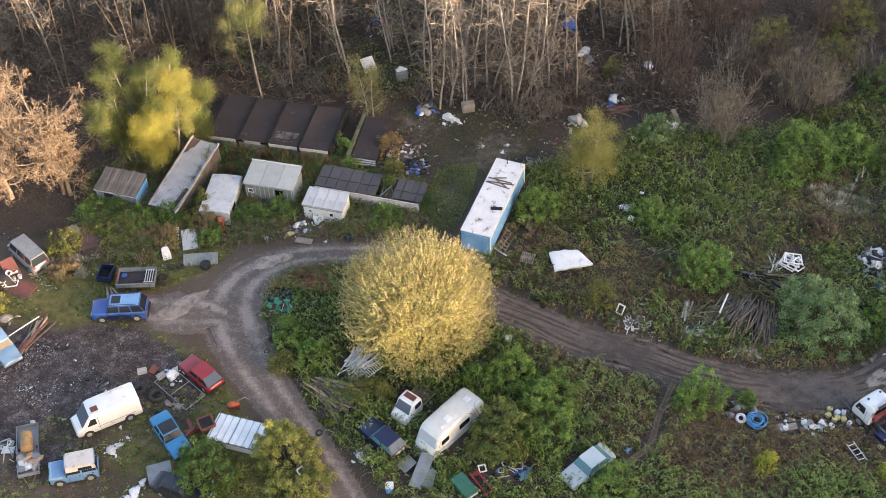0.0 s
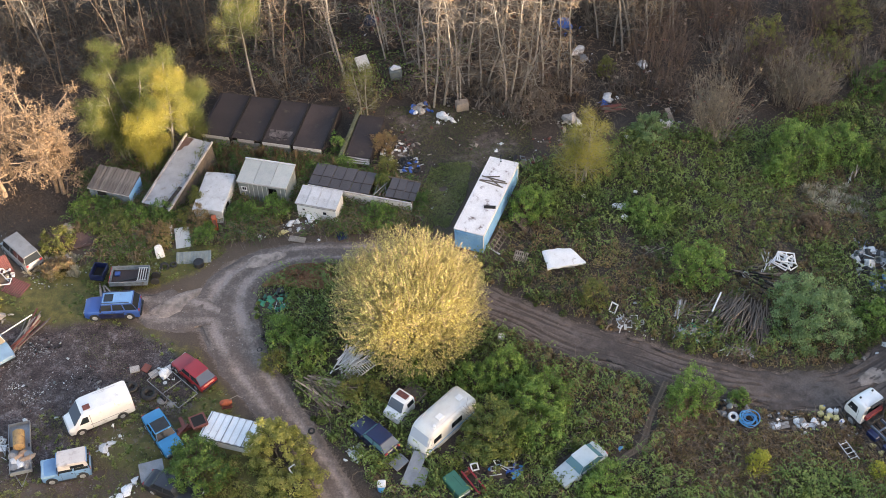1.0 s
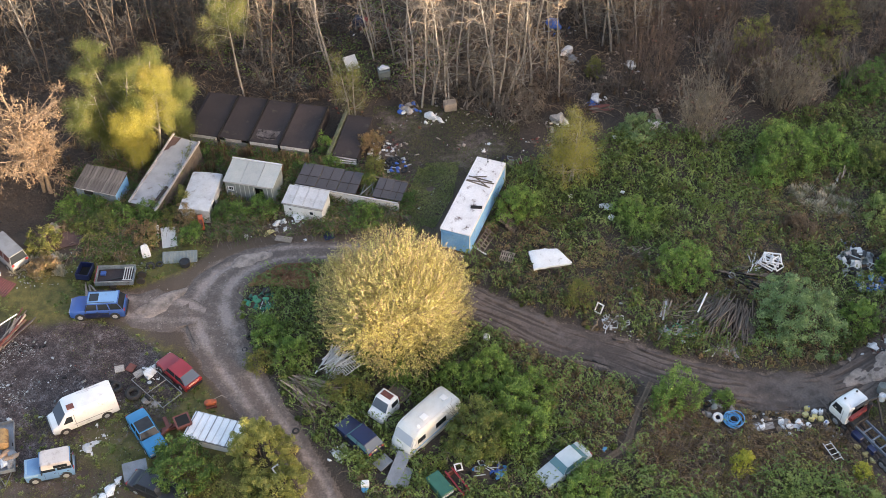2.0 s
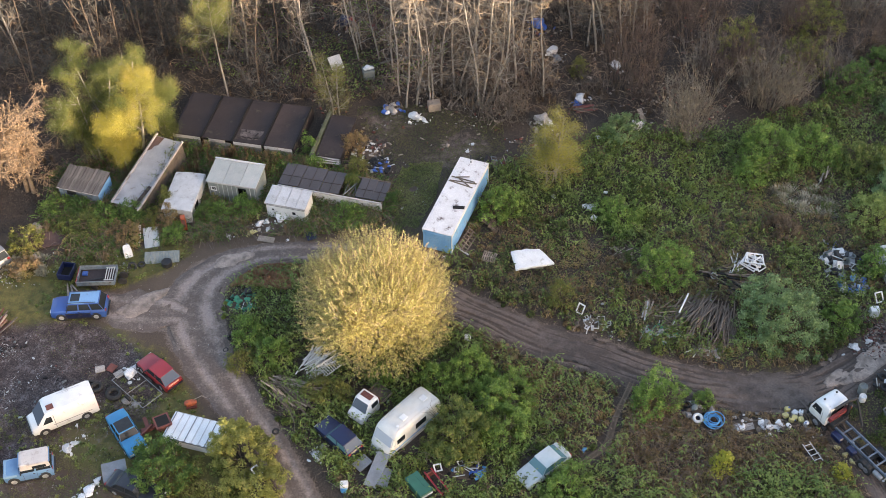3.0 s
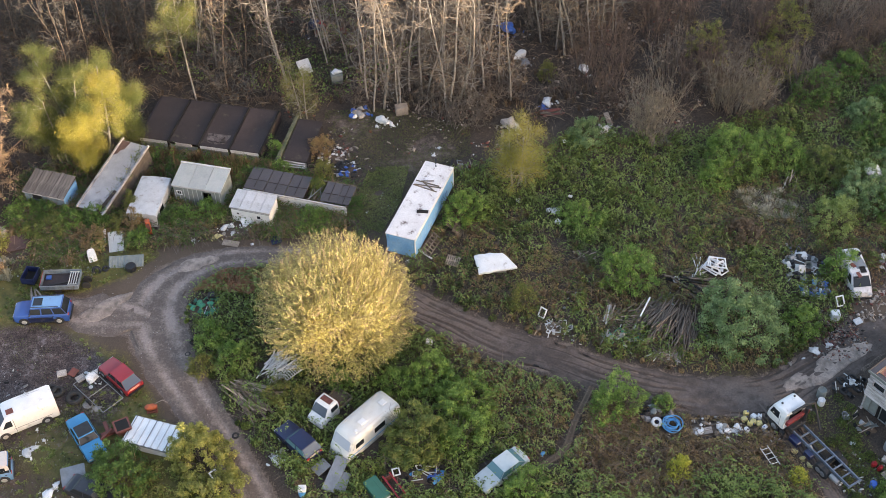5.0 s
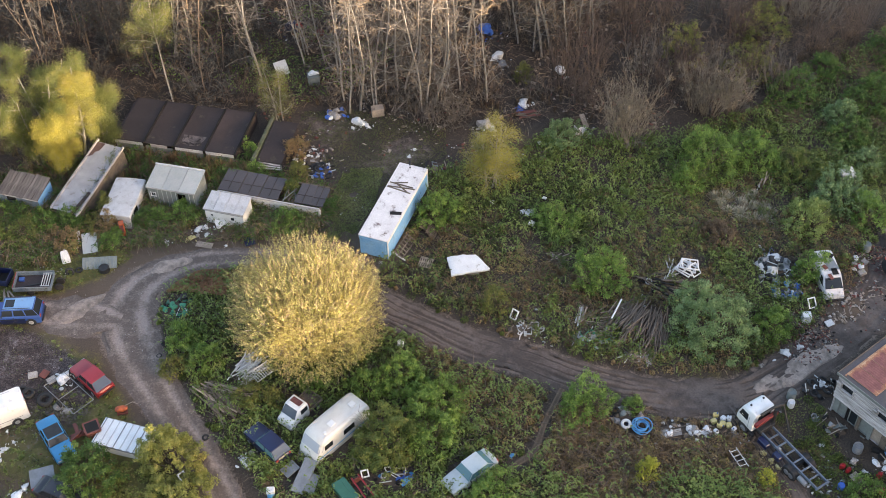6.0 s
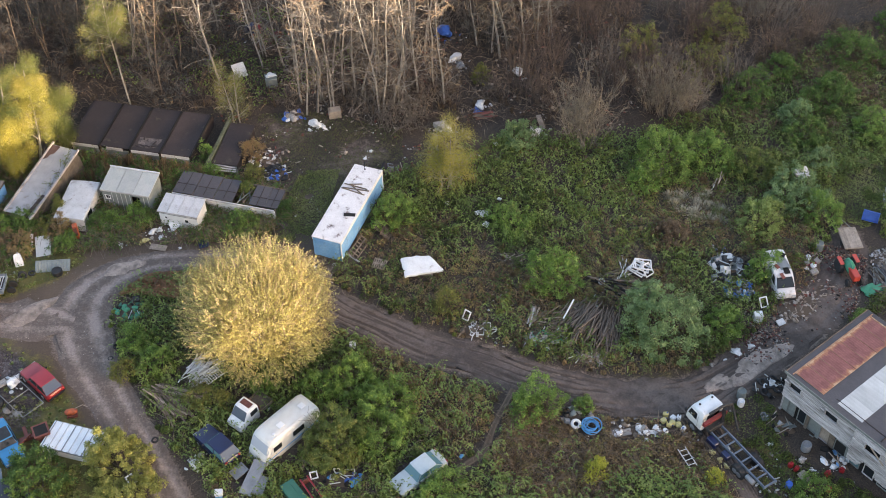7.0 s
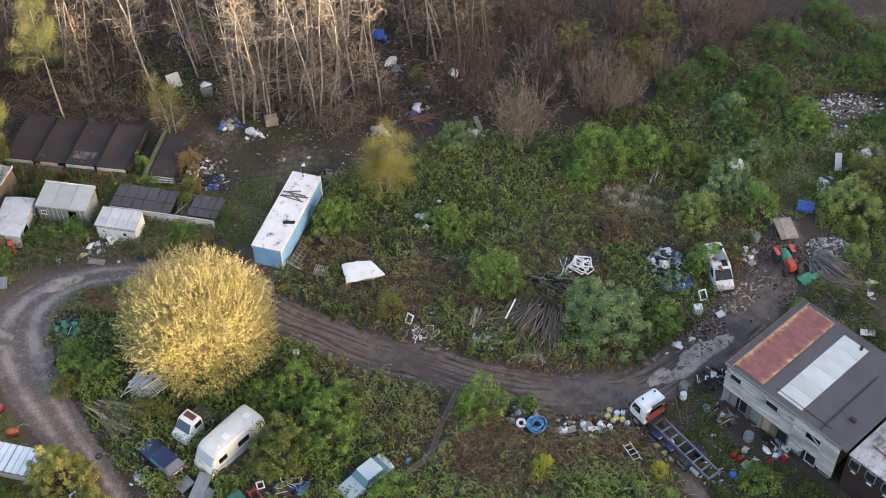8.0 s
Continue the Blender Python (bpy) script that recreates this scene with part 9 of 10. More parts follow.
# the golden tree in the middle of the loop
rng = np.random.default_rng(31)
n = 14
az = rng.uniform(0, 2 * math.pi, n)
lean = np.stack([np.cos(az) * 0.75, np.sin(az) * 0.75, 0.75 + 0.4 * rng.random(n)], 1)
p0, r0 = stems(rng, rng.normal(size=(n, 3)) * (0.3, 0.3, 0), lean, 7.8, 0.13, 9, 0.09, 0.07)
p1, r1 = shoots(rng, p0, r0, 18, 3.4, 42, 0.2, 1, 6, 0.15, 0.05, 0.5, 0.4)
p2, r2 = shoots(rng, p1, r1, 10, 1.7, 40, 0.2, 1, 4, 0.18, 0.1, 0.6)
mid, size = np.array([-0.2, 0.3, 4.75]), np.array([6.5, 6.5, 5.5])


def in_crown(P, wide=1.0):
    q = (P - mid) / size
    lumpy = 1 + 0.12 * wave(q[:, 0] * 6, q[:, 1] * 6 + q[:, 2] * 5, 1.0, 2) + 0.05 * wave(q[:, 0] * 17, q[:, 1] * 17 + q[:, 2] * 13, 1.0, 4)
    edge = rng.normal(1.0, 0.045, len(P))
    return (np.linalg.norm(q, axis=1) < lumpy * wide * edge) & (P[:, 2] > 0.7)


p2 = p2[in_crown(p2[:, -1], 1.0)]
r2 = np.full(p2.shape[:2], 0.02)
p3, r3 = shoots(rng, p2, r2, 3, 0.8, 34, 0.15, 1, 4, 0.16, 0.16, 0.7)
way = unit(rng.normal(size=(9500, 3)) + (0, 0, 0.25))
base = mid + way * size * (rng.uniform(0.16, 1, (9500, 1)) ** 0.42) * 0.95
base = base[in_crown(base, 0.98) & (0.75 + 0.8 * wave(base[:, 0] * 2.1, base[:, 1] * 2.1 + base[:, 2] * 1.7, 1.0, 6) > rng.uniform(-0.6, 0.6, len(base)))]
p4, r4 = stems(rng, base, (base - mid) / size + (0, 0, 0.55) + 0.35 * rng.normal(size=base.shape), 0.8, 0.01, 4, 0.16, 0.1)
p3 = np.vstack([p3[in_crown(p3[:, 0], 1.02)], p4])
P = np.vstack([along(rng, p3, 9, 0.045, 0.05), along(rng, p2, 9, 0.06, 0.1)])
P = P[P[:, 2] > 0.6]
plant("golden_tree", join(tube_arrays(p0, r0, 6), tube_arrays(p1, np.maximum(r1, 0.02), 4)), leaf_arrays(P, 0.105, rng, 0.35, 0.45), M["bark_pale"], M["leaf_gold"],
      "large round golden-leaved tree standing in undergrowth inside the loop", "tree", (-2.35, 65.2, 0), twigs=join(ribbon_arrays(p2, r2), ribbon_arrays(p3, np.full(p3.shape[:2], 0.011))), twig="twig_pale")

# birches and the tan oak
birch("birch_tree", 41, -27.3, 90.0, 10.6, 3.2, M["leaf_birch"], "tall birch with thinning olive-green leaves", 30000, 3, -0.12, 0.17, 0.12)
birch("birch_tree", 48, -28.9, 88.9, 7.6, 2.4, M["leaf_birch"], "birch with olive-green leaves beside the wood", 13000, 2, -0.1, 0.17, 0.1)
birch("birch_tree", 42, -25.0, 89.4, 10.8, 2.3, M["leaf_yellow"], "pale-stemmed birch turning yellow behind the long shed", 12000, 1, -0.12, 0.16, 0.25)
birch("birch_tree", 43, -26.6, 87.0, 7.0, 2.1, M["leaf_sapling"], "small bright yellow birch beside the long shed", 17000, 2, -0.2, 0.16, 0.06)
birch("birch_tree", 44, -23.0, 90.9, 7.4, 1.7, M["leaf_birch"], "young birch with thin olive leaves", 13000, 2, -0.1, 0.16, 0.1)
birch("birch_tree", 45, -17.6, 97.0, 15.0, 2.9, M["leaf_birch"], "slender birch with drooping yellow-green foliage in the wood", 9000, 1, -0.18, 0.16, 0.45, thick=0.005)
birch("birch_tree", 46, 12.9, 83.6, 7.0, 2.5, M["leaf_yellow"], "young yellow birch behind the box trailer", 11000, 3, -0.14, 0.15, 0.1)
birch("birch_tree", 47, -6.5, 93.6, 6.0, 1.6, M["leaf_olive"], "young birch with sparse olive leaves beside the felt-roofed store", 3200, 2, -0.08, 0.15, 0.1)


def oak(seed, x, y, h, w, leaves, label):
    rng = np.random.default_rng(seed)
    p0, r0 = stems(rng, np.zeros((1, 3)), np.array([[0.05, 0.0, 1.0]]), h * 0.85, 0.24, 9, 0.06, 0.02)
    p1, r1 = shoots(rng, p0, r0, 26, w, 62, 0.2, 1, 8, 0.22, 0.06, 0.5, 0.5)
    p2, r2 = shoots(rng, p1, r1, 9, w * 0.42, 50, 0.2, 1, 5, 0.3, 0.03, 0.55)
    p3, r3 = shoots(rng, p2, r2, 4, w * 0.18, 45, 0.2, 1, 3, 0.3, 0.0, 0.7)
    P = along(rng, p3, max(1, leaves // (2 * len(p3))), 0.12)
    plant("oak_tree", join(tube_arrays(p0, r0, 7), tube_arrays(p1, np.maximum(r1, 0.045), 5), tube_arrays(p2, np.maximum(r2, 0.026), 3)), leaf_arrays(P, 0.12, rng, 0.3), M["bark_tan"], M["leaf_rust"],
          label, "tree", (x, y, rng.uniform(0, 360)), twigs=ribbon_arrays(p3, np.maximum(r3, 0.016)), twig="twig_pale")


oak(51, -34.8, 84.6, 14.0, 5.6, 9000, "gnarled oak with sparse tan autumn leaves lit by low sun")
oak(52, -39.5, 87.0, 12.5, 5.0, 9000, "oak with sparse tan autumn leaves at the wood edge")
oak(53, -34.2, 84.4, 7.5, 3.6, 10000, "low spreading oak with tan leaves beside a shed")
oak(54, -39.5, 84.2, 8.0, 3.4, 7000, "low spreading oak with tan autumn leaves")

# places in the wood where rubbish lies in the open
OPEN_SPOTS = [(16.5, 94.4), (21.5, 90.3), (20.6, 99.7), (14.7, 101.6), (13.5, 106.6), (-6.4, 108.2), (-3.9, 99.4), (-7.2, 101.3), (13.0, 91.5)]


def in_open(x, y):
    return any(abs(x - a) < 1.5 and -4.5 < y - b < 1.2 for a, b in OPEN_SPOTS)


# bare wood: a few grown trees, copied with their own turn and size
PALE, BROWN = "tall bare pale-barked tree of the wood", "tall bare brown tree of the wood"
kinds = [bare_tree(60 + k, 16.5 + 0.8 * (k % 3), 0.105 + 0.012 * (k % 3), M["bark_pale"], M["twig_pale" if k == 1 else "twig"], PALE, 1 if k != 3 else 2) for k in range(4)]
kinds += [bare_tree(64 + k, 15.0 + 0.8 * k, 0.085 + 0.01 * (k % 2), M["bark_brown"], M["twig_dark"], BROWN, 1 if k % 2 else 2) for k in range(4)]
rng = np.random.default_rng(5)
# the pale group in front, then the wood behind
spots = [(-0.8, 96.5, 0), (-0.2, 94.6, 1), (0.8, 95.0, 2), (3.3, 97.5, 0), (4.5, 97.0, 1), (5.1, 97.2, 2), (6.8, 94.7, 0), (7.2, 94.9, 1), (8.1, 95.2, 2), (8.7, 95.8, 0),
         (2.2, 99.0, 2), (-2.9, 102.4, 1), (10.6, 97.4, 1), (6.2, 99.6, 3), (9.6, 100.4, 2), (12.2, 98.2, 0), (-9.0, 99.5, 2), (18.2, 103.4, 0), (19.0, 102.4, 1), (19.9, 103.6, 2), (21.6, 103.0, 1), (16.8, 104.8, 1), (11.4, 103.4, 2), (23.0, 104.6, 0)]
while len(spots) < 176:
    x, y = rng.uniform(-56, 27), rng.uniform(95, 124)
    if x < -14 and y < 97.5 or y < 97 and -14 < x < -4 or (x > 15 and y < 103) or -5 < x < -2 and y < 101 or in_open(x, y):
        continue
    if all(math.hypot(x - a, y - b) > 1.8 for a, b, _ in spots):
        spots.append((x, y, int(rng.integers(4, 8)) if x < -11 and rng.random() < 0.8 or rng.random() < 0.25 else int(rng.integers(0, 4))))
for k, (x, y, kind) in enumerate(spots):
    m = pose(x, y, float(ground_z(x, y)) - 0.08, rng.normal(0, 1.8), rng.normal(0, 1.8) + (7 if k == 9 else 0), rng.uniform(0, 360) if k != 9 else 0)
    f = rng.uniform(0.85, 1.12)
    copy_thing(kinds[kind], m @ Matrix.Diagonal((f, f, f, 1)))
# two large fanned shrubs, thickets of thin stems, and tangles at the feet of the trees
fans = [fan_shrub(90 + k, 7.6 - 0.8 * k, 46, M["twig_fan"], "large bare shrub of pale rods fanned from one stool") for k in range(2)]
for x, y, k, f in ((26.2, 88.6, 0, 1.05), (25.2, 89.6, 1, 0.9), (34.2, 92.4, 0, 0.9), (33.2, 93.4, 1, 0.85), (36.4, 93.0, 1, 0.8)):
    copy_thing(fans[k], pose(x, y, float(ground_z(x, y)) - 0.05, 0, 0, 70 * k + 31 * x) @ Matrix.Diagonal((f, f, f, 1)))
shrubs = [thicket(80 + k, 6.2 - 0.5 * k, 30, 2.4 + 0.3 * k, M["twig_red"] if k != 1 else M["twig"], "dense bare brown shrub of thin upright stems") for k in range(3)]
spots = [(30.0, 95.5), (29.0, 98.0), (22.4, 94.6), (20.4, 97.0), (38.6, 96.6)]
while len(spots) < 52:
    x, y = rng.uniform(14, 74), rng.uniform(93, 122)
    if y < 91 + max(0, x - 38) * 0.9 or in_open(x, y) or y < 98 and 22 < x < 29:
        continue
    if all(math.hypot(x - a, y - b) > 2.3 for a, b in spots):
        spots.append((x, y))
for x, y in spots:
    f = rng.uniform(0.75, 1.1)
    copy_thing(shrubs[int(rng.integers(0, 3))], pose(x, y, float(ground_z(x, y)) - 0.05, 0, 0, rng.uniform(0, 360)) @ Matrix.Diagonal((f, f, f, 1)))
tangles = [tangle(84 + k, 3.0 + 0.5 * k, 20, M["twig" if k == 0 else "twig_dark" if k == 1 else "twig_red"], "low tangle of crooked bare stems under the trees") for k in range(3)]
spots = [(7.0, 92.6), (8.4, 93.2), (9.8, 94.4), (5.6, 95.4), (10.6, 92.8), (6.2, 97.0), (2.4, 96.8), (-1.8, 96.4), (11.6, 95.6), (3.8, 98.8), (8.0, 97.6)]
while len(spots) < 96:
    x, y = rng.uniform(-48, 24), rng.uniform(94.5, 116)
    if x < -20 and y < 95 or -20 <= x < -4 and y < 97 or -4.8 < x < -1.5 and y < 103 or x < 5 and y < 96.5 or in_open(x, y):
        continue
    if all(math.hypot(x - a, y - b) > 1.5 for a, b in spots):
        spots.append((x, y))
for k, (x, y) in enumerate(spots):
    f = rng.uniform(0.7, 1.2)
    copy_thing(tangles[0 if k < 11 else 1 if x < -8 and k % 3 else int(rng.integers(0, 3))], pose(x, y, float(ground_z(x, y)) - 0.05, 0, 0, rng.uniform(0, 360)) @ Matrix.Diagonal((f, f, f, 1)))
for t in (*kinds, *fans, *shrubs, *tangles):
    for o in (*t.children_recursive, t):
        bpy.data.objects.remove(o)

# creeper on the long shed
rng = np.random.default_rng(46)
p = np.stack([rng.uniform(-4.0, 3.8, 60), -1.3 + np.abs(rng.normal(0, 0.22, 60)), np.full(60, 2.95)], 1)
c0, c1 = stems(rng, p, np.stack([rng.normal(0, 1, 60), rng.uniform(0, 0.8, 60), rng.uniform(-0.05, 0.15, 60)], 1), 0.8, 0.016, 5, 0.3, -0.02)
part("creeper", quick_mesh("creeper", *ribbon_arrays(c0, np.maximum(c1, 0.012)), M["twig_dark"]), lr, "dead creeper along the roof edge")
part("creeper_leaves", quick_mesh("creeper_leaves", *leaf_arrays(along(rng, c0[:34], 12, 0.08), 0.12, rng, 0.8), M["leaf_bushy"]), lr, "green creeper leaves along the roof edge")

# green bushes
GREEN, DEEP, OLIVE, YELLOW = M["leaf_green"], M["leaf_deep"], M["leaf_olive"], M["leaf_yellow"]
for k, (x, y, r, h, leaf, label, n) in enumerate((
    (4.9, 61.4, 2.2, 3.0, GREEN, "dense green bush under the golden tree", 7000), (7.4, 58.8, 2.4, 3.0, GREEN, "dense green bush beside brambles", 7500), (3.6, 55.3, 2.5, 4.0, M["leaf_bushy"], "tall olive-green bush beside the motorhome", 11000),
    (7.0, 56.0, 2.2, 3.0, GREEN, "dense green bush beside brambles", 6000), (2.4, 61.0, 1.6, 2.2, GREEN, "green bush under the golden tree", 3500), (11.4, 50.9, 2.0, 2.2, GREEN, "green bush beside the silver car", 5000),
    (18.9, 58.3, 2.0, 3.6, GREEN, "bright green bush at the edge of the mud track", 5200), (21.4, 71.2, 2.3, 4.0, GREEN, "rounded green willow bush among rough brambles", 7500), (29.9, 65.4, 3.8, 4.6, DEEP, "large rounded grey-green bush beside the pole heap", 17000),
    (34.8, 65.6, 1.5, 2.6, GREEN, "small green bush beside the muddy yard", 4500), (8.0, 79.6, 2.0, 2.8, GREEN, "dark green bush beside the box trailer", 5000), (33.2, 85.2, 3.0, 3.9, GREEN, "broad bright green bush among rough brambles", 9500),
    (37.0, 86.0, 2.6, 3.2, GREEN, "broad green bush among rough brambles", 7000), (31.0, 83.4, 2.0, 2.6, GREEN, "broad green bush among rough brambles", 4500), (40.5, 84.0, 2.3, 2.6, M["leaf_bushy"], "grey-green bush among rough brambles", 6000), (43.5, 80.2, 2.6, 3.0, DEEP, "grey-green bush beside the yard", 8000),
    (45.6, 77.8, 2.0, 2.6, GREEN, "green bush beside the yard", 4500), (40.0, 77.2, 2.1, 3.2, M["leaf_pale"], "pale yellow-green bush over scrap", 5500), (39.2, 71.4, 1.5, 2.6, GREEN, "green bush beside the white van", 3500),
    (-18.6, 53.2, 2.5, 3.0, M["leaf_dark"], "dark green bush growing over a car", 9000), (-12.5, 54.5, 2.4, 4.0, M["leaf_turning"], "yellowing bush beside the track", 13000), (-11.0, 51.4, 2.2, 2.8, M["leaf_turning"], "yellowing bush beside the track", 9000),
    (-12.8, 66.4, 1.6, 1.8, GREEN, "green bush beside the track", 3500), (-11.0, 64.0, 1.5, 1.7, GREEN, "green bush beside dumped frames", 3200), (-13.4, 63.6, 1.2, 1.4, OLIVE, "olive bush beside the track", 2400), (-7.0, 60.4, 1.3, 1.8, OLIVE, "olive bush beside planks", 2800),
    (22.8, 52.2, 0.9, 2.1, M["leaf_bright"], "small bright yellow-green sapling", 1900), (31.4, 51.2, 0.7, 1.5, M["leaf_bright"], "small bright yellow sapling", 1000), (12.6, 68.8, 1.2, 2.8, OLIVE, "yellowing sapling beside the mud track", 2200),
    (22.6, 58.4, 0.8, 1.4, GREEN, "small green bush beside dumped hoses", 1500), (20.0, 89.2, 1.9, 2.6, DEEP, "dark green bush at the wood edge", 5000), (18.4, 78.4, 2.2, 1.9, GREEN, "low green bush in brambles", 5200),
    (42.6, 94.4, 2.6, 3.4, M["leaf_dark"], "green bush at the wood edge", 6000), (46.4, 98.0, 1.9, 2.8, M["leaf_dark"], "green bush at the wood edge", 6000), (50.0, 93.0, 2.8, 3.2, M["leaf_dark"], "broad green bush at the wood edge", 7500), (46.0, 90.6, 1.8, 2.4, DEEP, "green bush at the wood edge", 5500),
    (54.2, 99.6, 3.0, 3.4, M["leaf_dark"], "green bush at the wood edge", 6000), (53.8, 77.0, 2.6, 3.2, M["leaf_pale"], "bright yellow-green bush beside the yard", 8000), (46.0, 65.6, 0.9, 1.3, GREEN, "small green bush in the muddy yard", 1800), (52.6, 71.3, 1.1, 1.5, M["leaf_pale"], "pale green bush beside planks", 2400), (56.6, 79.6, 2.8, 3.2, OLIVE, "olive bush beside the yard", 6500), (47.4, 84.8, 1.4, 1.8, DEEP, "grey-green bush among rough brambles", 3500),
    (46.6, 88.6, 2.2, 2.6, M["leaf_dark"], "green bush among rough brambles", 5000), (53.0, 88.6, 2.2, 2.4, GREEN, "green bush beside a rubbish heap", 4500), (39.0, 98.2, 2.4, 3.4, OLIVE, "olive bush at the wood edge", 4500), (60.6, 95.4, 2.5, 3.0, M["leaf_dark"], "green bush among rough brambles", 5000),
    (-16.8, 80.6, 1.2, 1.4, GREEN, "green bush in front of the shed", 2800), (-14.6, 80.8, 1.4, 1.6, GREEN, "green bush in front of the shed", 3000), (-24.6, 78.2, 1.6, 1.2, M["leaf_tan"], "low dry bramble bush among rough brambles", 3500), (-28.6, 79.6, 2.4, 1.3, M["leaf_bushy"], "low bramble bush among rough brambles", 4500),
    (-20.7, 77.9, 1.0, 1.4, GREEN, "green bush beside dumped panels", 2600), (-21.3, 79.6, 1.2, 2.0, M["leaf_tan"], "dry tan growth against the hut", 3600), (-21.5, 81.6, 0.7, 2.5, OLIVE, "yellowing growth between the hut and the long shed", 2600), (-24.3, 80.6, 1.2, 2.3, M["leaf_dark"], "dark green growth over the long shed's end", 3600), (-18.2, 80.2, 0.9, 1.6, M["leaf_dark"], "dark green growth beside the hut", 2400), (-5.4, 79.4, 1.6, 1.3, GREEN, "low bush in front of the pens", 2800), (-8.4, 86.2, 1.0, 1.6, GREEN, "young green bush between sheds", 1500), (-4.6, 85.6, 1.1, 1.8, OLIVE, "olive bush growing through the pens", 1900), (-5.0, 88.6, 1.1, 2.4, M["leaf_tan"], "dry tan bush beside the felt-roofed store", 2600), (-5.2, 83.4, 0.8, 1.6, M["leaf_bushy"], "olive bush growing through the roofless pen", 1900), (-9.2, 88.6, 0.7, 2.2, GREEN, "young green bush beside the mossy wall", 1700), (32.3, 76.2, 1.7, 1.3, M["leaf_dry"], "low dead brown shrub among rough brambles", 4200), (-1.6, 81.2, 0.9, 1.4, M["leaf_dark"], "green growth at the end of the pens", 2000),
    (-24.6, 80.2, 1.5, 1.3, M["leaf_dark"], "low bramble bush against the long shed", 3000), (-22.6, 79.7, 1.3, 1.3, OLIVE, "low bramble bush against the long shed", 2600), (-26.8, 80.6, 1.6, 1.3, GREEN, "low bramble bush against the long shed", 3000), (-29.4, 81.8, 1.7, 1.2, M["leaf_dark"], "low bramble bush against the small shed", 3000), (-31.6, 82.0, 1.6, 1.2, GREEN, "low bramble bush against the small shed", 2800), (-2.3, 61.4, 1.1, 1.5, GREEN, "green bush growing over a pickup truck", 2200), (-5.2, 59.9, 0.9, 1.7, OLIVE, "yellow-green sapling beside planks", 1900),
    (-33.0, 74.7, 1.4, 1.1, M["leaf_tan"], "dry tan bush beside the silver van", 2900),
    (44.2, 63.2, 1.0, 1.4, GREEN, "small green bush behind the boarded building", 1800), (41.5, 104.0, 2.4, 4.2, OLIVE, "olive bush in the wood", 4200), (33.0, 101.0, 2.2, 4.6, OLIVE, "yellow-olive young tree in the wood", 4200), (16.9, 98.6, 0.9, 2.4, OLIVE, "small olive bush in the wood", 1600), (-33.5, 77.6, 1.6, 1.5, OLIVE, "yellowing bush beside the silver van", 2600), (-38.5, 70.2, 1.7, 2.2, YELLOW, "yellow bush at the dump's edge", 3600),
    (38.6, 50.0, 1.6, 0.9, GREEN, "low bush in front of the boarded building", 2200), (62.0, 86.0, 3.0, 3.0, M["leaf_dark"], "green bush among rough brambles", 5500), (64.0, 97.0, 3.2, 3.4, M["leaf_dark"], "green bush among rough brambles", 5500), (60.0, 104.0, 2.4, 3.0, M["leaf_dark"], "green bush at the wood edge", 5500))):
    bush(200 + k, x, y, r * 1.15, h * 1.05, leaf, label, int(n * 1.2), 0.125 if r < 1.5 else 0.147, clumps=int(60 + 34 * r))

# brambles, grass and litter: ground cover without number
KEEP_OUT = [(2.1, 73.6, 1.4), (0.5, 74.8, 1.1), (5.0, 76.0, 1.2), (7.2, 78.2, 1.2), (6.85, 74.1, 0.9), (4.4, 75.2, 0.7), (4.2, 52.7, 1.5), (2.0, 52.2, 1.2), (-2.9, 59.1, 1.3), (58.0, 91.0, 3.0), (60.5, 91.2, 2.0), (55.5, 90.8, 2.0), (56.2, 87.6, 1.2), (-31.3, 77.6, 2.0), (-32.9, 79.4, 1.0), (29.2, 56.5, 1.3), (27.2, 55.6, 1.1), (25.5, 56.0, 1.3), (21.9, 57.2, 1.2), (29.7, 53.1, 0.8), (-13.0, 78.9, 1.5), (-11.5, 79.4, 1.0), (-19.75, 78.9, 1.1), (-22.6, 77.6, 1.2), (-13.9, 70.0, 1.5), (16.0, 79.4, 0.8), (-29.3, 84.3, 1.7), (-22.9, 84.6, 1.5), (-23.6, 82.4, 1.3), (-21.6, 87.6, 1.5), (-19.8, 82.3, 1.5), (-15.4, 83.6, 2.2), (-10.6, 80.8, 1.6), (-9.6, 84.2, 1.4), (-6.4, 83.2, 1.4), (-3.2, 82.2, 1.4), (1.9, 75.0, 1.2), (2.6, 76, 1.6), (4.2, 79.5, 2.0), (5.6, 82.8, 1.8),
            (10.3, 73.4, 1.8), (-5.4, 55.9, 1.6), (-0.4, 56.6, 2.6), (-3.2, 59.4, 1.8), (9.7, 52.8, 1.9), (25.4, 66.6, 2.3), (23.6, 67.2, 1.6), (28.9, 72.2, 1.4), (-7.7, 63.5, 1.6), (32.5, 55.5, 1.6), (34, 53, 1.4), (40.4, 70.8, 2.0), (-2.9, 53.0, 1.6), (0.6, 51.3, 1.1), (22.6, 56.4, 1.3),
            (41, 56, 4.4), (40.5, 54, 3.4), (45, 53, 5), (38.5, 56.5, 1.6), (42, 52.4, 2.2), (44, 60, 4), (-36.3, 76.4, 2.3), (36.8, 72.4, 2.0), (47, 71, 2.2), (-20, 52.3, 2.2), (-21.5, 57, 2.2), (-16.5, 56.5, 2.3)]


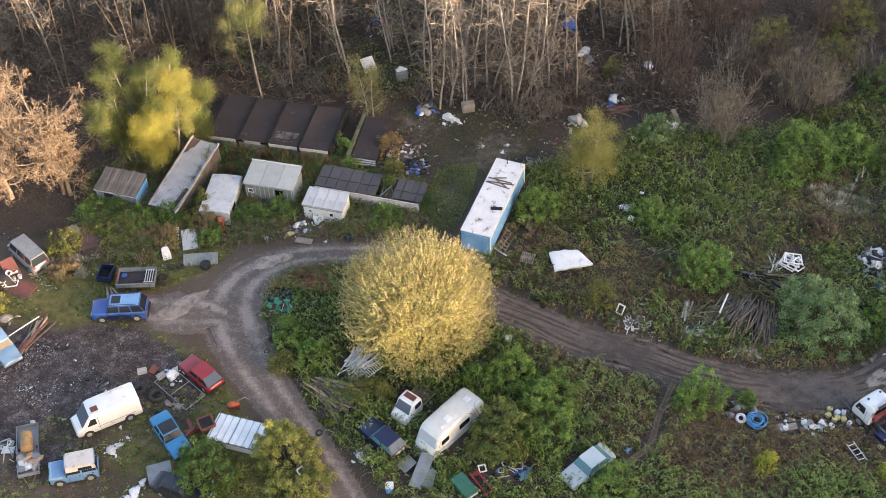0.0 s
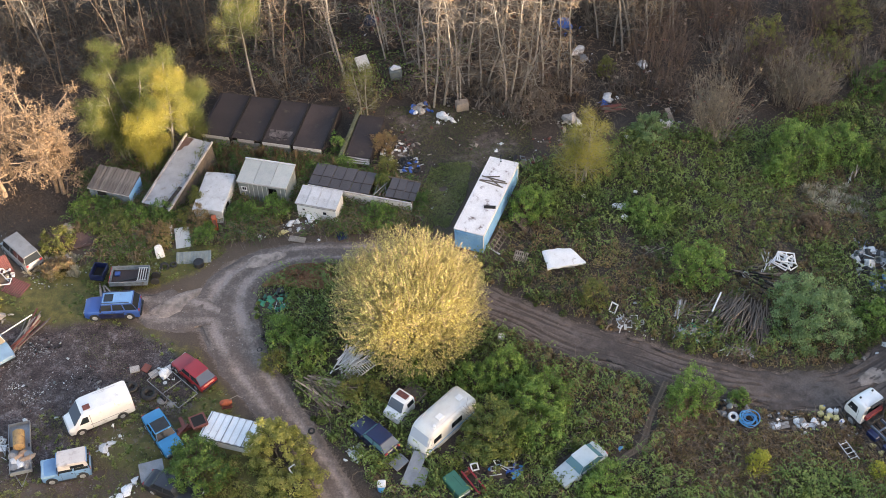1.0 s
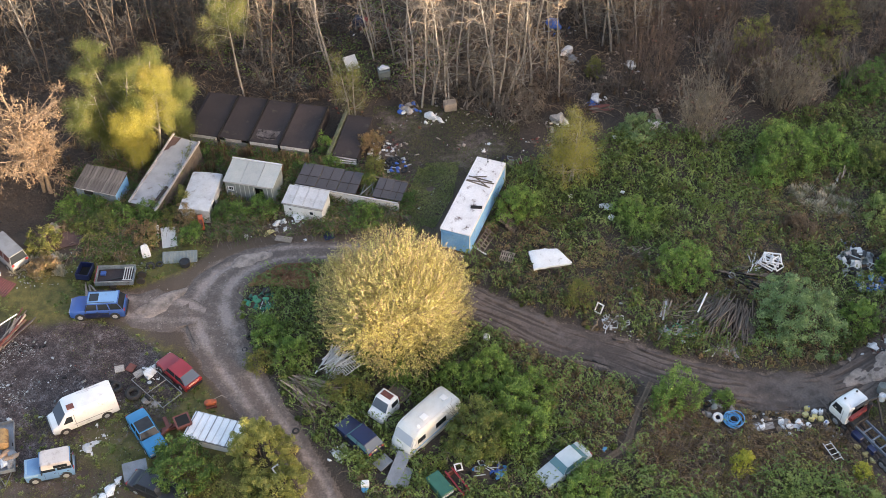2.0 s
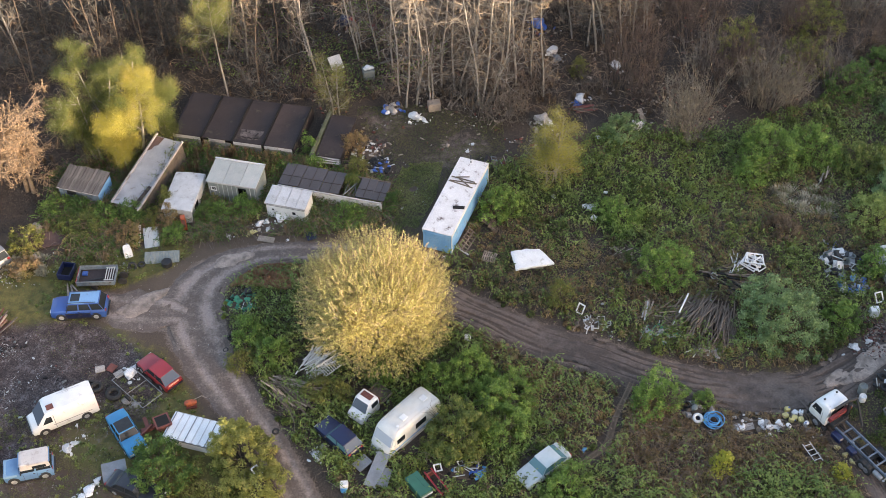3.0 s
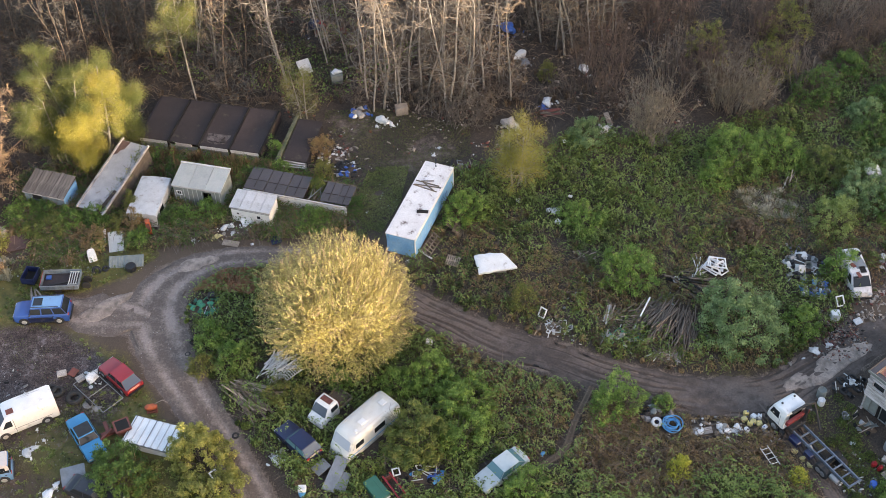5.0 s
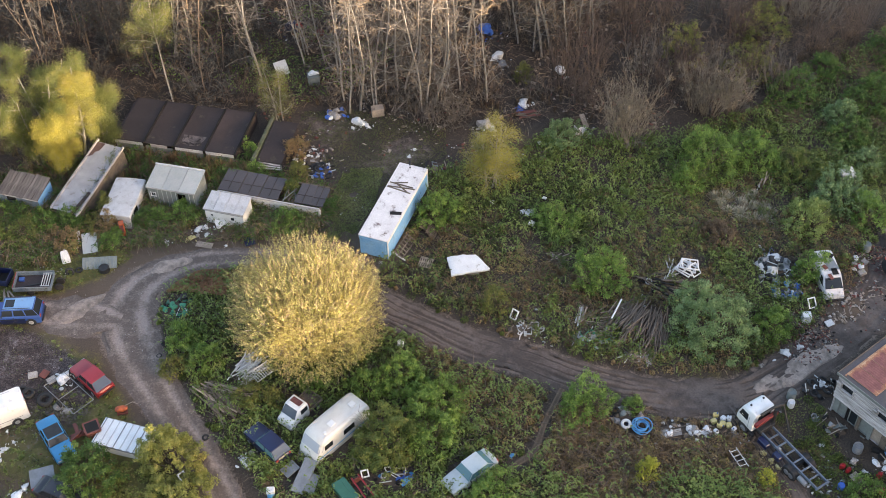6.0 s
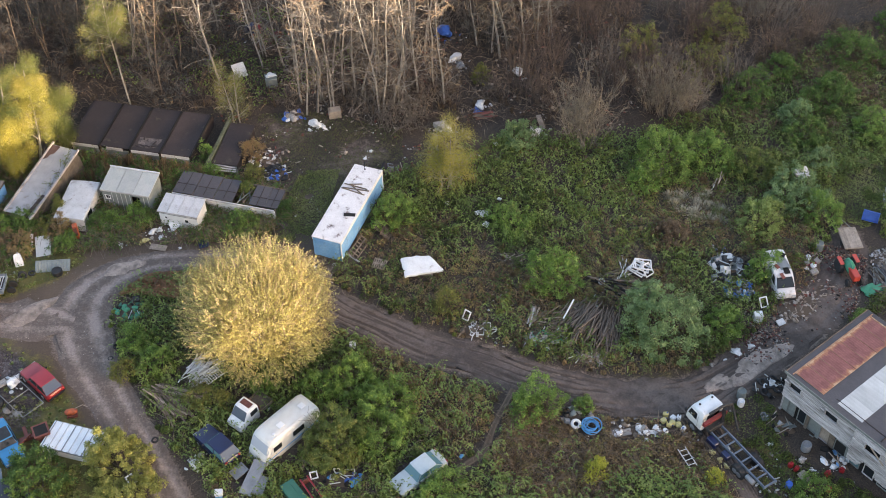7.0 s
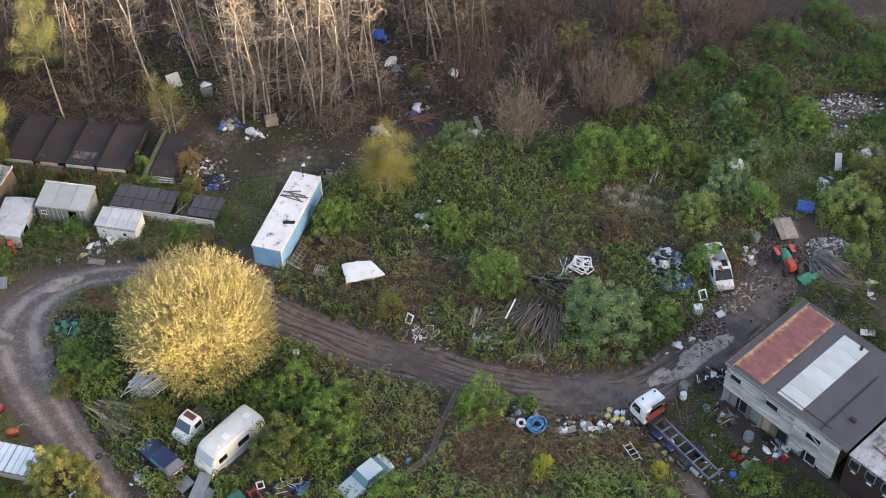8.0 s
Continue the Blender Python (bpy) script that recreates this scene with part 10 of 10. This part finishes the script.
def scatter(rng, poly, count, clear=0.25, height=0.0):
    a = np.array(poly)
    p = rng.uniform(a.min(0), a.max(0), (count, 2))
    p = p[inside(poly, p[:, 0], p[:, 1])]
    d = tread_at(p[:, 0], p[:, 1])
    p = p[d > clear + 0.35 * wave(p[:, 0], p[:, 1], 1.6, 3)]
    for x, y, r in KEEP_OUT:
        p = p[np.hypot(p[:, 0] - x, p[:, 1] - y) > r * 0.85]
    return p


DRY_SPOTS = [(33, 77.7, 3), (16.2, 74.6, 2.0), (10.2, 71.0, 2.6), (11.7, 63.8, 3), (13.3, 60.2, 3), (18.6, 55.4, 4), (26.9, 54, 3.4), (7.0, 63.4, 1.6), (19.1, 69.3, 2.4), (24.5, 69.5, 3), (28, 74.5, 3), (12.5, 79.5, 1.6), (23, 55.5, 3.5), (29, 55.5, 3), (35.4, 79.8, 2.6), (20.5, 53, 2.5), (4.5, 68.5, 2), (30, 70, 2.5), (46, 64.5, 3)]
GREEN_SPOTS = [(-8, 60, 5), (-10, 66, 4), (-4, 57, 4), (3, 56, 5), (21.5, 82.5, 4), (14.8, 82.5, 3), (18.5, 78.5, 3), (33, 87, 4), (6.3, 60.0, 2.6), (26.5, 50.5, 2), (17.6, 67.6, 1.4), (48, 88, 5), (-24, 79, 4), (-17, 79.5, 3)]


def dryness(x, y):
    """More than 0 where the growth has dried brown, less where it is still green."""
    v = 0.5 * wave(x, y, 0.33, 2) + 0.35 * wave(x, y, 1.05, 5) - 0.12
    for spots, sign in ((DRY_SPOTS, 1), (GREEN_SPOTS, -1)):
        for a, b, r in spots:
            v = v + sign * 0.95 * np.exp(-((x - a) ** 2 + (y - b) ** 2) / r**2)
    return v


def keep_side(rng, p, side):
    """Thin places out by whether the growth there is dry (side 1) or green (side -1)."""
    if not side or not len(p):
        return p
    return p[rng.random(len(p)) < np.clip(0.5 + 1.1 * side * dryness(p[:, 0], p[:, 1]), 0.06, 1)]


def ground_cover(name, seed, poly, count, size, lift, leaf, label, clear=0.3, up=0.9, ratio=0.6, gaps=-2.0, patch=0.7, rim=2.0, side=0):
    """Leaves over the ground in mounds; they thin out where the mounds are low."""
    rng = np.random.default_rng(seed)
    p = keep_side(rng, scatter(rng, poly, count, clear), side)
    x, y = p[:, 0], p[:, 1]
    mound = 0.5 + 0.35 * wave(x, y, patch, seed) + 0.3 * wave(x, y, patch * 2.7, seed + 2) + 0.2 * wave(x, y, patch * 7, seed + 5)
    ok = mound > gaps
    p, x, y, mound = p[ok], x[ok], y[ok], np.clip(mound[ok], 0.08, 1.3)
    rise = np.clip((tread_at(x, y) - clear) / rim + 0.25, 0.15, 1)
    z = ground_z(x, y) + lift * mound * rise * rng.uniform(0.35, 1.05, len(p)) + 0.03
    me = quick_mesh(name, *leaf_arrays(np.column_stack([p, z]), size, rng, up, ratio), leaf)
    return tagged(new(name, me), label, "undergrowth", kind="stuff")


NORTH = [(1.5, 74.5), (5, 70.5), (12, 66), (19, 63), (27, 61.2), (33, 61.4), (38, 65), (44, 71), (46, 76), (46, 82), (52, 84), (58, 80), (72, 80), (72, 104), (52, 103), (44, 96), (36, 91.5), (30, 89.5), (19, 90.5), (12, 87), (8, 86)]
ISLAND = [(-4, 50), (8, 44), (17, 44), (16, 53), (18, 59.5), (10, 63.5), (3, 68), (-1, 73), (-9, 74.3), (-15.5, 73), (-15.6, 67.5), (-13, 62.5), (-10, 57.5)]
SOUTH = [(16.5, 44), (33, 44), (33, 51), (30.5, 57), (26, 57.2), (20, 58.5), (17.5, 59.5), (15.5, 55)]
BY_BUILDING = [(35, 44), (50, 44), (44, 48), (37, 57.5), (36, 60), (32.6, 57.5), (34, 53)]
BEHIND = [(44, 64), (50, 60), (60, 56), (75, 60), (75, 82), (52, 82), (50, 72)]
SHEDS = [(-33.5, 76.4), (-31.5, 76.2), (-30, 75.8), (-25.8, 75.5), (-24.6, 76.9), (-20, 77.2), (-12, 77.8), (-4, 77.8), (-2, 79.5), (-1.5, 84), (-6, 86), (-8, 87.4), (-22, 90.2), (-33, 87), (-32.4, 83), (-32.6, 79)]
VERGE = [(-14.5, 57), (-10.5, 50.5), (-9, 44), (-21, 44), (-20.5, 50), (-17, 55)]


def clump_cover(name, seed, poly, per_area, radius, height, leaf, label, leaves=105, size=0.2, clear=0.18, thin=-9.0, patch=0.6, blades=False, tone=(0.0, 1.0), side=0):
    """Low growth as many separate clumps: domes of leaves, or tufts of stalks."""
    rng = np.random.default_rng(seed)
    a = np.array(poly)
    p = scatter(rng, poly, int(np.prod(a.max(0) - a.min(0)) * per_area), clear)
    p = keep_side(rng, p, side)
    dense = wave(p[:, 0], p[:, 1], patch, seed) + 0.5 * wave(p[:, 0], p[:, 1], patch * 2.9, seed + 1)
    p, dense = p[dense > thin], dense[dense > thin]
    n = len(p)
    room = np.clip((tread_at(p[:, 0], p[:, 1]) - clear) / 1.2 + 0.4, 0.35, 1)
    R = rng.uniform(*radius, n) * room
    Hh = rng.uniform(*height, n) * room * (1 + 0.25 * np.clip(dense, -1, 1))
    own = np.clip(rng.normal(0.45, 0.14, n) + 0.34 * wave(p[:, 0], p[:, 1], 0.24, seed + 4) + 0.16 * wave(p[:, 0], p[:, 1], 0.9, seed + 6), 0, 1)
    own = tone[0] + own * (tone[1] - tone[0])
    who = np.repeat(np.arange(n), leaves)
    base = np.column_stack([p, ground_z(p[:, 0], p[:, 1])])[who]
    if blades:
        az, out = rng.uniform(0, 2 * math.pi, len(who)), rng.uniform(0.1, 1, len(who))
        foot = base + np.column_stack([np.cos(az) * out * R[who] * 0.3, np.sin(az) * out * R[who] * 0.3, np.zeros(len(who))])
        tip = base + np.column_stack([np.cos(az) * out * R[who], np.sin(az) * out * R[who], Hh[who] * (1.1 - 0.6 * out) * rng.uniform(0.6, 1.1, len(who))])
        half = np.column_stack([-np.sin(az), np.cos(az), np.zeros(len(who))]) * size / 2
        knee = foot * 0.4 + tip * 0.6 + np.column_stack([np.zeros((len(who), 2)), 0.15 * Hh[who]])
        V = np.stack([foot - half, foot + half, knee + half, tip, knee - half], 1).reshape(-1, 3)
        q = np.arange(len(who))[:, None] * 5
        me = quick_mesh(name, V, np.concatenate([q + [0, 1, 2], q + [0, 2, 4], q + [4, 2, 3]]), leaf)
        per = 5
    else:
        d = unit(rng.normal(size=(len(who), 3)) + (0, 0, 0.55))
        d[:, 2] = np.abs(d[:, 2])
        P = base + d * np.column_stack([R[who], R[who], Hh[who]]) * rng.uniform(0.72, 1.06, (len(who), 1))
        V, F = leaf_arrays_out(P, d, size, rng)
        me = quick_mesh(name, V, F, leaf)
        per = 3
    me.attributes.new("tone", "FLOAT", "POINT").data.foreach_set("value", np.repeat(own[who], per).astype(np.float32))
    return tagged(new(name, me), label, "undergrowth", kind="stuff")


def canes(name, seed, poly, count, length, material, label, clear=0.4, lift=0.55, side=0, thick=0.011, leaf=None, per=18):
    """Long arching stems over the growth, bare or set with leaves."""
    rng = np.random.default_rng(seed)
    p = keep_side(rng, scatter(rng, poly, count, clear), side)
    n = len(p)
    az = rng.uniform(0, 2 * math.pi, n)
    L = rng.uniform(0.6, 1.3, n) * length
    K = 5
    t = np.linspace(0, 1, K)
    x = p[:, :1] + np.cos(az)[:, None] * L[:, None] * t
    y = p[:, 1:] + np.sin(az)[:, None] * L[:, None] * t + 0.12 * np.sin(5 * t + az[:, None])
    z = ground_z(p[:, 0], p[:, 1])[:, None] + 0.15 + rng.uniform(0.5, 1.2, n)[:, None] * lift * 4 * t * (1.05 - t) * 0.85
    V, F = ribbon_arrays(np.stack([x, y, z], -1), np.full((n, K), thick))
    if leaf:
        P = along(rng, np.stack([x, y, z], -1), per, 0.022, 0.05)
        V, F, material = *leaf_arrays(P, 0.13, rng, 2.2, 0.6), leaf
    tagged(new(name, quick_mesh(name, V, F, material)), label, "undergrowth", kind="stuff")


CLUMP, STALK = M["leaf_clump"], M["leaf_stalk"]
GAP = [(-22.5, 88.2), (-21, 85.5), (-18.4, 86.2), (-13, 84.8), (-9.4, 84.6), (-8.6, 85.6), (-9.4, 86.9), (-15, 88.0), (-20, 89.2)]
ground_cover("bramble_patch", 301, NORTH, 24000, 0.15, 0.4, M["leaf_bramble"], "tangled green brambles over rough ground", gaps=-9)
ground_cover("dry_growth", 302, NORTH, 60000, 0.14, 0.4, M["leaf_tan"], "dead brown bramble leaves", gaps=-9, side=1)
clump_cover("bramble_patch", 321, NORTH, 1.6, (0.4, 0.95), (0.3, 1.1), CLUMP, "mounds of green and yellowing brambles", 92, 0.168, thin=-0.9, side=-1, tone=(0.0, 0.58))
clump_cover("dry_growth", 322, NORTH, 1.5, (0.4, 0.8), (0.4, 0.9), STALK, "tufts of dry brown stalks among brambles", 44, 0.022, thin=-0.5, patch=0.45, blades=True, side=1)
clump_cover("dry_growth", 327, NORTH, 1.3, (0.3, 0.75), (0.25, 0.65), M["leaf_tan"], "mounds of dead brown bramble leaves", 85, 0.14, thin=-0.8, side=1)
canes("bramble_canes", 323, NORTH, 8000, 1.2, M["twig"], "arching brown bramble canes")
canes("bramble_patch", 325, NORTH, 15000, 0.9, None, "leafy arching green bramble runners", lift=1.15, side=-1, leaf=M["leaf_runner"])
canes("bramble_patch", 326, NORTH, 8000, 1.0, None, "leafy arching olive bramble runners", lift=0.7, leaf=M["leaf_bramble"])
canes("bramble_canes", 324, NORTH, 9000, 1.0, M["twig_pale"], "dead pale bramble canes", lift=0.5, side=1)
ground_cover("bramble_patch", 303, ISLAND, 36000, 0.17, 0.5, M["leaf_bramble"], "green brambles and nettles inside the track loop")
ground_cover("dry_growth", 304, ISLAND, 42000, 0.13, 0.4, M["leaf_tan"], "dead brown leaves inside the track loop", gaps=-9, side=1)
clump_cover("bramble_patch", 331, ISLAND, 1.7, (0.4, 0.85), (0.3, 0.85), CLUMP, "mounds of brambles and nettles inside the track loop", 125, 0.15, side=-1, tone=(0.0, 0.58))
clump_cover("dry_growth", 332, ISLAND, 1.5, (0.4, 0.7), (0.4, 0.9), STALK, "tufts of dry stalks inside the track loop", 44, 0.024, thin=-0.6, blades=True, side=1)
clump_cover("dry_growth", 337, ISLAND, 1.2, (0.3, 0.7), (0.25, 0.6), M["leaf_tan"], "mounds of dead brown leaves inside the loop", 85, 0.14, thin=-0.8, side=1)
canes("bramble_canes", 333, ISLAND, 2200, 1.4, M["twig"], "arching brown bramble canes")
canes("bramble_patch", 335, ISLAND, 5000, 1.0, None, "leafy arching bramble runners inside the loop", lift=1.1, leaf=M["leaf_runner"])
canes("bramble_canes", 334, ISLAND, 2600, 1.2, M["twig_pale"], "dead pale bramble canes", lift=0.5, side=1)
ground_cover("bramble_patch", 305, SOUTH, 22000, 0.14, 0.4, M["leaf_bramble"], "green brambles beside the mud track", gaps=-9, side=-1)
ground_cover("dry_growth", 306, SOUTH, 60000, 0.13, 0.5, M["leaf_tan"], "dead brown bracken beside the mud track", gaps=-9, side=1)
clump_cover("bramble_patch", 341, SOUTH, 1.4, (0.4, 0.9), (0.35, 0.9), CLUMP, "mounds of brambles beside the mud track", 125, 0.15, thin=-0.7, side=-1, tone=(0.0, 0.62))
clump_cover("dry_growth", 342, SOUTH, 2.6, (0.35, 0.7), (0.4, 0.8), STALK, "tufts of dry brown bracken beside the mud track", 46, 0.024, thin=-0.8, blades=True, side=1)
clump_cover("dry_growth", 347, SOUTH, 1.8, (0.3, 0.75), (0.25, 0.65), M["leaf_tan"], "mounds of dead brown bracken beside the mud track", 85, 0.14, thin=-0.8, side=1)
canes("bramble_canes", 343, SOUTH, 2200, 1.4, M["twig_red"], "arching brown bramble canes")
canes("bramble_patch", 345, SOUTH, 5000, 1.0, None, "leafy arching bramble runners beside the mud track", lift=1.1, side=-1, leaf=M["leaf_runner"])
canes("bramble_canes", 344, SOUTH, 3200, 1.2, M["twig_pale"], "dead pale bramble canes", lift=0.5, side=1)
ground_cover("bramble_patch", 307, SHEDS, 45000, 0.14, 0.5, M["leaf_bramble"], "brambles growing between the sheds", gaps=0.0)
clump_cover("bramble_patch", 351, SHEDS, 1.5, (0.4, 0.85), (0.4, 1.0), CLUMP, "mounds of brambles between the sheds", 105, 0.14, thin=-0.7, tone=(0.0, 0.42))
clump_cover("dry_growth", 352, SHEDS, 1.2, (0.4, 0.8), (0.5, 1.0), STALK, "dry brown stalks between the sheds", 60, 0.022, thin=-0.3, blades=True)
canes("bramble_patch", 356, SHEDS, 3000, 1.4, None, "leafy arching bramble runners between the sheds", lift=0.8, leaf=M["leaf_dark"])
clump_cover("dry_growth", 357, SHEDS, 1.7, (0.3, 0.75), (0.3, 0.8), M["leaf_tan"], "mounds of dead brown bramble leaves between the sheds", 80, 0.13, thin=-0.5)
canes("bramble_canes", 358, SHEDS, 3500, 1.3, M["twig_pale"], "dead pale bramble canes between the sheds", lift=0.8)
canes("bramble_canes", 353, SHEDS, 4500, 1.4, M["twig"], "arching brown bramble canes")
clump_cover("bramble_patch", 354, GAP, 2.2, (0.5, 0.9), (0.8, 1.8), M["leaf_dark"], "tall brambles between the garages and the sheds", 90, 0.15, clear=0.1)
clump_cover("dry_growth", 355, GAP, 2.5, (0.5, 0.9), (1.0, 1.9), STALK, "tall dry stalks between the garages and the sheds", 70, 0.045, clear=0.1, blades=True)
clump_cover("bramble_patch", 361, BY_BUILDING, 1.4, (0.3, 0.7), (0.2, 0.55), CLUMP, "nettles and brambles in front of the boarded building", 120, 0.13, thin=-0.2, tone=(0.0, 0.26))
ground_cover("bramble_patch", 309, BY_BUILDING, 14000, 0.14, 0.3, M["leaf_bramble"], "nettles and grass in front of the boarded building", gaps=0.1)
ground_cover("bramble_patch", 310, BEHIND, 26000, 0.2, 0.5, M["leaf_bramble"], "brambles behind the boarded building", gaps=0.3)
clump_cover("bramble_patch", 371, BEHIND, 0.9, (0.45, 0.9), (0.3, 0.9), CLUMP, "mounds of brambles behind the boarded building", 160, 0.165, thin=-0.4)
FAR_GREEN = [(40, 92), (45, 88), (57, 90), (66, 88), (68, 104), (54, 106), (44, 101)]
clump_cover("dry_growth", 393, FAR_GREEN, 0.9, (0.5, 1.0), (0.6, 1.3), M["leaf_dry"], "dead brown growth between bushes at the wood edge", 110, 0.15, thin=-0.5)
canes("bramble_canes", 394, FAR_GREEN, 2600, 1.5, M["twig_red"], "arching brown canes at the wood edge", lift=0.8)
GRASSY = [(46, 77.2), (49, 76.5), (53, 78), (54.5, 82.5), (57, 88), (53, 92.5), (46, 91), (43.5, 85)]
ground_cover("grass_patch", 391, GRASSY, 42000, 0.16, 0.22, M["grass_bright"], "rough green grass beyond the yard", 0.1, 0.3, 0.3, -9, 0.7)
clump_cover("bramble_patch", 392, GRASSY, 0.35, (0.35, 0.8), (0.2, 0.6), CLUMP, "low green growth in rough grass", 120, 0.15, tone=(0.1, 0.7))
clump_cover("bramble_patch", 381, VERGE, 1.4, (0.4, 0.8), (0.3, 0.8), CLUMP, "yellowing growth beside the track", 150, 0.15, tone=(0.35, 1.0))
clump_cover("dry_growth", 382, [(-36, 74), (-31, 73.6), (-31, 77), (-36, 78)], 1.2, (0.5, 0.9), (0.5, 0.9), M["straw"], "pale bleached grass beside the silver van", 90, 0.04, blades=True)
clump_cover("dry_growth", 383, [(33, 78.3), (38, 77.8), (38.2, 80.6), (34, 81.8), (32.6, 81.2)], 1.3, (0.7, 1.3), (0.8, 1.2), M["straw"], "pale bleached grass among brambles", 80, 0.028, blades=True)
clump_cover("dry_growth", 384, [(54, 82.5), (59, 82.5), (59, 87), (54, 87)], 0.8, (0.6, 1.1), (0.6, 1.1), M["straw"], "pale bleached grass beside a rubbish heap", 90, 0.035, blades=True)
ground_cover("grass_patch", 312, MOSS, 60000, 0.14, 0.16, M["grass"], "thin mossy grass round the parked cars", 0.1, 0.2, 0.25, 0.35, 0.9)
ground_cover("grass_patch", 313, DUMP, 36000, 0.13, 0.16, M["grass"], "thin grass in the rubble", 0.1, 0.2, 0.25, 0.75, 0.4)
ground_cover("grass_patch", 319, [(-34, 46), (-22, 46), (-20, 54), (-19.5, 60.5), (-23, 61), (-27, 57), (-31, 60), (-34, 55)], 26000, 0.13, 0.16, M["grass"], "rough mossy grass round the white van", 0.1, 0.2, 0.25, 0.4, 0.6)
ground_cover("grass_patch", 314, YARD, 34000, 0.13, 0.12, M["grass"], "thin trampled grass behind the sheds", 0.1, 0.2, 0.25, 0.3, 0.6)
ground_cover("grass_patch", 320, [(-2.5, 77.6), (0.2, 76.8), (2.4, 82), (3.2, 86.5), (-0.5, 86.5), (-1.8, 82)], 16000, 0.14, 0.16, M["grass_bright"], "rough green grass beside the box trailer", 0.1, 0.3, 0.3, 0.25, 0.7)
ground_cover("leaf_litter", 329, OAK_FLOOR, 9000, 0.18, 0.07, M["leaf_litter"], "fallen brown leaves under the oaks", 0.2, 1.5, 0.6)
ground_cover("grass_patch", 328, VERGE_MOSS, 9000, 0.13, 0.14, M["grass"], "thin mossy grass at the track edge", 0.05, 0.2, 0.25, 0.2, 0.9)
clump_cover("grass_patch", 398, VERGE_MOSS, 3.0, (0.12, 0.3), (0.06, 0.18), M["grass_bright"], "low tufts of moss and grass at the track edge", 34, 0.03, 0.05, thin=-0.4, patch=1.1, blades=True)
clump_cover("grass_patch", 393, MOSS, 2.2, (0.15, 0.35), (0.06, 0.18), M["grass_bright"], "low tufts of moss and grass round the parked cars", 34, 0.03, 0.05, thin=-0.1, patch=1.1, blades=True)
clump_cover("grass_patch", 394, [(-34, 46), (-22, 46), (-20, 54), (-19.5, 60.5), (-23, 61), (-27, 57), (-31, 60), (-34, 55)], 2.2, (0.15, 0.35), (0.06, 0.2), M["grass_bright"], "low tufts of grass round the white van", 34, 0.03, 0.05, thin=-0.2, patch=1.1, blades=True)
BRUSH = [(-46, 87), (-31, 88), (-24, 91.5), (-9, 96), (8, 94), (18, 91), (38, 93), (52, 104), (52, 112), (-46, 112)]
canes("brush", 395, BRUSH, 9000, 1.5, M["twig_red"], "tangled dead brush on the floor of the wood", 0.1, 0.5, 0, 0.012)
canes("brush", 396, BRUSH, 5000, 1.4, M["twig_pale"], "pale dead twigs on the floor of the wood", 0.1, 0.45, 0, 0.011)
clump_cover("brush", 397, BRUSH, 0.45, (0.4, 0.9), (0.4, 1.1), STALK, "brown dead stalks on the floor of the wood", 26, 0.024, 0.1, thin=-0.2, blades=True, tone=(0.0, 0.6))
ground_cover("leaf_litter", 315, WOODS, 38000, 0.2, 0.07, M["leaf_litter"], "fallen brown leaves on the floor of the wood", 0.2, 1.5, 0.6)
ground_cover("undergrowth", 316, [(-60, 96), (-22, 97), (-4, 97), (0, 98), (20, 97), (40, 98), (70, 106), (70, 128), (-60, 128)], 45000, 0.22, 0.7, M["leaf_dry"], "low brown undergrowth in the wood", 0.2, 0.3, 0.25, 0.4, 0.4)
ground_cover("undergrowth", 317, [(-5, 96), (0, 98), (5, 104), (-4, 112), (-30, 112), (-30, 104)], 16000, 0.2, 0.5, M["leaf_green"], "dark green ivy in the wood", 0.2, 0.8, 0.6, 0.5, 0.4)
ground_cover("red_bracken", 318, [(-15, 72), (-14.6, 74.2), (-10, 74.6), (-8, 73), (-10, 71)], 14000, 0.15, 1.1, M["leaf_red"], "reddish dead bracken beside the golden tree", 0.15, 0.4, 0.5)
